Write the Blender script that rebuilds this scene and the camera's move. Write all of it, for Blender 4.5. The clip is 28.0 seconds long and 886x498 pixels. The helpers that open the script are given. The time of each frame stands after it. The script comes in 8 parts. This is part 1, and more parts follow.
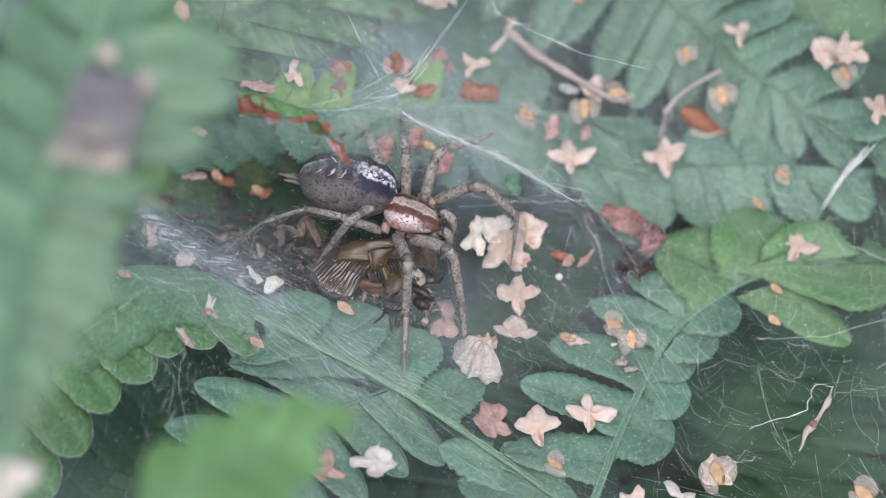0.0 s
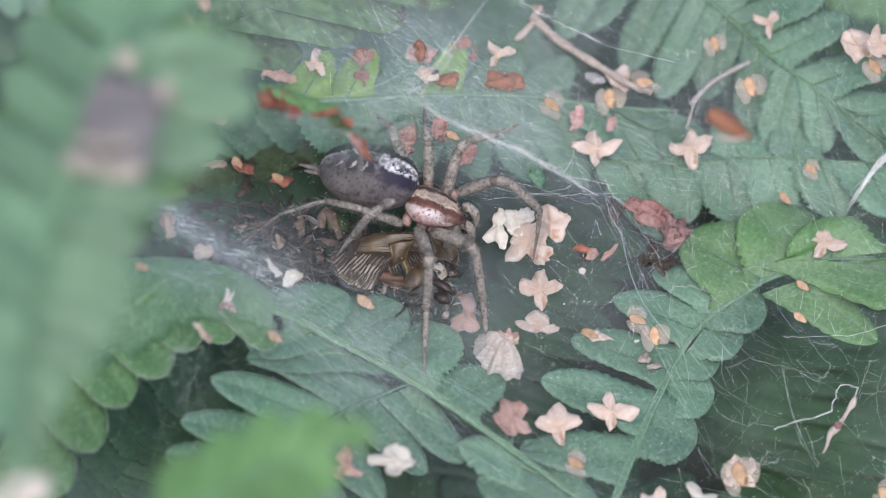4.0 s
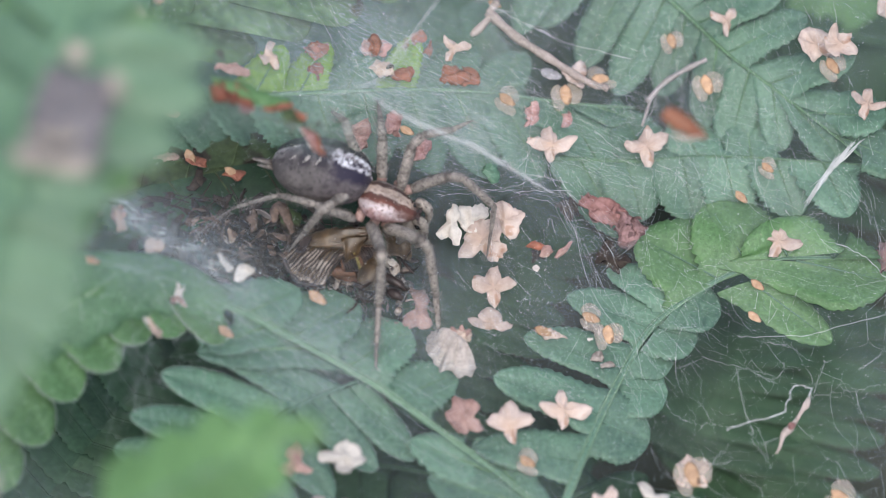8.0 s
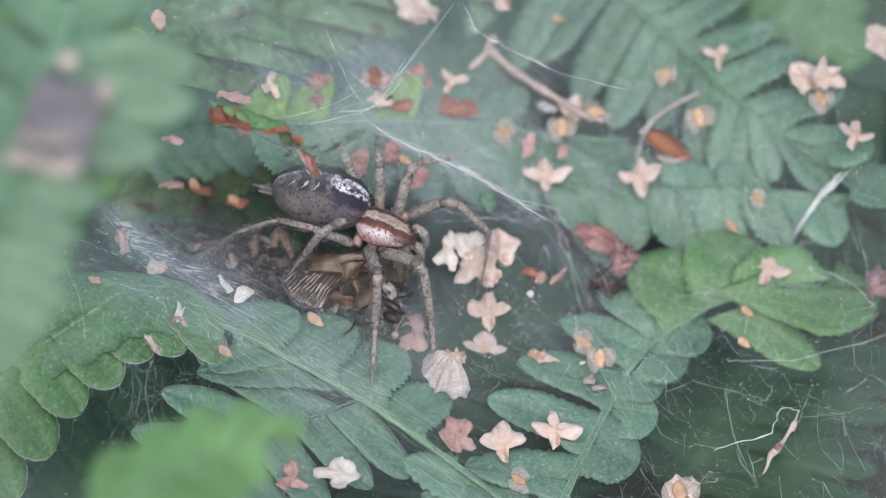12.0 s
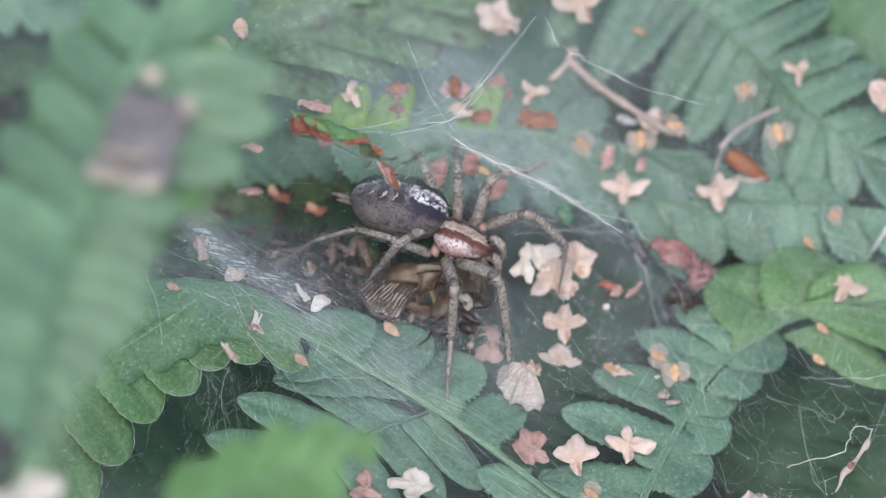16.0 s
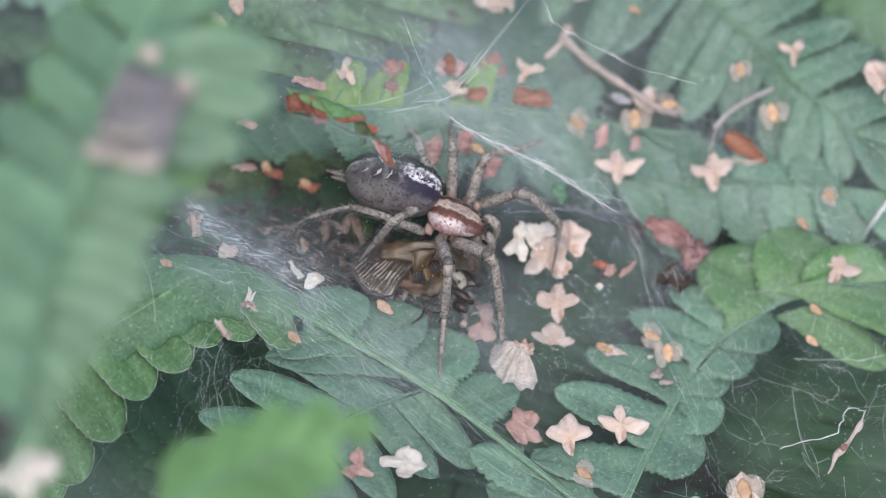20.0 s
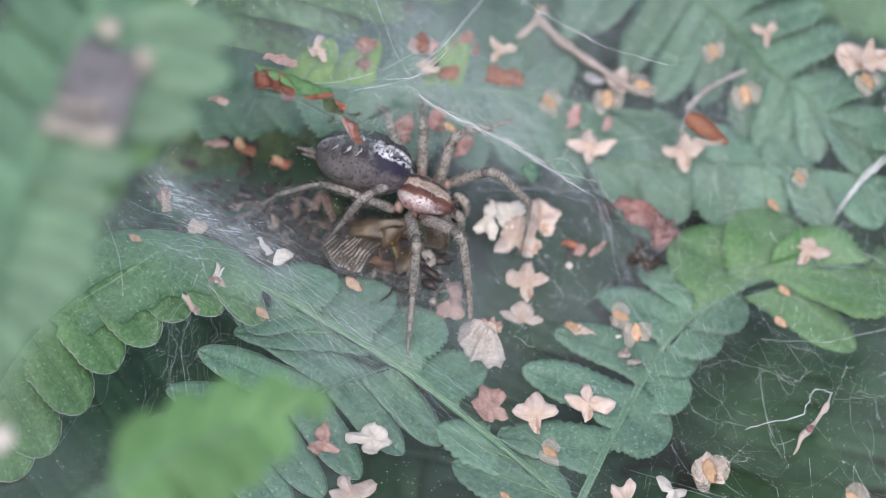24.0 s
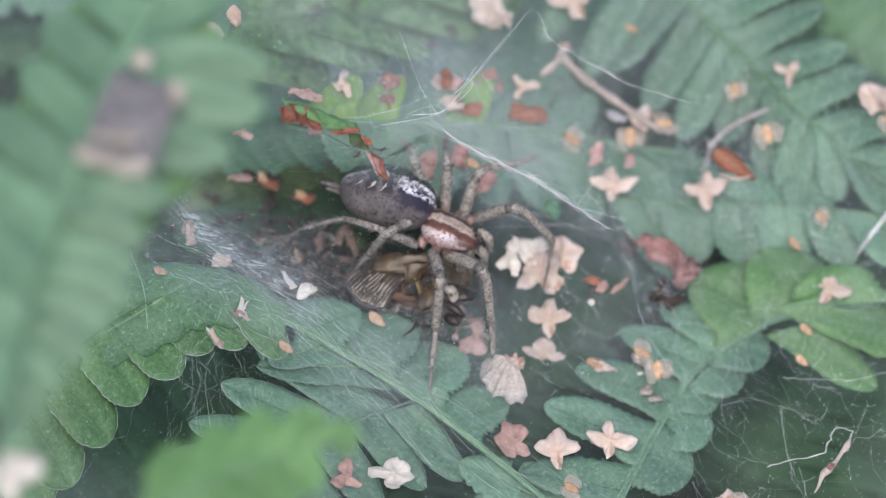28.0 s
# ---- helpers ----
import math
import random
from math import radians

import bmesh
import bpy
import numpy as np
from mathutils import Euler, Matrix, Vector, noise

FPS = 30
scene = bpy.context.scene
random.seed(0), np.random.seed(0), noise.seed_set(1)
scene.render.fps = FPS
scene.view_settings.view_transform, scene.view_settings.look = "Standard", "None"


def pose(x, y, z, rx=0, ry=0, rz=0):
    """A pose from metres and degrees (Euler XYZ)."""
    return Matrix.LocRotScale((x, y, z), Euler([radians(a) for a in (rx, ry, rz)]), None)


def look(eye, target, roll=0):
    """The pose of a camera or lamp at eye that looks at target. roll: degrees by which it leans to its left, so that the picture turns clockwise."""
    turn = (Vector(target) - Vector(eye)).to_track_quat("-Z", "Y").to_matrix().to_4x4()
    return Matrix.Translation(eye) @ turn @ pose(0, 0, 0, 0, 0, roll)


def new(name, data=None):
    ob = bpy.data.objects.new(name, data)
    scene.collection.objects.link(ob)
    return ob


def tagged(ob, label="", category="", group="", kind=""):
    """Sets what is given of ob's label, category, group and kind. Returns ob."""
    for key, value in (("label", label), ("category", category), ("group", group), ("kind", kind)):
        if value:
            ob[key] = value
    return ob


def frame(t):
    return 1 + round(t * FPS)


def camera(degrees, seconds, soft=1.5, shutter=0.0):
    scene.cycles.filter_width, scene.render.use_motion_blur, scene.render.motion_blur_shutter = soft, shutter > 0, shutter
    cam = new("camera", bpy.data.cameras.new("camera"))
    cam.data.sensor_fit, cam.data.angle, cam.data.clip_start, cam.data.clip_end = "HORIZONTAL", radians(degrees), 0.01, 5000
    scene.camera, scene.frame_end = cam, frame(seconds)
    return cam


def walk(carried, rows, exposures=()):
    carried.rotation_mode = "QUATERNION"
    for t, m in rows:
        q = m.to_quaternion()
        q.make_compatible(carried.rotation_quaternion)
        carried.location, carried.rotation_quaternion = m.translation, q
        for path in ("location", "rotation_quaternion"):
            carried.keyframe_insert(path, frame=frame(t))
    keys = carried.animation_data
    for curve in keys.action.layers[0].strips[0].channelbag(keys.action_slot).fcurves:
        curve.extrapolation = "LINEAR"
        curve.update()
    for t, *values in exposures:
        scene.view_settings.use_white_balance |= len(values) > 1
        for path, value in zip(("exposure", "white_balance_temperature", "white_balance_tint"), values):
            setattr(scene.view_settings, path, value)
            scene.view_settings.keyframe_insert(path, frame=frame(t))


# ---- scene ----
# lengths below are in millimetres unless a name says otherwise; MM turns them into metres
MM = 0.001
cam = camera(12, 28.0, soft=0.78)
cam.data.dof.use_dof = True
cam.data.dof.focus_distance = 0.339
cam.data.dof.aperture_fstop = 15.0
PATH = [
    (0, pose(-0.00000, -0.19646, 0.28057, 35.0000, -0.0000, -0.0000)),
    (0.5, pose(-0.00090, -0.19448, 0.28171, 34.7183, -0.2231, -0.1465)),
    (1, pose(0.00016, -0.19447, 0.28164, 34.9016, 0.0660, 0.2012)),
    (1.5, pose(-0.00076, -0.19224, 0.28234, 34.6203, -0.2069, 0.2283)),
    (2, pose(0.00021, -0.18971, 0.28222, 34.3355, -0.1552, 0.5632)),
    (2.5, pose(0.00040, -0.18800, 0.28241, 34.0258, -0.1875, 0.6134)),
    (3, pose(0.00150, -0.18691, 0.28229, 33.7199, -0.0857, 0.7283)),
    (3.5, pose(0.00044, -0.18684, 0.28223, 33.5838, -0.1488, 0.7945)),
    (4, pose(0.00025, -0.18590, 0.28210, 33.2913, -0.1086, 0.7849)),
    (4.5, pose(-0.00111, -0.18415, 0.28193, 33.0245, -0.5082, 0.8134)),
    (6.5, pose(0.00077, -0.18583, 0.28091, 33.5131, -0.2003, 0.8458)),
    (7, pose(-0.00148, -0.18428, 0.28112, 33.1941, -0.6049, 0.7411)),
    (7.5, pose(0.00042, -0.18465, 0.28044, 33.2780, -0.5715, 0.8667)),
    (8, pose(0.00099, -0.18379, 0.28084, 33.0555, -0.8393, 0.9756)),
    (8.5, pose(0.00324, -0.18359, 0.28042, 33.0653, -0.6279, 1.0158)),
    (9, pose(0.00256, -0.18079, 0.28116, 32.6642, -0.8013, 0.9921)),
    (9.5, pose(0.00587, -0.18146, 0.28088, 32.9278, -0.3158, 1.2630)),
    (10, pose(0.00748, -0.18293, 0.28239, 32.9278, 0.0931, 1.4519)),
    (10.5, pose(0.00796, -0.18973, 0.28198, 33.3686, 0.3040, 1.5605)),
    (11, pose(0.00559, -0.19522, 0.28243, 34.2265, 0.2649, 1.6128)),
    (11.5, pose(0.00842, -0.19857, 0.28217, 34.8217, 0.4503, 1.7174)),
    (12, pose(0.00957, -0.19728, 0.28201, 35.1971, 0.1537, 1.8900)),
    (12.5, pose(0.00921, -0.19703, 0.28247, 35.5324, 0.1358, 2.0960)),
    (14.5, pose(0.01003, -0.19321, 0.28623, 34.9525, 0.6064, 3.1191)),
    (15, pose(0.00845, -0.19408, 0.28562, 34.8900, 0.5228, 3.0944)),
    (15.5, pose(0.00835, -0.19379, 0.28581, 34.6275, 0.3933, 3.2864)),
    (16, pose(0.00844, -0.19418, 0.28517, 34.6246, 0.2632, 3.2760)),
    (16.5, pose(0.00821, -0.19466, 0.28513, 34.5194, 0.1806, 3.3441)),
    (17, pose(0.00869, -0.19409, 0.28550, 34.3519, 0.1981, 3.4080)),
    (17.5, pose(0.00874, -0.19208, 0.28562, 34.1635, 0.0520, 3.5293)),
    (18, pose(0.00805, -0.18912, 0.28635, 33.9270, -0.1396, 3.7046)),
    (18.5, pose(0.00791, -0.18865, 0.28668, 33.8936, -0.1226, 3.7019)),
    (19, pose(0.00714, -0.19007, 0.28658, 33.8744, -0.1847, 3.4985)),
    (19.5, pose(0.00689, -0.19203, 0.28588, 33.9666, -0.2678, 3.4578)),
    (20, pose(0.00629, -0.19255, 0.28558, 34.0482, -0.3487, 3.4171)),
    (20.5, pose(0.00757, -0.19146, 0.28464, 34.0246, -0.3663, 3.5512)),
    (22.5, pose(0.01125, -0.18672, 0.28775, 32.7115, -0.2312, 4.5442)),
    (23, pose(0.01198, -0.18947, 0.28764, 33.0017, -0.1073, 4.5355)),
    (23.5, pose(0.01371, -0.19202, 0.28704, 33.4787, 0.1058, 4.4426)),
    (24, pose(0.01346, -0.19326, 0.28617, 33.8566, -0.0263, 4.3135)),
    (24.5, pose(0.01344, -0.19326, 0.28614, 34.0900, -0.0787, 4.4751)),
    (25, pose(0.01295, -0.19145, 0.28686, 34.0583, -0.1174, 4.7065)),
    (25.5, pose(0.01184, -0.18939, 0.28775, 33.9298, -0.1601, 4.9644)),
    (26, pose(0.01063, -0.19105, 0.28817, 34.1291, -0.1110, 4.8521)),
    (26.5, pose(0.01034, -0.19279, 0.28721, 34.2624, -0.0898, 4.6850)),
    (27, pose(0.01077, -0.19338, 0.28695, 34.3037, -0.2214, 4.6509)),
    (27.5, pose(0.01011, -0.19402, 0.28674, 34.3740, -0.4610, 4.5764)),
    (28, pose(0.00968, -0.19465, 0.28633, 34.4737, -0.5622, 4.5159)),
]
walk(cam, PATH, exposures=[(0.0, 1.0), (28.0, 1.0)])

# ---- world and light: open shade under a bright overcast sky ----
world = bpy.data.worlds.new("sky")
scene.world = world
world.use_nodes = True
wn = world.node_tree
sky = wn.nodes.new("ShaderNodeTexSky")
sky.sky_type, sky.sun_disc = "NISHITA", False
sky.sun_elevation, sky.sun_rotation = radians(62), radians(200)
sky.air_density, sky.dust_density, sky.ozone_density = 1.0, 3.0, 1.0
wn.links.new(sky.outputs["Color"], wn.nodes["Background"].inputs["Color"])
wn.nodes["Background"].inputs["Strength"].default_value = 0.15
sun = new("sun", bpy.data.lights.new("sun", "SUN"))
sun.data.energy, sun.data.angle, sun.data.color = 1.2, radians(40), (1.0, 0.98, 0.95)
sun.matrix_basis = look((0.5, -1.2, 2.6), (0, 0, 0))


# ---- materials ----
def material(name):
    m = bpy.data.materials.new(name)
    m.use_nodes = True
    n = m.node_tree.nodes
    return m, n, m.node_tree.links, n["Principled BSDF"]


def noise_node(n, l, scale, detail=4.0, rough=0.6, stretch=None):
    c = n.new("ShaderNodeTexCoord")
    x = n.new("ShaderNodeTexNoise")
    x.inputs["Scale"].default_value, x.inputs["Detail"].default_value = scale, detail
    x.inputs["Roughness"].default_value = rough
    if stretch:
        mp = n.new("ShaderNodeMapping")
        mp.inputs["Scale"].default_value = stretch
        l.new(c.outputs["Object"], mp.inputs["Vector"])
        l.new(mp.outputs["Vector"], x.inputs["Vector"])
    else:
        l.new(c.outputs["Object"], x.inputs["Vector"])
    return x


def ramp(n, l, source, stops):
    r = n.new("ShaderNodeValToRGB")
    while len(r.color_ramp.elements) < len(stops):
        r.color_ramp.elements.new(0.5)
    for e, (p, c) in zip(r.color_ramp.elements, stops):
        e.position, e.color = p, (*c, 1)
    l.new(source, r.inputs["Fac"])
    return r


def mixed(n, l, fac, a, b, mode="MIX"):
    x = n.new("ShaderNodeMix")
    x.data_type, x.blend_type = "RGBA", mode
    if isinstance(fac, (int, float)):
        x.inputs[0].default_value = fac
    else:
        l.new(fac, x.inputs[0])
    for sock, v in ((x.inputs[6], a), (x.inputs[7], b)):
        if isinstance(v, tuple):
            sock.default_value = (*v, 1)
        else:
            l.new(v, sock)
    return x.outputs[2]


def matte(name, dark, light, scale=900.0, rough=0.7, bump=0.3, vary=0.25, fine=5000.0, through_light=0.0, spots=None, gloss=0.3, heart=None, veins=0):
    """A mottled surface: two scales of noise between two colours, a change from piece to piece, fine relief."""
    m, n, l, p = material(name)
    big = noise_node(n, l, scale)
    small = noise_node(n, l, fine, 3.0)
    col = ramp(n, l, big.outputs["Fac"], [(0.3, dark), (0.7, light)]).outputs["Color"]
    col = mixed(n, l, 0.35, col, ramp(n, l, small.outputs["Fac"], [(0.35, tuple(c * 0.6 for c in dark)), (0.65, light)]).outputs["Color"])
    if spots:
        sp = noise_node(n, l, spots[0], 2.0)
        f = ramp(n, l, sp.outputs["Fac"], [(spots[1], (0, 0, 0)), (spots[1] + 0.06, (1, 1, 1))]).outputs["Color"]
        col = mixed(n, l, f, col, spots[2])
    if veins:
        c = n.new("ShaderNodeTexCoord")
        vo = n.new("ShaderNodeTexVoronoi")
        vo.feature = "DISTANCE_TO_EDGE"
        vo.inputs["Scale"].default_value = veins
        l.new(c.outputs["Object"], vo.inputs["Vector"])
        f = ramp(n, l, vo.outputs["Distance"], [(0.0, (0.2, 0.2, 0.2)), (0.09, (0, 0, 0))]).outputs["Color"]
        col = mixed(n, l, f, col, tuple(q * 1.35 for q in light))
    if heart:
        at = n.new("ShaderNodeAttribute")
        at.attribute_name = "along"
        f = ramp(n, l, at.outputs["Fac"], [(0.1, (0.75, 0.75, 0.75)), (0.6, (0, 0, 0))]).outputs["Color"]
        col = mixed(n, l, f, col, heart)
    if vary:
        o = n.new("ShaderNodeObjectInfo")
        hs = n.new("ShaderNodeHueSaturation")
        mr = n.new("ShaderNodeMapRange")
        mr.inputs["To Min"].default_value, mr.inputs["To Max"].default_value = 1 - vary, 1 + vary
        l.new(o.outputs["Random"], mr.inputs["Value"])
        l.new(mr.outputs["Result"], hs.inputs["Value"])
        l.new(col, hs.inputs["Color"])
        col = hs.outputs["Color"]
    l.new(col, p.inputs["Base Color"])
    p.inputs["Roughness"].default_value = rough
    p.inputs["Specular IOR Level"].default_value = gloss
    if bump:
        b = n.new("ShaderNodeBump")
        b.inputs["Strength"].default_value, b.inputs["Distance"].default_value = bump, 0.0001
        l.new(small.outputs["Fac"], b.inputs["Height"])
        l.new(b.outputs["Normal"], p.inputs["Normal"])
    if through_light:
        t = n.new("ShaderNodeBsdfTranslucent")
        l.new(col, t.inputs["Color"])
        mx = n.new("ShaderNodeMixShader")
        mx.inputs["Fac"].default_value = through_light
        l.new(p.outputs["BSDF"], mx.inputs[1])
        l.new(t.outputs["BSDF"], mx.inputs[2])
        l.new(mx.outputs["Shader"], n["Material Output"].inputs["Surface"])
    return m


FERN = matte("fern_green", (0.053, 0.12, 0.079), (0.128, 0.242, 0.152), 190, 0.5, 0.9, 0.18, 2600, 0.3, (2300, 0.63, (0.17, 0.275, 0.2)), 0.5, None, 900)
FERN_BRIGHT = matte("fern_bright_green", (0.1, 0.212, 0.078), (0.178, 0.335, 0.13), 140, 0.5, 0.4, 0.15, 2200, 0.35, None, 0.4, None, 900)
FERN_LIGHT = matte("fern_light_green", (0.06, 0.142, 0.05), (0.132, 0.258, 0.098), 190, 0.5, 0.9, 0.12, 2600, 0.3, (2300, 0.63, (0.17, 0.29, 0.15)), 0.5, None, 900)
FERN_SOFT = matte("fern_soft_green", (0.057, 0.131, 0.062), (0.13, 0.25, 0.122), 190, 0.5, 0.9, 0.15, 2600, 0.3, (2300, 0.63, (0.17, 0.28, 0.17)), 0.5, None, 900)
YELLOW_FERN = matte("yellowing_fern", (0.13, 0.26, 0.035), (0.25, 0.41, 0.07), 220, 0.5, 0.5, 0.12, 2600, 0.35, (420, 0.6, (0.22, 0.13, 0.06)))
# lit copy of the fern green: the near frond's brighter light is in the colour
FERN_LIT = matte("lit_fern_green", (0.102, 0.2, 0.12), (0.178, 0.31, 0.186), 160, 0.5, 0.4, 0.15, 2600, 0.35, None, 0.5)
FERN_MOTTLED = matte("mottled_fern_green", (0.04, 0.095, 0.04), (0.165, 0.275, 0.125), 110, 0.55, 0.8, 0.15, 900, 0.3, (240, 0.6, (0.07, 0.075, 0.045)))
# fern green darkened to carry the shade of fronds lying deep
FERN_SHADED = matte("shaded_fern_green", (0.02, 0.053, 0.024), (0.046, 0.1, 0.046), 150, 0.6, 0.4, 0.25, 2200, 0.3, None, 0.4)
MOSS = matte("mossy_leaf", (0.03, 0.052, 0.022), (0.12, 0.165, 0.07), 300, 0.7, 0.6, 0.25, 1400, 0.2, (260, 0.53, (0.045, 0.035, 0.022)))
RIB = matte("fern_rib", (0.075, 0.15, 0.082), (0.15, 0.25, 0.15), 700, 0.55, 0.3, 0.1, 3000)
DOWN = matte("downy_rib_edge", (0.08, 0.152, 0.088), (0.155, 0.245, 0.152), 1200, 0.7, 0.8, 0.1, 3000)
VEIN = matte("fern_vein", (0.085, 0.17, 0.075), (0.13, 0.24, 0.11), 300, 0.55, 0.3, 0.1, 3000)
BRACT = matte("dry_bract", (0.3, 0.22, 0.17), (0.56, 0.45, 0.37), 500, 0.75, 0.5, 0.18, 4200, 0.15, (2500, 0.62, (0.25, 0.14, 0.09)))
BRACT_STAR = matte("dry_bract_star", (0.4, 0.305, 0.26), (0.61, 0.515, 0.455), 650, 0.8, 0.7, 0.14, 4200, 0.15, (1900, 0.6, (0.36, 0.225, 0.16)), 0.25, (0.47, 0.345, 0.27))
BRACT_PALE = matte("pale_bract", (0.46, 0.41, 0.355), (0.65, 0.605, 0.545), 500, 0.75, 0.5, 0.1, 4200, 0.15)
BRACT_RED = matte("red_bract", (0.22, 0.125, 0.105), (0.44, 0.3, 0.26), 600, 0.75, 0.5, 0.2, 4200, 0.15)
DULL_RED = matte("dull_red_scrap", (0.13, 0.075, 0.07), (0.33, 0.2, 0.19), 500, 0.8, 0.8, 0.15, 3000, 0.2, (1100, 0.56, (0.12, 0.07, 0.065)))
ROSE = matte("rose_scrap", (0.2, 0.085, 0.075), (0.42, 0.24, 0.22), 420, 0.7, 0.8, 0.15, 3000, 0.25)
PINK = matte("pink_scrap", (0.32, 0.16, 0.145), (0.6, 0.39, 0.36), 900, 0.7, 0.5, 0.15, 3800, 0.25)
NUT = matte("orange_nutlet", (0.28, 0.165, 0.1), (0.52, 0.34, 0.2), 1500, 0.55, 0.6, 0.22, 4000, 0.0, (2600, 0.58, (0.2, 0.12, 0.075)))
# brown litter, darkened in colour for the shade inside the funnel
LITTER_SHADED = matte("brown_litter", (0.014, 0.011, 0.009), (0.075, 0.055, 0.042), 700, 0.85, 0.6, 0.3, 3800)
RUST = matte("rust_leaf", (0.16, 0.055, 0.034), (0.43, 0.17, 0.108), 420, 0.45, 0.6, 0.2, 2600, 0.3)
HUSK = matte("bleached_husk", (0.4, 0.34, 0.3), (0.64, 0.58, 0.53), 900, 0.8, 0.9, 0.12, 3000, 0.3)
GREY_TWIG = matte("grey_twig", (0.2, 0.18, 0.17), (0.36, 0.33, 0.31), 700, 0.8, 0.5, 0.1, 3800)
TWIG = matte("dry_twig", (0.23, 0.185, 0.16), (0.4, 0.335, 0.3), 500, 0.8, 0.5, 0.1, 3800)
CHESTNUT = matte("chestnut_leaf", (0.17, 0.06, 0.03), (0.3, 0.125, 0.07), 700, 0.45, 0.5, 0.05, 3800, 0.25)
PAPER = matte("lilac_paper", (0.24, 0.225, 0.235), (0.44, 0.42, 0.43), 500, 0.8, 0.6, 0, 2600, 0.2)
DEBRIS = matte("brown_debris", (0.022, 0.015, 0.012), (0.19, 0.13, 0.1), 330, 0.8, 0.7, 0, 2600, 0.0, (520, 0.6, (0.3, 0.22, 0.17)))
CHAFF = matte("chaff", (0.07, 0.055, 0.045), (0.36, 0.31, 0.27), 350, 0.8, 0.6, 0, 2600)
SOIL = matte("dark_soil", (0.02, 0.022, 0.012), (0.05, 0.055, 0.03), 60, 0.95, 0.6, 0, 600)
SCORCH = matte("scorched_patch", (0.075, 0.07, 0.073), (0.17, 0.157, 0.158), 170, 0.8, 0.4, 0.05, 1500)
SCORCH_EDGE = matte("scorched_margin", (0.22, 0.195, 0.16), (0.37, 0.33, 0.275), 300, 0.8, 0.4, 0.05, 1500)
STRAND_SILK = matte("strand_silk", (0.42, 0.44, 0.43), (0.66, 0.67, 0.66), 1500, 0.5, 0, 0)
SILK = matte("silk", (0.75, 0.77, 0.76), (0.9, 0.9, 0.9), 900, 0.5, 0, 0)


def winged():
    m, n, l, p = material("seed_wing")
    x = noise_node(n, l, 1800)
    l.new(ramp(n, l, x.outputs["Fac"], [(0.3, (0.36, 0.3, 0.24)), (0.7, (0.6, 0.52, 0.44))]).outputs["Color"], p.inputs["Base Color"])
    p.inputs["Roughness"].default_value, p.inputs["Alpha"].default_value = 0.6, 0.32
    return m


WING = winged()


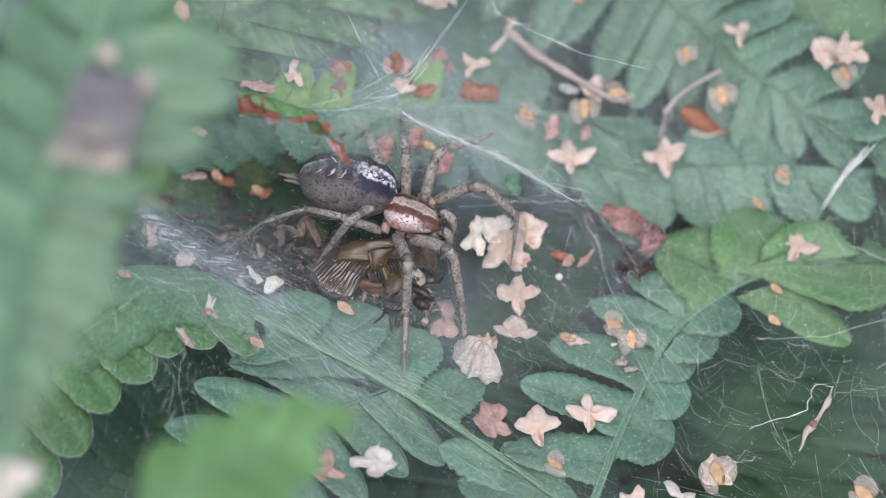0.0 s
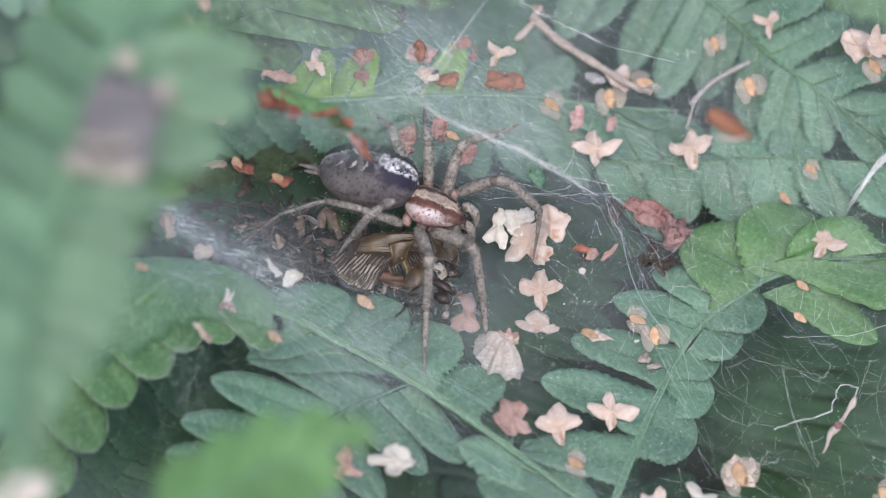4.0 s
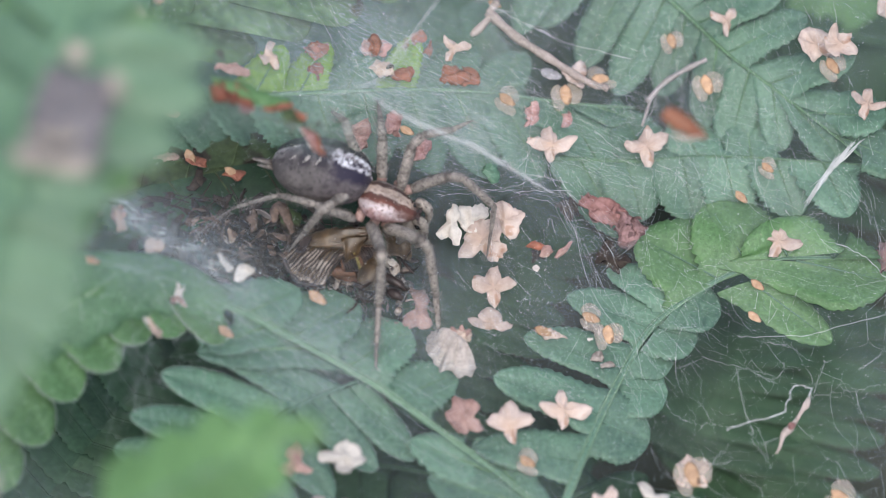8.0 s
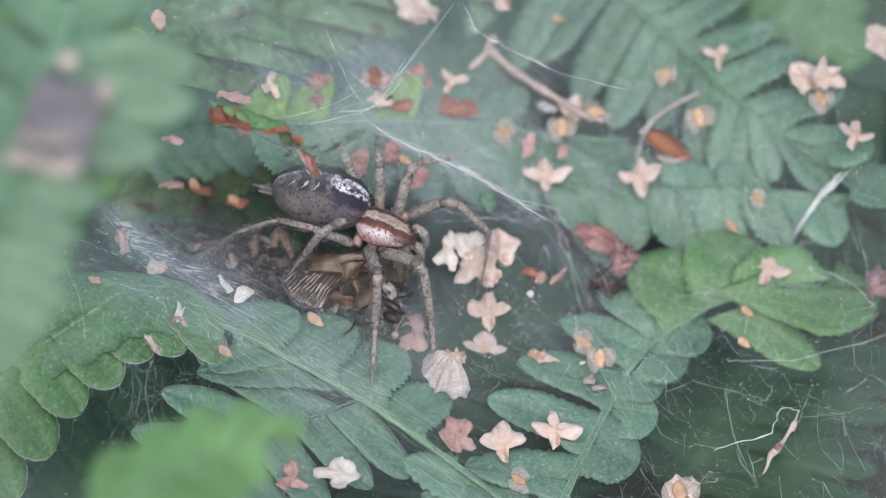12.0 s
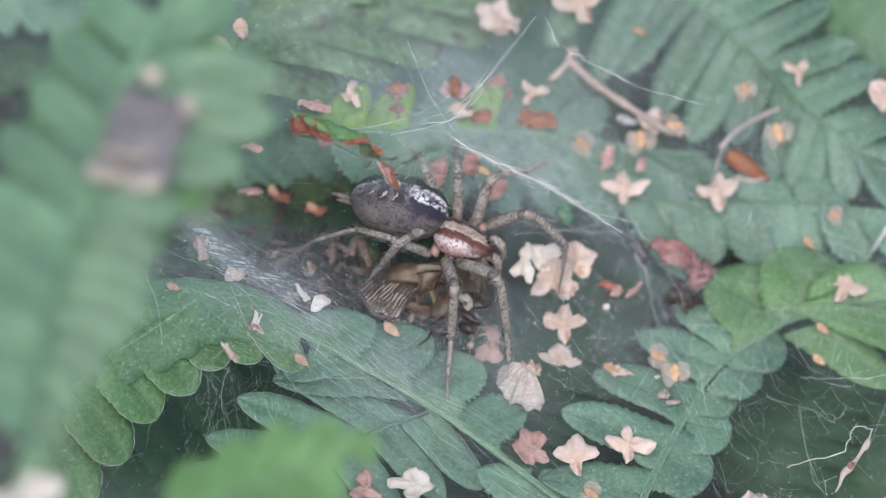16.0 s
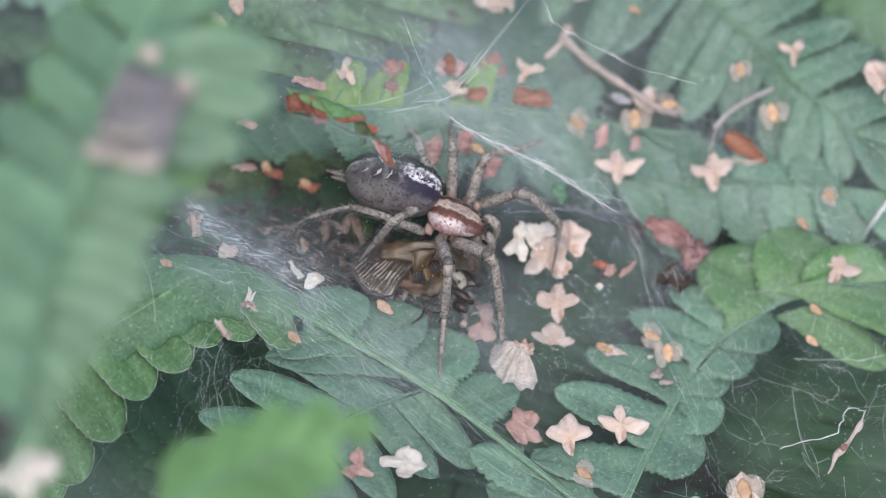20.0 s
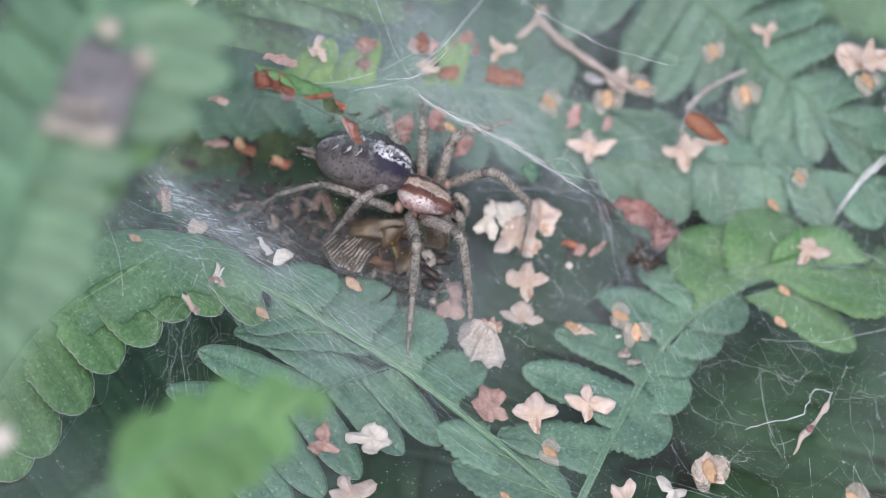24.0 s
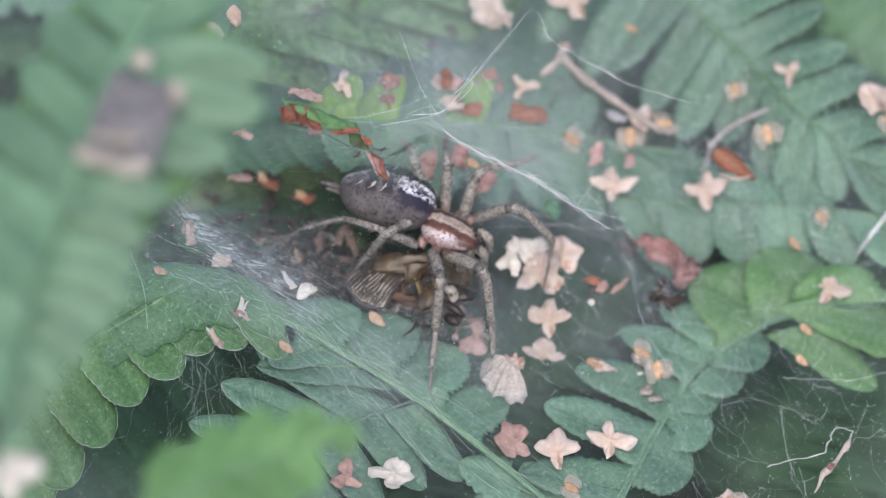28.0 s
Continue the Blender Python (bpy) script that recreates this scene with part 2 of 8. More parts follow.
def film(name, low, high, scale, stretch, turn, strength, haze=0.2, crest=1.0):
    """Sheet of spun silk: patchy haze made of very fine crossed fibres, mostly see-through."""
    m, n, l, p = material(name)
    c = n.new("ShaderNodeTexCoord")
    total = None
    for a, sc, st in ((turn, scale, stretch), (turn + 40, scale * 1.4, stretch * 1.3), (turn - 62, scale * 0.8, stretch)):
        mp = n.new("ShaderNodeMapping")
        mp.inputs["Rotation"].default_value = (0, 0, radians(a))
        mp.inputs["Scale"].default_value = (1, st, 1)
        x = n.new("ShaderNodeTexNoise")
        x.inputs["Scale"].default_value, x.inputs["Detail"].default_value = sc, 4.0
        x.inputs["Roughness"].default_value, x.inputs["Distortion"].default_value = 0.65, 0.6
        l.new(c.outputs["Object"], mp.inputs["Vector"])
        l.new(mp.outputs["Vector"], x.inputs["Vector"])
        # only the crests of the noise are fibres
        rg = n.new("ShaderNodeMapRange")
        rg.inputs["From Min"].default_value, rg.inputs["From Max"].default_value = 0.52, 0.66
        rg.inputs["To Min"].default_value, rg.inputs["To Max"].default_value = 0.0, crest
        l.new(x.outputs["Fac"], rg.inputs["Value"])
        if total is None:
            total = rg.outputs["Result"]
        else:
            q = n.new("ShaderNodeMath")
            q.operation = "ADD"
            l.new(total, q.inputs[0])
            l.new(rg.outputs["Result"], q.inputs[1])
            total = q.outputs[0]
    patch = noise_node(n, l, 110, 4.0)
    base = n.new("ShaderNodeMapRange")
    base.inputs["From Min"].default_value, base.inputs["From Max"].default_value = 0.3, 0.7
    base.inputs["To Min"].default_value, base.inputs["To Max"].default_value = 0.1, 1.15
    l.new(patch.outputs["Fac"], base.inputs["Value"])
    sm = n.new("ShaderNodeMath")
    sm.operation = "ADD"
    sm.inputs[1].default_value = haze
    l.new(total, sm.inputs[0])
    q = n.new("ShaderNodeMath")
    q.operation = "MULTIPLY"
    l.new(sm.outputs[0], q.inputs[0])
    l.new(base.outputs["Result"], q.inputs[1])
    mr = n.new("ShaderNodeMapRange")
    mr.inputs["From Min"].default_value, mr.inputs["From Max"].default_value = 0.0, 1.3
    mr.inputs["To Min"].default_value, mr.inputs["To Max"].default_value = low, high
    l.new(q.outputs[0], mr.inputs["Value"])
    # the film thins out towards its rim
    at = n.new("ShaderNodeAttribute")
    at.attribute_name = "weave"
    mu = n.new("ShaderNodeMath")
    mu.operation = "MULTIPLY"
    l.new(mr.outputs["Result"], mu.inputs[0])
    l.new(at.outputs["Fac"], mu.inputs[1])
    t = n.new("ShaderNodeBsdfTransparent")
    d = n.new("ShaderNodeBsdfDiffuse")
    d.inputs["Color"].default_value = strength
    tl = n.new("ShaderNodeBsdfTranslucent")
    tl.inputs["Color"].default_value = strength
    half = n.new("ShaderNodeMixShader")
    half.inputs["Fac"].default_value = 0.35
    l.new(d.outputs["BSDF"], half.inputs[1])
    l.new(tl.outputs["BSDF"], half.inputs[2])
    mx = n.new("ShaderNodeMixShader")
    l.new(mu.outputs[0], mx.inputs["Fac"])
    l.new(t.outputs["BSDF"], mx.inputs[1])
    l.new(half.outputs["Shader"], mx.inputs[2])
    l.new(mx.outputs["Shader"], n["Material Output"].inputs["Surface"])
    return m


FILM = film("silk_film", 0.0, 0.37, 1500, 7, 32, (0.62, 0.69, 0.73, 1), 0.36, 0.66)
FILM_SOFT = film("soft_silk_film", 0.0, 0.42, 420, 5, 35, (0.67, 0.72, 0.7, 1), 0.42, 0.75)
FILM_THIN = film("thin_silk_film", 0.0, 0.36, 1300, 7, -20, (0.62, 0.7, 0.61, 1), 0.5, 0.45)


# ---- building blocks ----
def thing(name, label, category, at=(0, 0, 0), group="", kind=""):
    e = new(name)
    e.empty_display_size = 0.002
    e.location = Vector(at) * MM
    return tagged(e, label, category, group, kind)


def mesh_of(bm, name, mat, origin=(0, 0, 0), smooth=True):
    me = bpy.data.meshes.new(name)
    o = Vector(origin)
    for v in bm.verts:
        v.co = (v.co - o) * MM
    bm.to_mesh(me)
    bm.free()
    me.materials.append(mat)
    if smooth:
        me.shade_smooth()
    return me


def part(name, bm, mat, parent, label=""):
    """One mesh under a thing or a part; the bmesh is in the plan's millimetres."""
    o = Vector((0, 0, 0))
    q = parent
    while q is not None:
        o += q.location / MM
        q = q.parent
    ob = new(name, mesh_of(bm, name, mat, o))
    ob.parent = parent
    return tagged(ob, label)


def sheet_height(x, y):
    """Height of the woven sheet, a shallow saddle that rises towards the foot of the funnel."""
    swell = 1.2 * math.exp(-((x + 23.0) / 8.5) ** 2 - ((y + 8.5) / 5.5) ** 2)
    x, y = max(-36, min(36, x)) / 20, max(-26, min(30, y)) / 20
    a, b, c, d, e, f, g, h = -1.239, -6.479, 4.273, 2.898, -3.126, 1.555, 2.678, 0.699
    return swell + a + b * x + c * y + d * x * x + e * x * y + f * y * y + g * x * x * y + h * x * y * y


def catmull(pts, k):
    """k points on a smooth curve through pts."""
    pts = [Vector(p) for p in pts]
    ext = [pts[0] * 2 - pts[1]] + pts + [pts[-1] * 2 - pts[-2]]
    out, n = [], len(pts) - 1
    for i in range(k):
        u = i / (k - 1) * n
        j = min(int(u), n - 1)
        u -= j
        a, b, c, d = ext[j:j + 4]
        out.append(0.5 * (2 * b + (c - a) * u + (2 * a - 5 * b + 4 * c - d) * u * u + (3 * b - a - 3 * c + d) * u ** 3))
    return out


def tube(bm, pts, radii, sides=6, cap=True, flat=1.0):
    """A round or flattened rod along pts."""
    pts = [Vector(p) for p in pts]
    rings = []
    ref = Vector((0.13, 0.21, 1)).normalized()
    for i, p in enumerate(pts):
        d = (pts[min(i + 1, len(pts) - 1)] - pts[max(i - 1, 0)])
        d = d.normalized() if d.length > 1e-9 else Vector((0, 0, 1))
        a = d.cross(ref)
        a = a.normalized() if a.length > 1e-4 else d.orthogonal().normalized()
        b = d.cross(a)
        r = radii[i] if isinstance(radii, (list, tuple)) else radii
        rings.append([bm.verts.new(p + (a * math.cos(2 * math.pi * k / sides) + b * flat * math.sin(2 * math.pi * k / sides)) * r) for k in range(sides)])
    for q, r in zip(rings, rings[1:]):
        for k in range(sides):
            bm.faces.new((q[k], q[(k + 1) % sides], r[(k + 1) % sides], r[k]))
    if cap:
        bm.faces.new(list(reversed(rings[0])))
        bm.faces.new(rings[-1])
    return bm


def blade(bm, base, tip, width, up=(0, 0, 1), droop=0.4, cup=0.25, thick=0.14, blunt=0.6, teeth=0, nu=11, nv=6, base_w=0.98, seed=0, wave=0.25, along=None, bend=0.0, flare=0.0):
    """A leaf lobe from base to tip, with thickness, a sunk midvein, a bent and slightly wavy blade and an unevenly toothed rim.
    With along, the lobe's foot lies along that direction (its rib), and the lobe bends towards it."""
    base, tip, up = Vector(base), Vector(tip), Vector(up)
    d = tip - base
    length = d.length
    d.normalize()
    side = d.cross(up).normalized()
    nor = side.cross(d)
    rnd = random.Random(seed)
    ph, am = rnd.uniform(0, 6.3), rnd.uniform(0.4, 1.0) * wave
    rib = None
    if along is not None:
        rib = Vector(along).normalized()
        sway = rib * bend
        if rib.dot(side) < 0:
            rib = -rib
        rib = rib / max(0.62, rib.dot(side))
    bite = {}
    for s in (-1, 1):
        left = 0
        for i in range(nu + 1):
            if left == 0:
                left = rnd.choice((2, 2, 2, 3, 3))
                bite[s, i] = -rnd.uniform(0.06, 0.15)
            else:
                bite[s, i] = rnd.uniform(0.0, 0.05)
            left -= 1
    layers = []
    for sgn in (0, -1):
        grid = []
        for i in range(nu + 1):
            u = 1 - (1 - i / nu) ** 1.35
            # half width: broad at the foot, rounded at the tip
            w = (base_w + (1 - base_w) * math.sin(min(u / 0.45, 1) * math.pi / 2)) * max(0.0, 1 - max(0, (u - blunt) / (1 - blunt)) ** 2.0) ** 0.56
            w *= 1 + flare * max(0.0, 1 - u / 0.5) ** 2
            row = []
            for j in range(nv + 1):
                v = 2 * j / nv - 1
                ww = w * width / 2
                if teeth and abs(v) > 0.99 and i < nu:
                    ww *= 1 + bite[1 if v > 0 else -1, i] * teeth
                h = -droop * u * u * length * 0.12 - cup * abs(v) ** 1.6 * width * 0.22 + 0.05 * width * min(abs(v) * 3, 1)
                h += am * math.sin(ph + 5 * u + 1.5 * v) * width * 0.08
                out = side
                at = base + d * (u * length)
                if rib is not None:
                    q = min(1.0, u / 0.55)
                    out = rib.lerp(side, q * q * (3 - 2 * q))
                    at = at + sway * (length * (u * u - u) * 0.5)
                row.append(bm.verts.new(at + out * (v * ww) + nor * (h + sgn * thick)))
            grid.append(row)
        layers.append(grid)
    top, bot = layers
    for i in range(nu):
        for j in range(nv):
            bm.faces.new((top[i][j], top[i][j + 1], top[i + 1][j + 1], top[i + 1][j]))
            bm.faces.new((bot[i][j], bot[i + 1][j], bot[i + 1][j + 1], bot[i][j + 1]))
        bm.faces.new((top[i][0], top[i + 1][0], bot[i + 1][0], bot[i][0]))
        bm.faces.new((top[i][nv], bot[i][nv], bot[i + 1][nv], top[i + 1][nv]))
    return bm


LEAF_SEED = [0]


def frond(label, rib, lobes, mat=FERN, rib_mat=RIB, rib_width=0.5, up=(0, 0, 1), teeth=1, droop=0.4, thick=0.1, blunt=0.3, category="fern", lobe_w=1.12, lean=0.22, groove=False, silk=0.0, flare=0.0, waist=1.0):
    """A fern pinna: a rib and its lobes, each (foot, tip, width)."""
    root = thing("fern_pinna", label, category, rib[0], "fern pinnae")
    n = 24
    line = catmull(rib, n)
    bm = bmesh.new()
    tube(bm, line, [rib_width * (0.62 - 0.42 * i / n) * (1 + 0.12 * math.sin(i * 2.3)) for i in range(n)], 7, True, 0.6)
    part("rib", bm, rib_mat, root, "pale green rib")
    if groove:
        for sg in (-1, 1):
            bm = bmesh.new()
            rim = []
            for i in range(n):
                run = (line[min(n - 1, i + 1)] - line[max(0, i - 1)]).normalized()
                rim.append(line[i] + run.cross(Vector(up)).normalized() * (sg * rib_width * (0.6 - 0.34 * i / n)) + Vector(up) * 0.08)
            rnd = random.Random(17 + sg)
            tube(bm, rim, [rib_width * (0.26 - 0.14 * i / n) * rnd.uniform(0.6, 1.4) for i in range(n)], 6, True, 0.6)
            part("rib_edge", bm, DOWN, root, "downy pale rib edge")
    for foot, tip, width, *own in lobes:
        LEAF_SEED[0] += 1
        foot, tip = Vector(foot), Vector(tip)
        bm = bmesh.new()
        k = min(range(1, n - 1), key=lambda i: (line[i] - foot).length)
        run = (line[k + 1] - line[k - 1]).normalized()
        if run.dot(tip - foot) < 0:
            run = -run
        blade(bm, foot, tip, width * lobe_w, up, droop, 0.1, thick, blunt, teeth, 26, 8, waist, LEAF_SEED[0], 0.4, run, lean, flare)
        edge = []
        if silk:
            bm.verts.ensure_lookup_table()
            edge = [bm.verts[i * 9].co.copy() for i in range(4, 27)] + [bm.verts[i * 9 + 8].co.copy() for i in range(26, 3, -1)]
        lobe = part("lobe", bm, own[0] if own else mat, root)
        if edge:
            rnd = random.Random(LEAF_SEED[0])
            bm = bmesh.new()
            tube(bm, edge, [silk * rnd.uniform(0.3, 1.6) for _ in edge], 4)
            part("silk_edge", bm, STRAND_SILK, lobe, "white silk along the lobe's edge")
        bm = bmesh.new()
        a, b = foot, foot.lerp(tip, 0.86)
        k = [a.lerp(b, i / 5) + Vector(up) * (0.03 * width - droop * (i / 5 * 0.86) ** 2 * (tip - foot).length * 0.12) for i in range(6)]
        tube(bm, k, [0.075 * (1.25 - i / 5) for i in range(6)], 5)
        part("vein", bm, VEIN if rib_mat is RIB else rib_mat, lobe)
    return root


# ---- ground and deep backdrop ----
def ground():
    bm = bmesh.new()
    n = 60
    vs = [[None] * (n + 1) for _ in range(n + 1)]
    for i in range(n + 1):
        for j in range(n + 1):
            a, b = (i / n * 2 - 1), (j / n * 2 - 1)
            x, y = math.copysign(abs(a) ** 3, a) * 20000 + a * 150, math.copysign(abs(b) ** 3, b) * 20000 + b * 150
            vs[i][j] = bm.verts.new((x, y, -75 + 9 * noise.noise((x * 0.03, y * 0.03, 0))))
    for i in range(n):
        for j in range(n):
            bm.faces.new((vs[i][j], vs[i + 1][j], vs[i + 1][j + 1], vs[i][j + 1]))
    ob = new("ground", mesh_of(bm, "ground", SOIL))
    tagged(ob, "dark soil under the ferns", "ground", kind="structure")


ground()


def undergrowth():
    """Fronds far below the sheet, with their shade put into a darker green."""
    rnd = random.Random(5)
    for k in range(44):
        x, y = rnd.uniform(-58, 58), rnd.uniform(-48, 62)
        z = rnd.uniform(-34, -13)
        a = rnd.uniform(0, 2 * math.pi)
        d = Vector((math.cos(a), math.sin(a), rnd.uniform(-0.2, 0.2)))
        s = d.cross(Vector((0, 0, 1))).normalized()
        p = Vector((x, y, z))
        length = rnd.uniform(38, 55)
        rib = [p - d * length / 2, p + Vector((0, 0, 2)), p + d * length / 2]
        lobes = []
        for i in range(9):
            for sg in (-1, 1):
                u = (i + 0.5) / 9
                f = p + d * length * (u - 0.5)
                lobes.append((f, f + s * sg * (10.5 - 7 * u) + d * 3 + Vector((0, 0, -0.8)), 4.6 - 1.5 * u))
        frond("fern frond in the undergrowth, green darkened for shade", rib, lobes, FERN_SHADED, FERN_SHADED, 0.6, teeth=0, droop=0.8)


undergrowth()

# ---- fern pinnae in the sheet ----
frond("green toothed fern pinna that carries bracts and silk",
      [(11.1, -22.7, -6.3), (14.2, -13.9, -6.4), (16.2, -9.1, -6.3), (18.6, -4.4, -6.1), (21.8, -1.5, -5.6), (25.9, 0.8, -4.9), (29.3, 1.6, -4.3), (33.3, 1.6, -4.0)],
      [((13.4, -16.5, -6.5), (4.9, -15.9, -5.3), 3.7),
       ((15.0, -12.3, -6.6), (6.3, -9.5, -4.9), 3.7),
       ((16.8, -7.8, -6.5), (8.7, -5.7, -5.0), 3.4),
       ((19.1, -4.2, -6.3), (12.1, -1.7, -5.1), 3.3),
       ((21.5, -1.8, -5.9), (15.3, 0.8, -5.0), 3.2),
       ((24.5, -0.0, -5.4), (17.7, 3.6, -4.4), 6.6, FERN_LIGHT),
       ((26.9, 0.9, -5.0), (23.4, 6.3, -3.5), 6.8, FERN_LIGHT),
       ((29.8, 1.7, -4.2), (28.3, 4.5, -3.0), 6.4, FERN_LIGHT),
       ((14.9, -12.7, -6.7), (18.7, -13.9, -7.6), 5.2),
       ((16.3, -9.3, -6.6), (20.2, -9.4, -7.5), 4.8),
       ((18.0, -6.2, -6.5), (20.7, -6.4, -7.2), 3.9),
       ((19.5, -4.0, -6.3), (22.6, -4.7, -7.0), 4.5),
       ((21.6, -1.7, -6.0), (24.5, -2.5, -6.6), 4.3),
       ((26.8, 0.1, -5.4), (33.5, -4.5, -6.8), 3.6, FERN_LIGHT),
       ((30.5, 1.4, -4.4), (38.1, -0.1, -4.6), 7.0, FERN_LIGHT)], FERN, FERN, 0.42, teeth=0.6, groove=True, flare=0.2, blunt=0.42, lean=0.3)

frond("silk-covered fern pinna running under the sheet",
      [(-18.4, -6.9, 3.0), (-13.6, -7.9, 0.9), (-8.1, -9.7, -1.4), (-2.9, -11.9, -3.2), (1.4, -14.6, -4.4), (5.2, -17.2, -5.2), (10.8, -21.6, -5.9)],
      [((-13.6, -8.0, 0.5), (-9.3, -4.8, -0.2), 4.6),
       ((-9.9, -9.1, -1.1), (-4.7, -4.8, -1.9), 5.4),
       ((-5.7, -10.8, -2.8), (-0.4, -6.2, -3.6), 5.4),
       ((-1.7, -12.8, -4.1), (3.2, -9.4, -4.9), 4.4),
       ((-11.8, -8.4, -0.4), (-16.2, -10.8, 0.3), 2.6),
       ((-9.0, -9.6, -1.6), (-17.0, -11.1, 0.3), 3.0),
       ((6.4, -18.0, -6.0), (-0.3, -15.6, -5.0), 3.8),
       ((9.9, -20.8, -6.4), (1.2, -18.6, -5.4), 4.6),
       ((9.4, -20.4, -6.4), (4.9, -14.7, -6.0), 3.6)], FERN, RIB, 0.55, groove=True, flare=0.35, lean=0.3, blunt=0.45)

frond("fern pinnule with rounded lobes beneath the silk",
      [(-3.2, -10.5, -3.7), (-9.2, -14.0, -3.0), (-14.0, -17.9, -3.2), (-18.3, -22.1, -4.3), (-21.8, -26.1, -6.1)],
      [((-7.4, -13.0, -3.5), (-17.0, -9.6, 0.5), 3.4),
       ((-11.0, -15.0, -3.1), (-19.7, -12.8, -0.1), 3.6),
       ((-13.1, -17.0, -3.3), (-22.0, -16.1, -1.1), 3.4),
       ((-15.7, -19.6, -3.6), (-23.2, -18.4, -2.3), 3.4),
       ((-5.2, -11.8, -3.7), (0.2, -16.9, -5.8), 3.3),
       ((-8.1, -13.4, -3.4), (-2.8, -18.1, -5.6), 3.1),
       ((-10.9, -15.4, -3.3), (-6.1, -20.7, -5.6), 3.4),
       ((-13.8, -17.8, -3.4), (-8.8, -22.4, -5.8), 3.4),
       ((-16.1, -20.5, -3.8), (-11.3, -24.2, -6.1), 4.2)], FERN, FERN, 0.26, blunt=0.45, lobe_w=1.0, lean=0.1, silk=0.005, teeth=0.4)

scalloped = frond("scalloped fern pinna at the rim of the hole",
      [(-36.1, -20.7, -0.1), (-33.6, -16.6, 2.9), (-30.7, -13.3, 4.5), (-27.1, -10.2, 5.3), (-23.7, -8.0, 5.1), (-20.0, -6.9, 4.0), (-16.8, -7.4, 2.2)],
      [((-34.6, -18.3, 1.7), (-30.8, -22.3, -2.4), 4.6),
       ((-32.6, -15.4, 3.6), (-28.1, -19.1, -0.6), 4.5),
       ((-30.1, -12.7, 4.7), (-25.8, -15.9, 0.9), 4.4),
       ((-27.3, -10.4, 5.1), (-22.9, -13.4, 1.4), 4.2),
       ((-24.1, -8.3, 5.0), (-20.8, -11.2, 1.7), 4.0),
       ((-21.3, -7.2, 4.2), (-18.1, -10.2, 1.2), 3.7),
       ((-19.1, -6.9, 3.4), (-14.8, -10.1, 0.1), 3.0),
       ((-36.1, -20.7, -0.1), (-32.8, -23.9, -3.5), 4.6)], FERN_LIGHT, FERN_LIGHT, 0.22, teeth=0.45, blunt=0.6, lobe_w=1.06, lean=0.14, silk=0.02, waist=0.82)



def joined_blade(root, upper, lower, mat, lift):
    """The undivided middle of a pinna, from which only the tips of its lobes stand out."""
    bm = bmesh.new()
    up, low = catmull(upper, 41), catmull(lower, 41)
    layers = []
    for off in (0.0, -0.1):
        g = []
        for i in range(41):
            row = []
            for j in range(15):
                q = j / 14
                p = up[i].lerp(low[i], q)
                rim = 0.22 * math.sin(i * 1.25) * q ** 6 + 0.18 * noise.noise((i * 0.35, 0, 2)) * (1 - q) ** 4
                p += (low[i] - up[i]).normalized() * rim
                p.z += lift * math.sin(math.pi * min(1, q * 1.02 + 0.02)) ** 0.5 + 0.2 * noise.noise((i * 0.2, j * 0.25, 7)) * (1 - q) + off
                row.append(bm.verts.new(p))
            g.append(row)
        layers.append(g)
    for gi, g in enumerate(layers):
        for i in range(40):
            for j in range(14):
                f = (g[i][j], g[i][j + 1], g[i + 1][j + 1], g[i + 1][j])
                bm.faces.new(f if gi == 0 else f[::-1])
    a, b = layers
    for i in range(40):
        for j in (0, 14):
            bm.faces.new((a[i][j], b[i][j], b[i + 1][j], a[i + 1][j]))
    bmesh.ops.recalc_face_normals(bm, faces=bm.faces)
    part("blade", bm, mat, root)


joined_blade(scalloped, [(-33.8, -11.6, 4.4), (-30.4, -8.4, 5.6), (-26.6, -5.9, 5.6), (-23.4, -5.2, 5.0), (-20.6, -4.7, 4.0), (-17.6, -4.9, 2.6), (-14.6, -6.2, 1.2)],
             [(-31.4, -15.4, 2.8), (-28.0, -14.0, 3.2), (-24.5, -12.2, 3.4), (-22.0, -10.2, 3.3), (-19.3, -9.2, 2.5), (-17.0, -9.0, 1.6), (-15.2, -9.0, 0.8)], FERN_SOFT, 0.8)

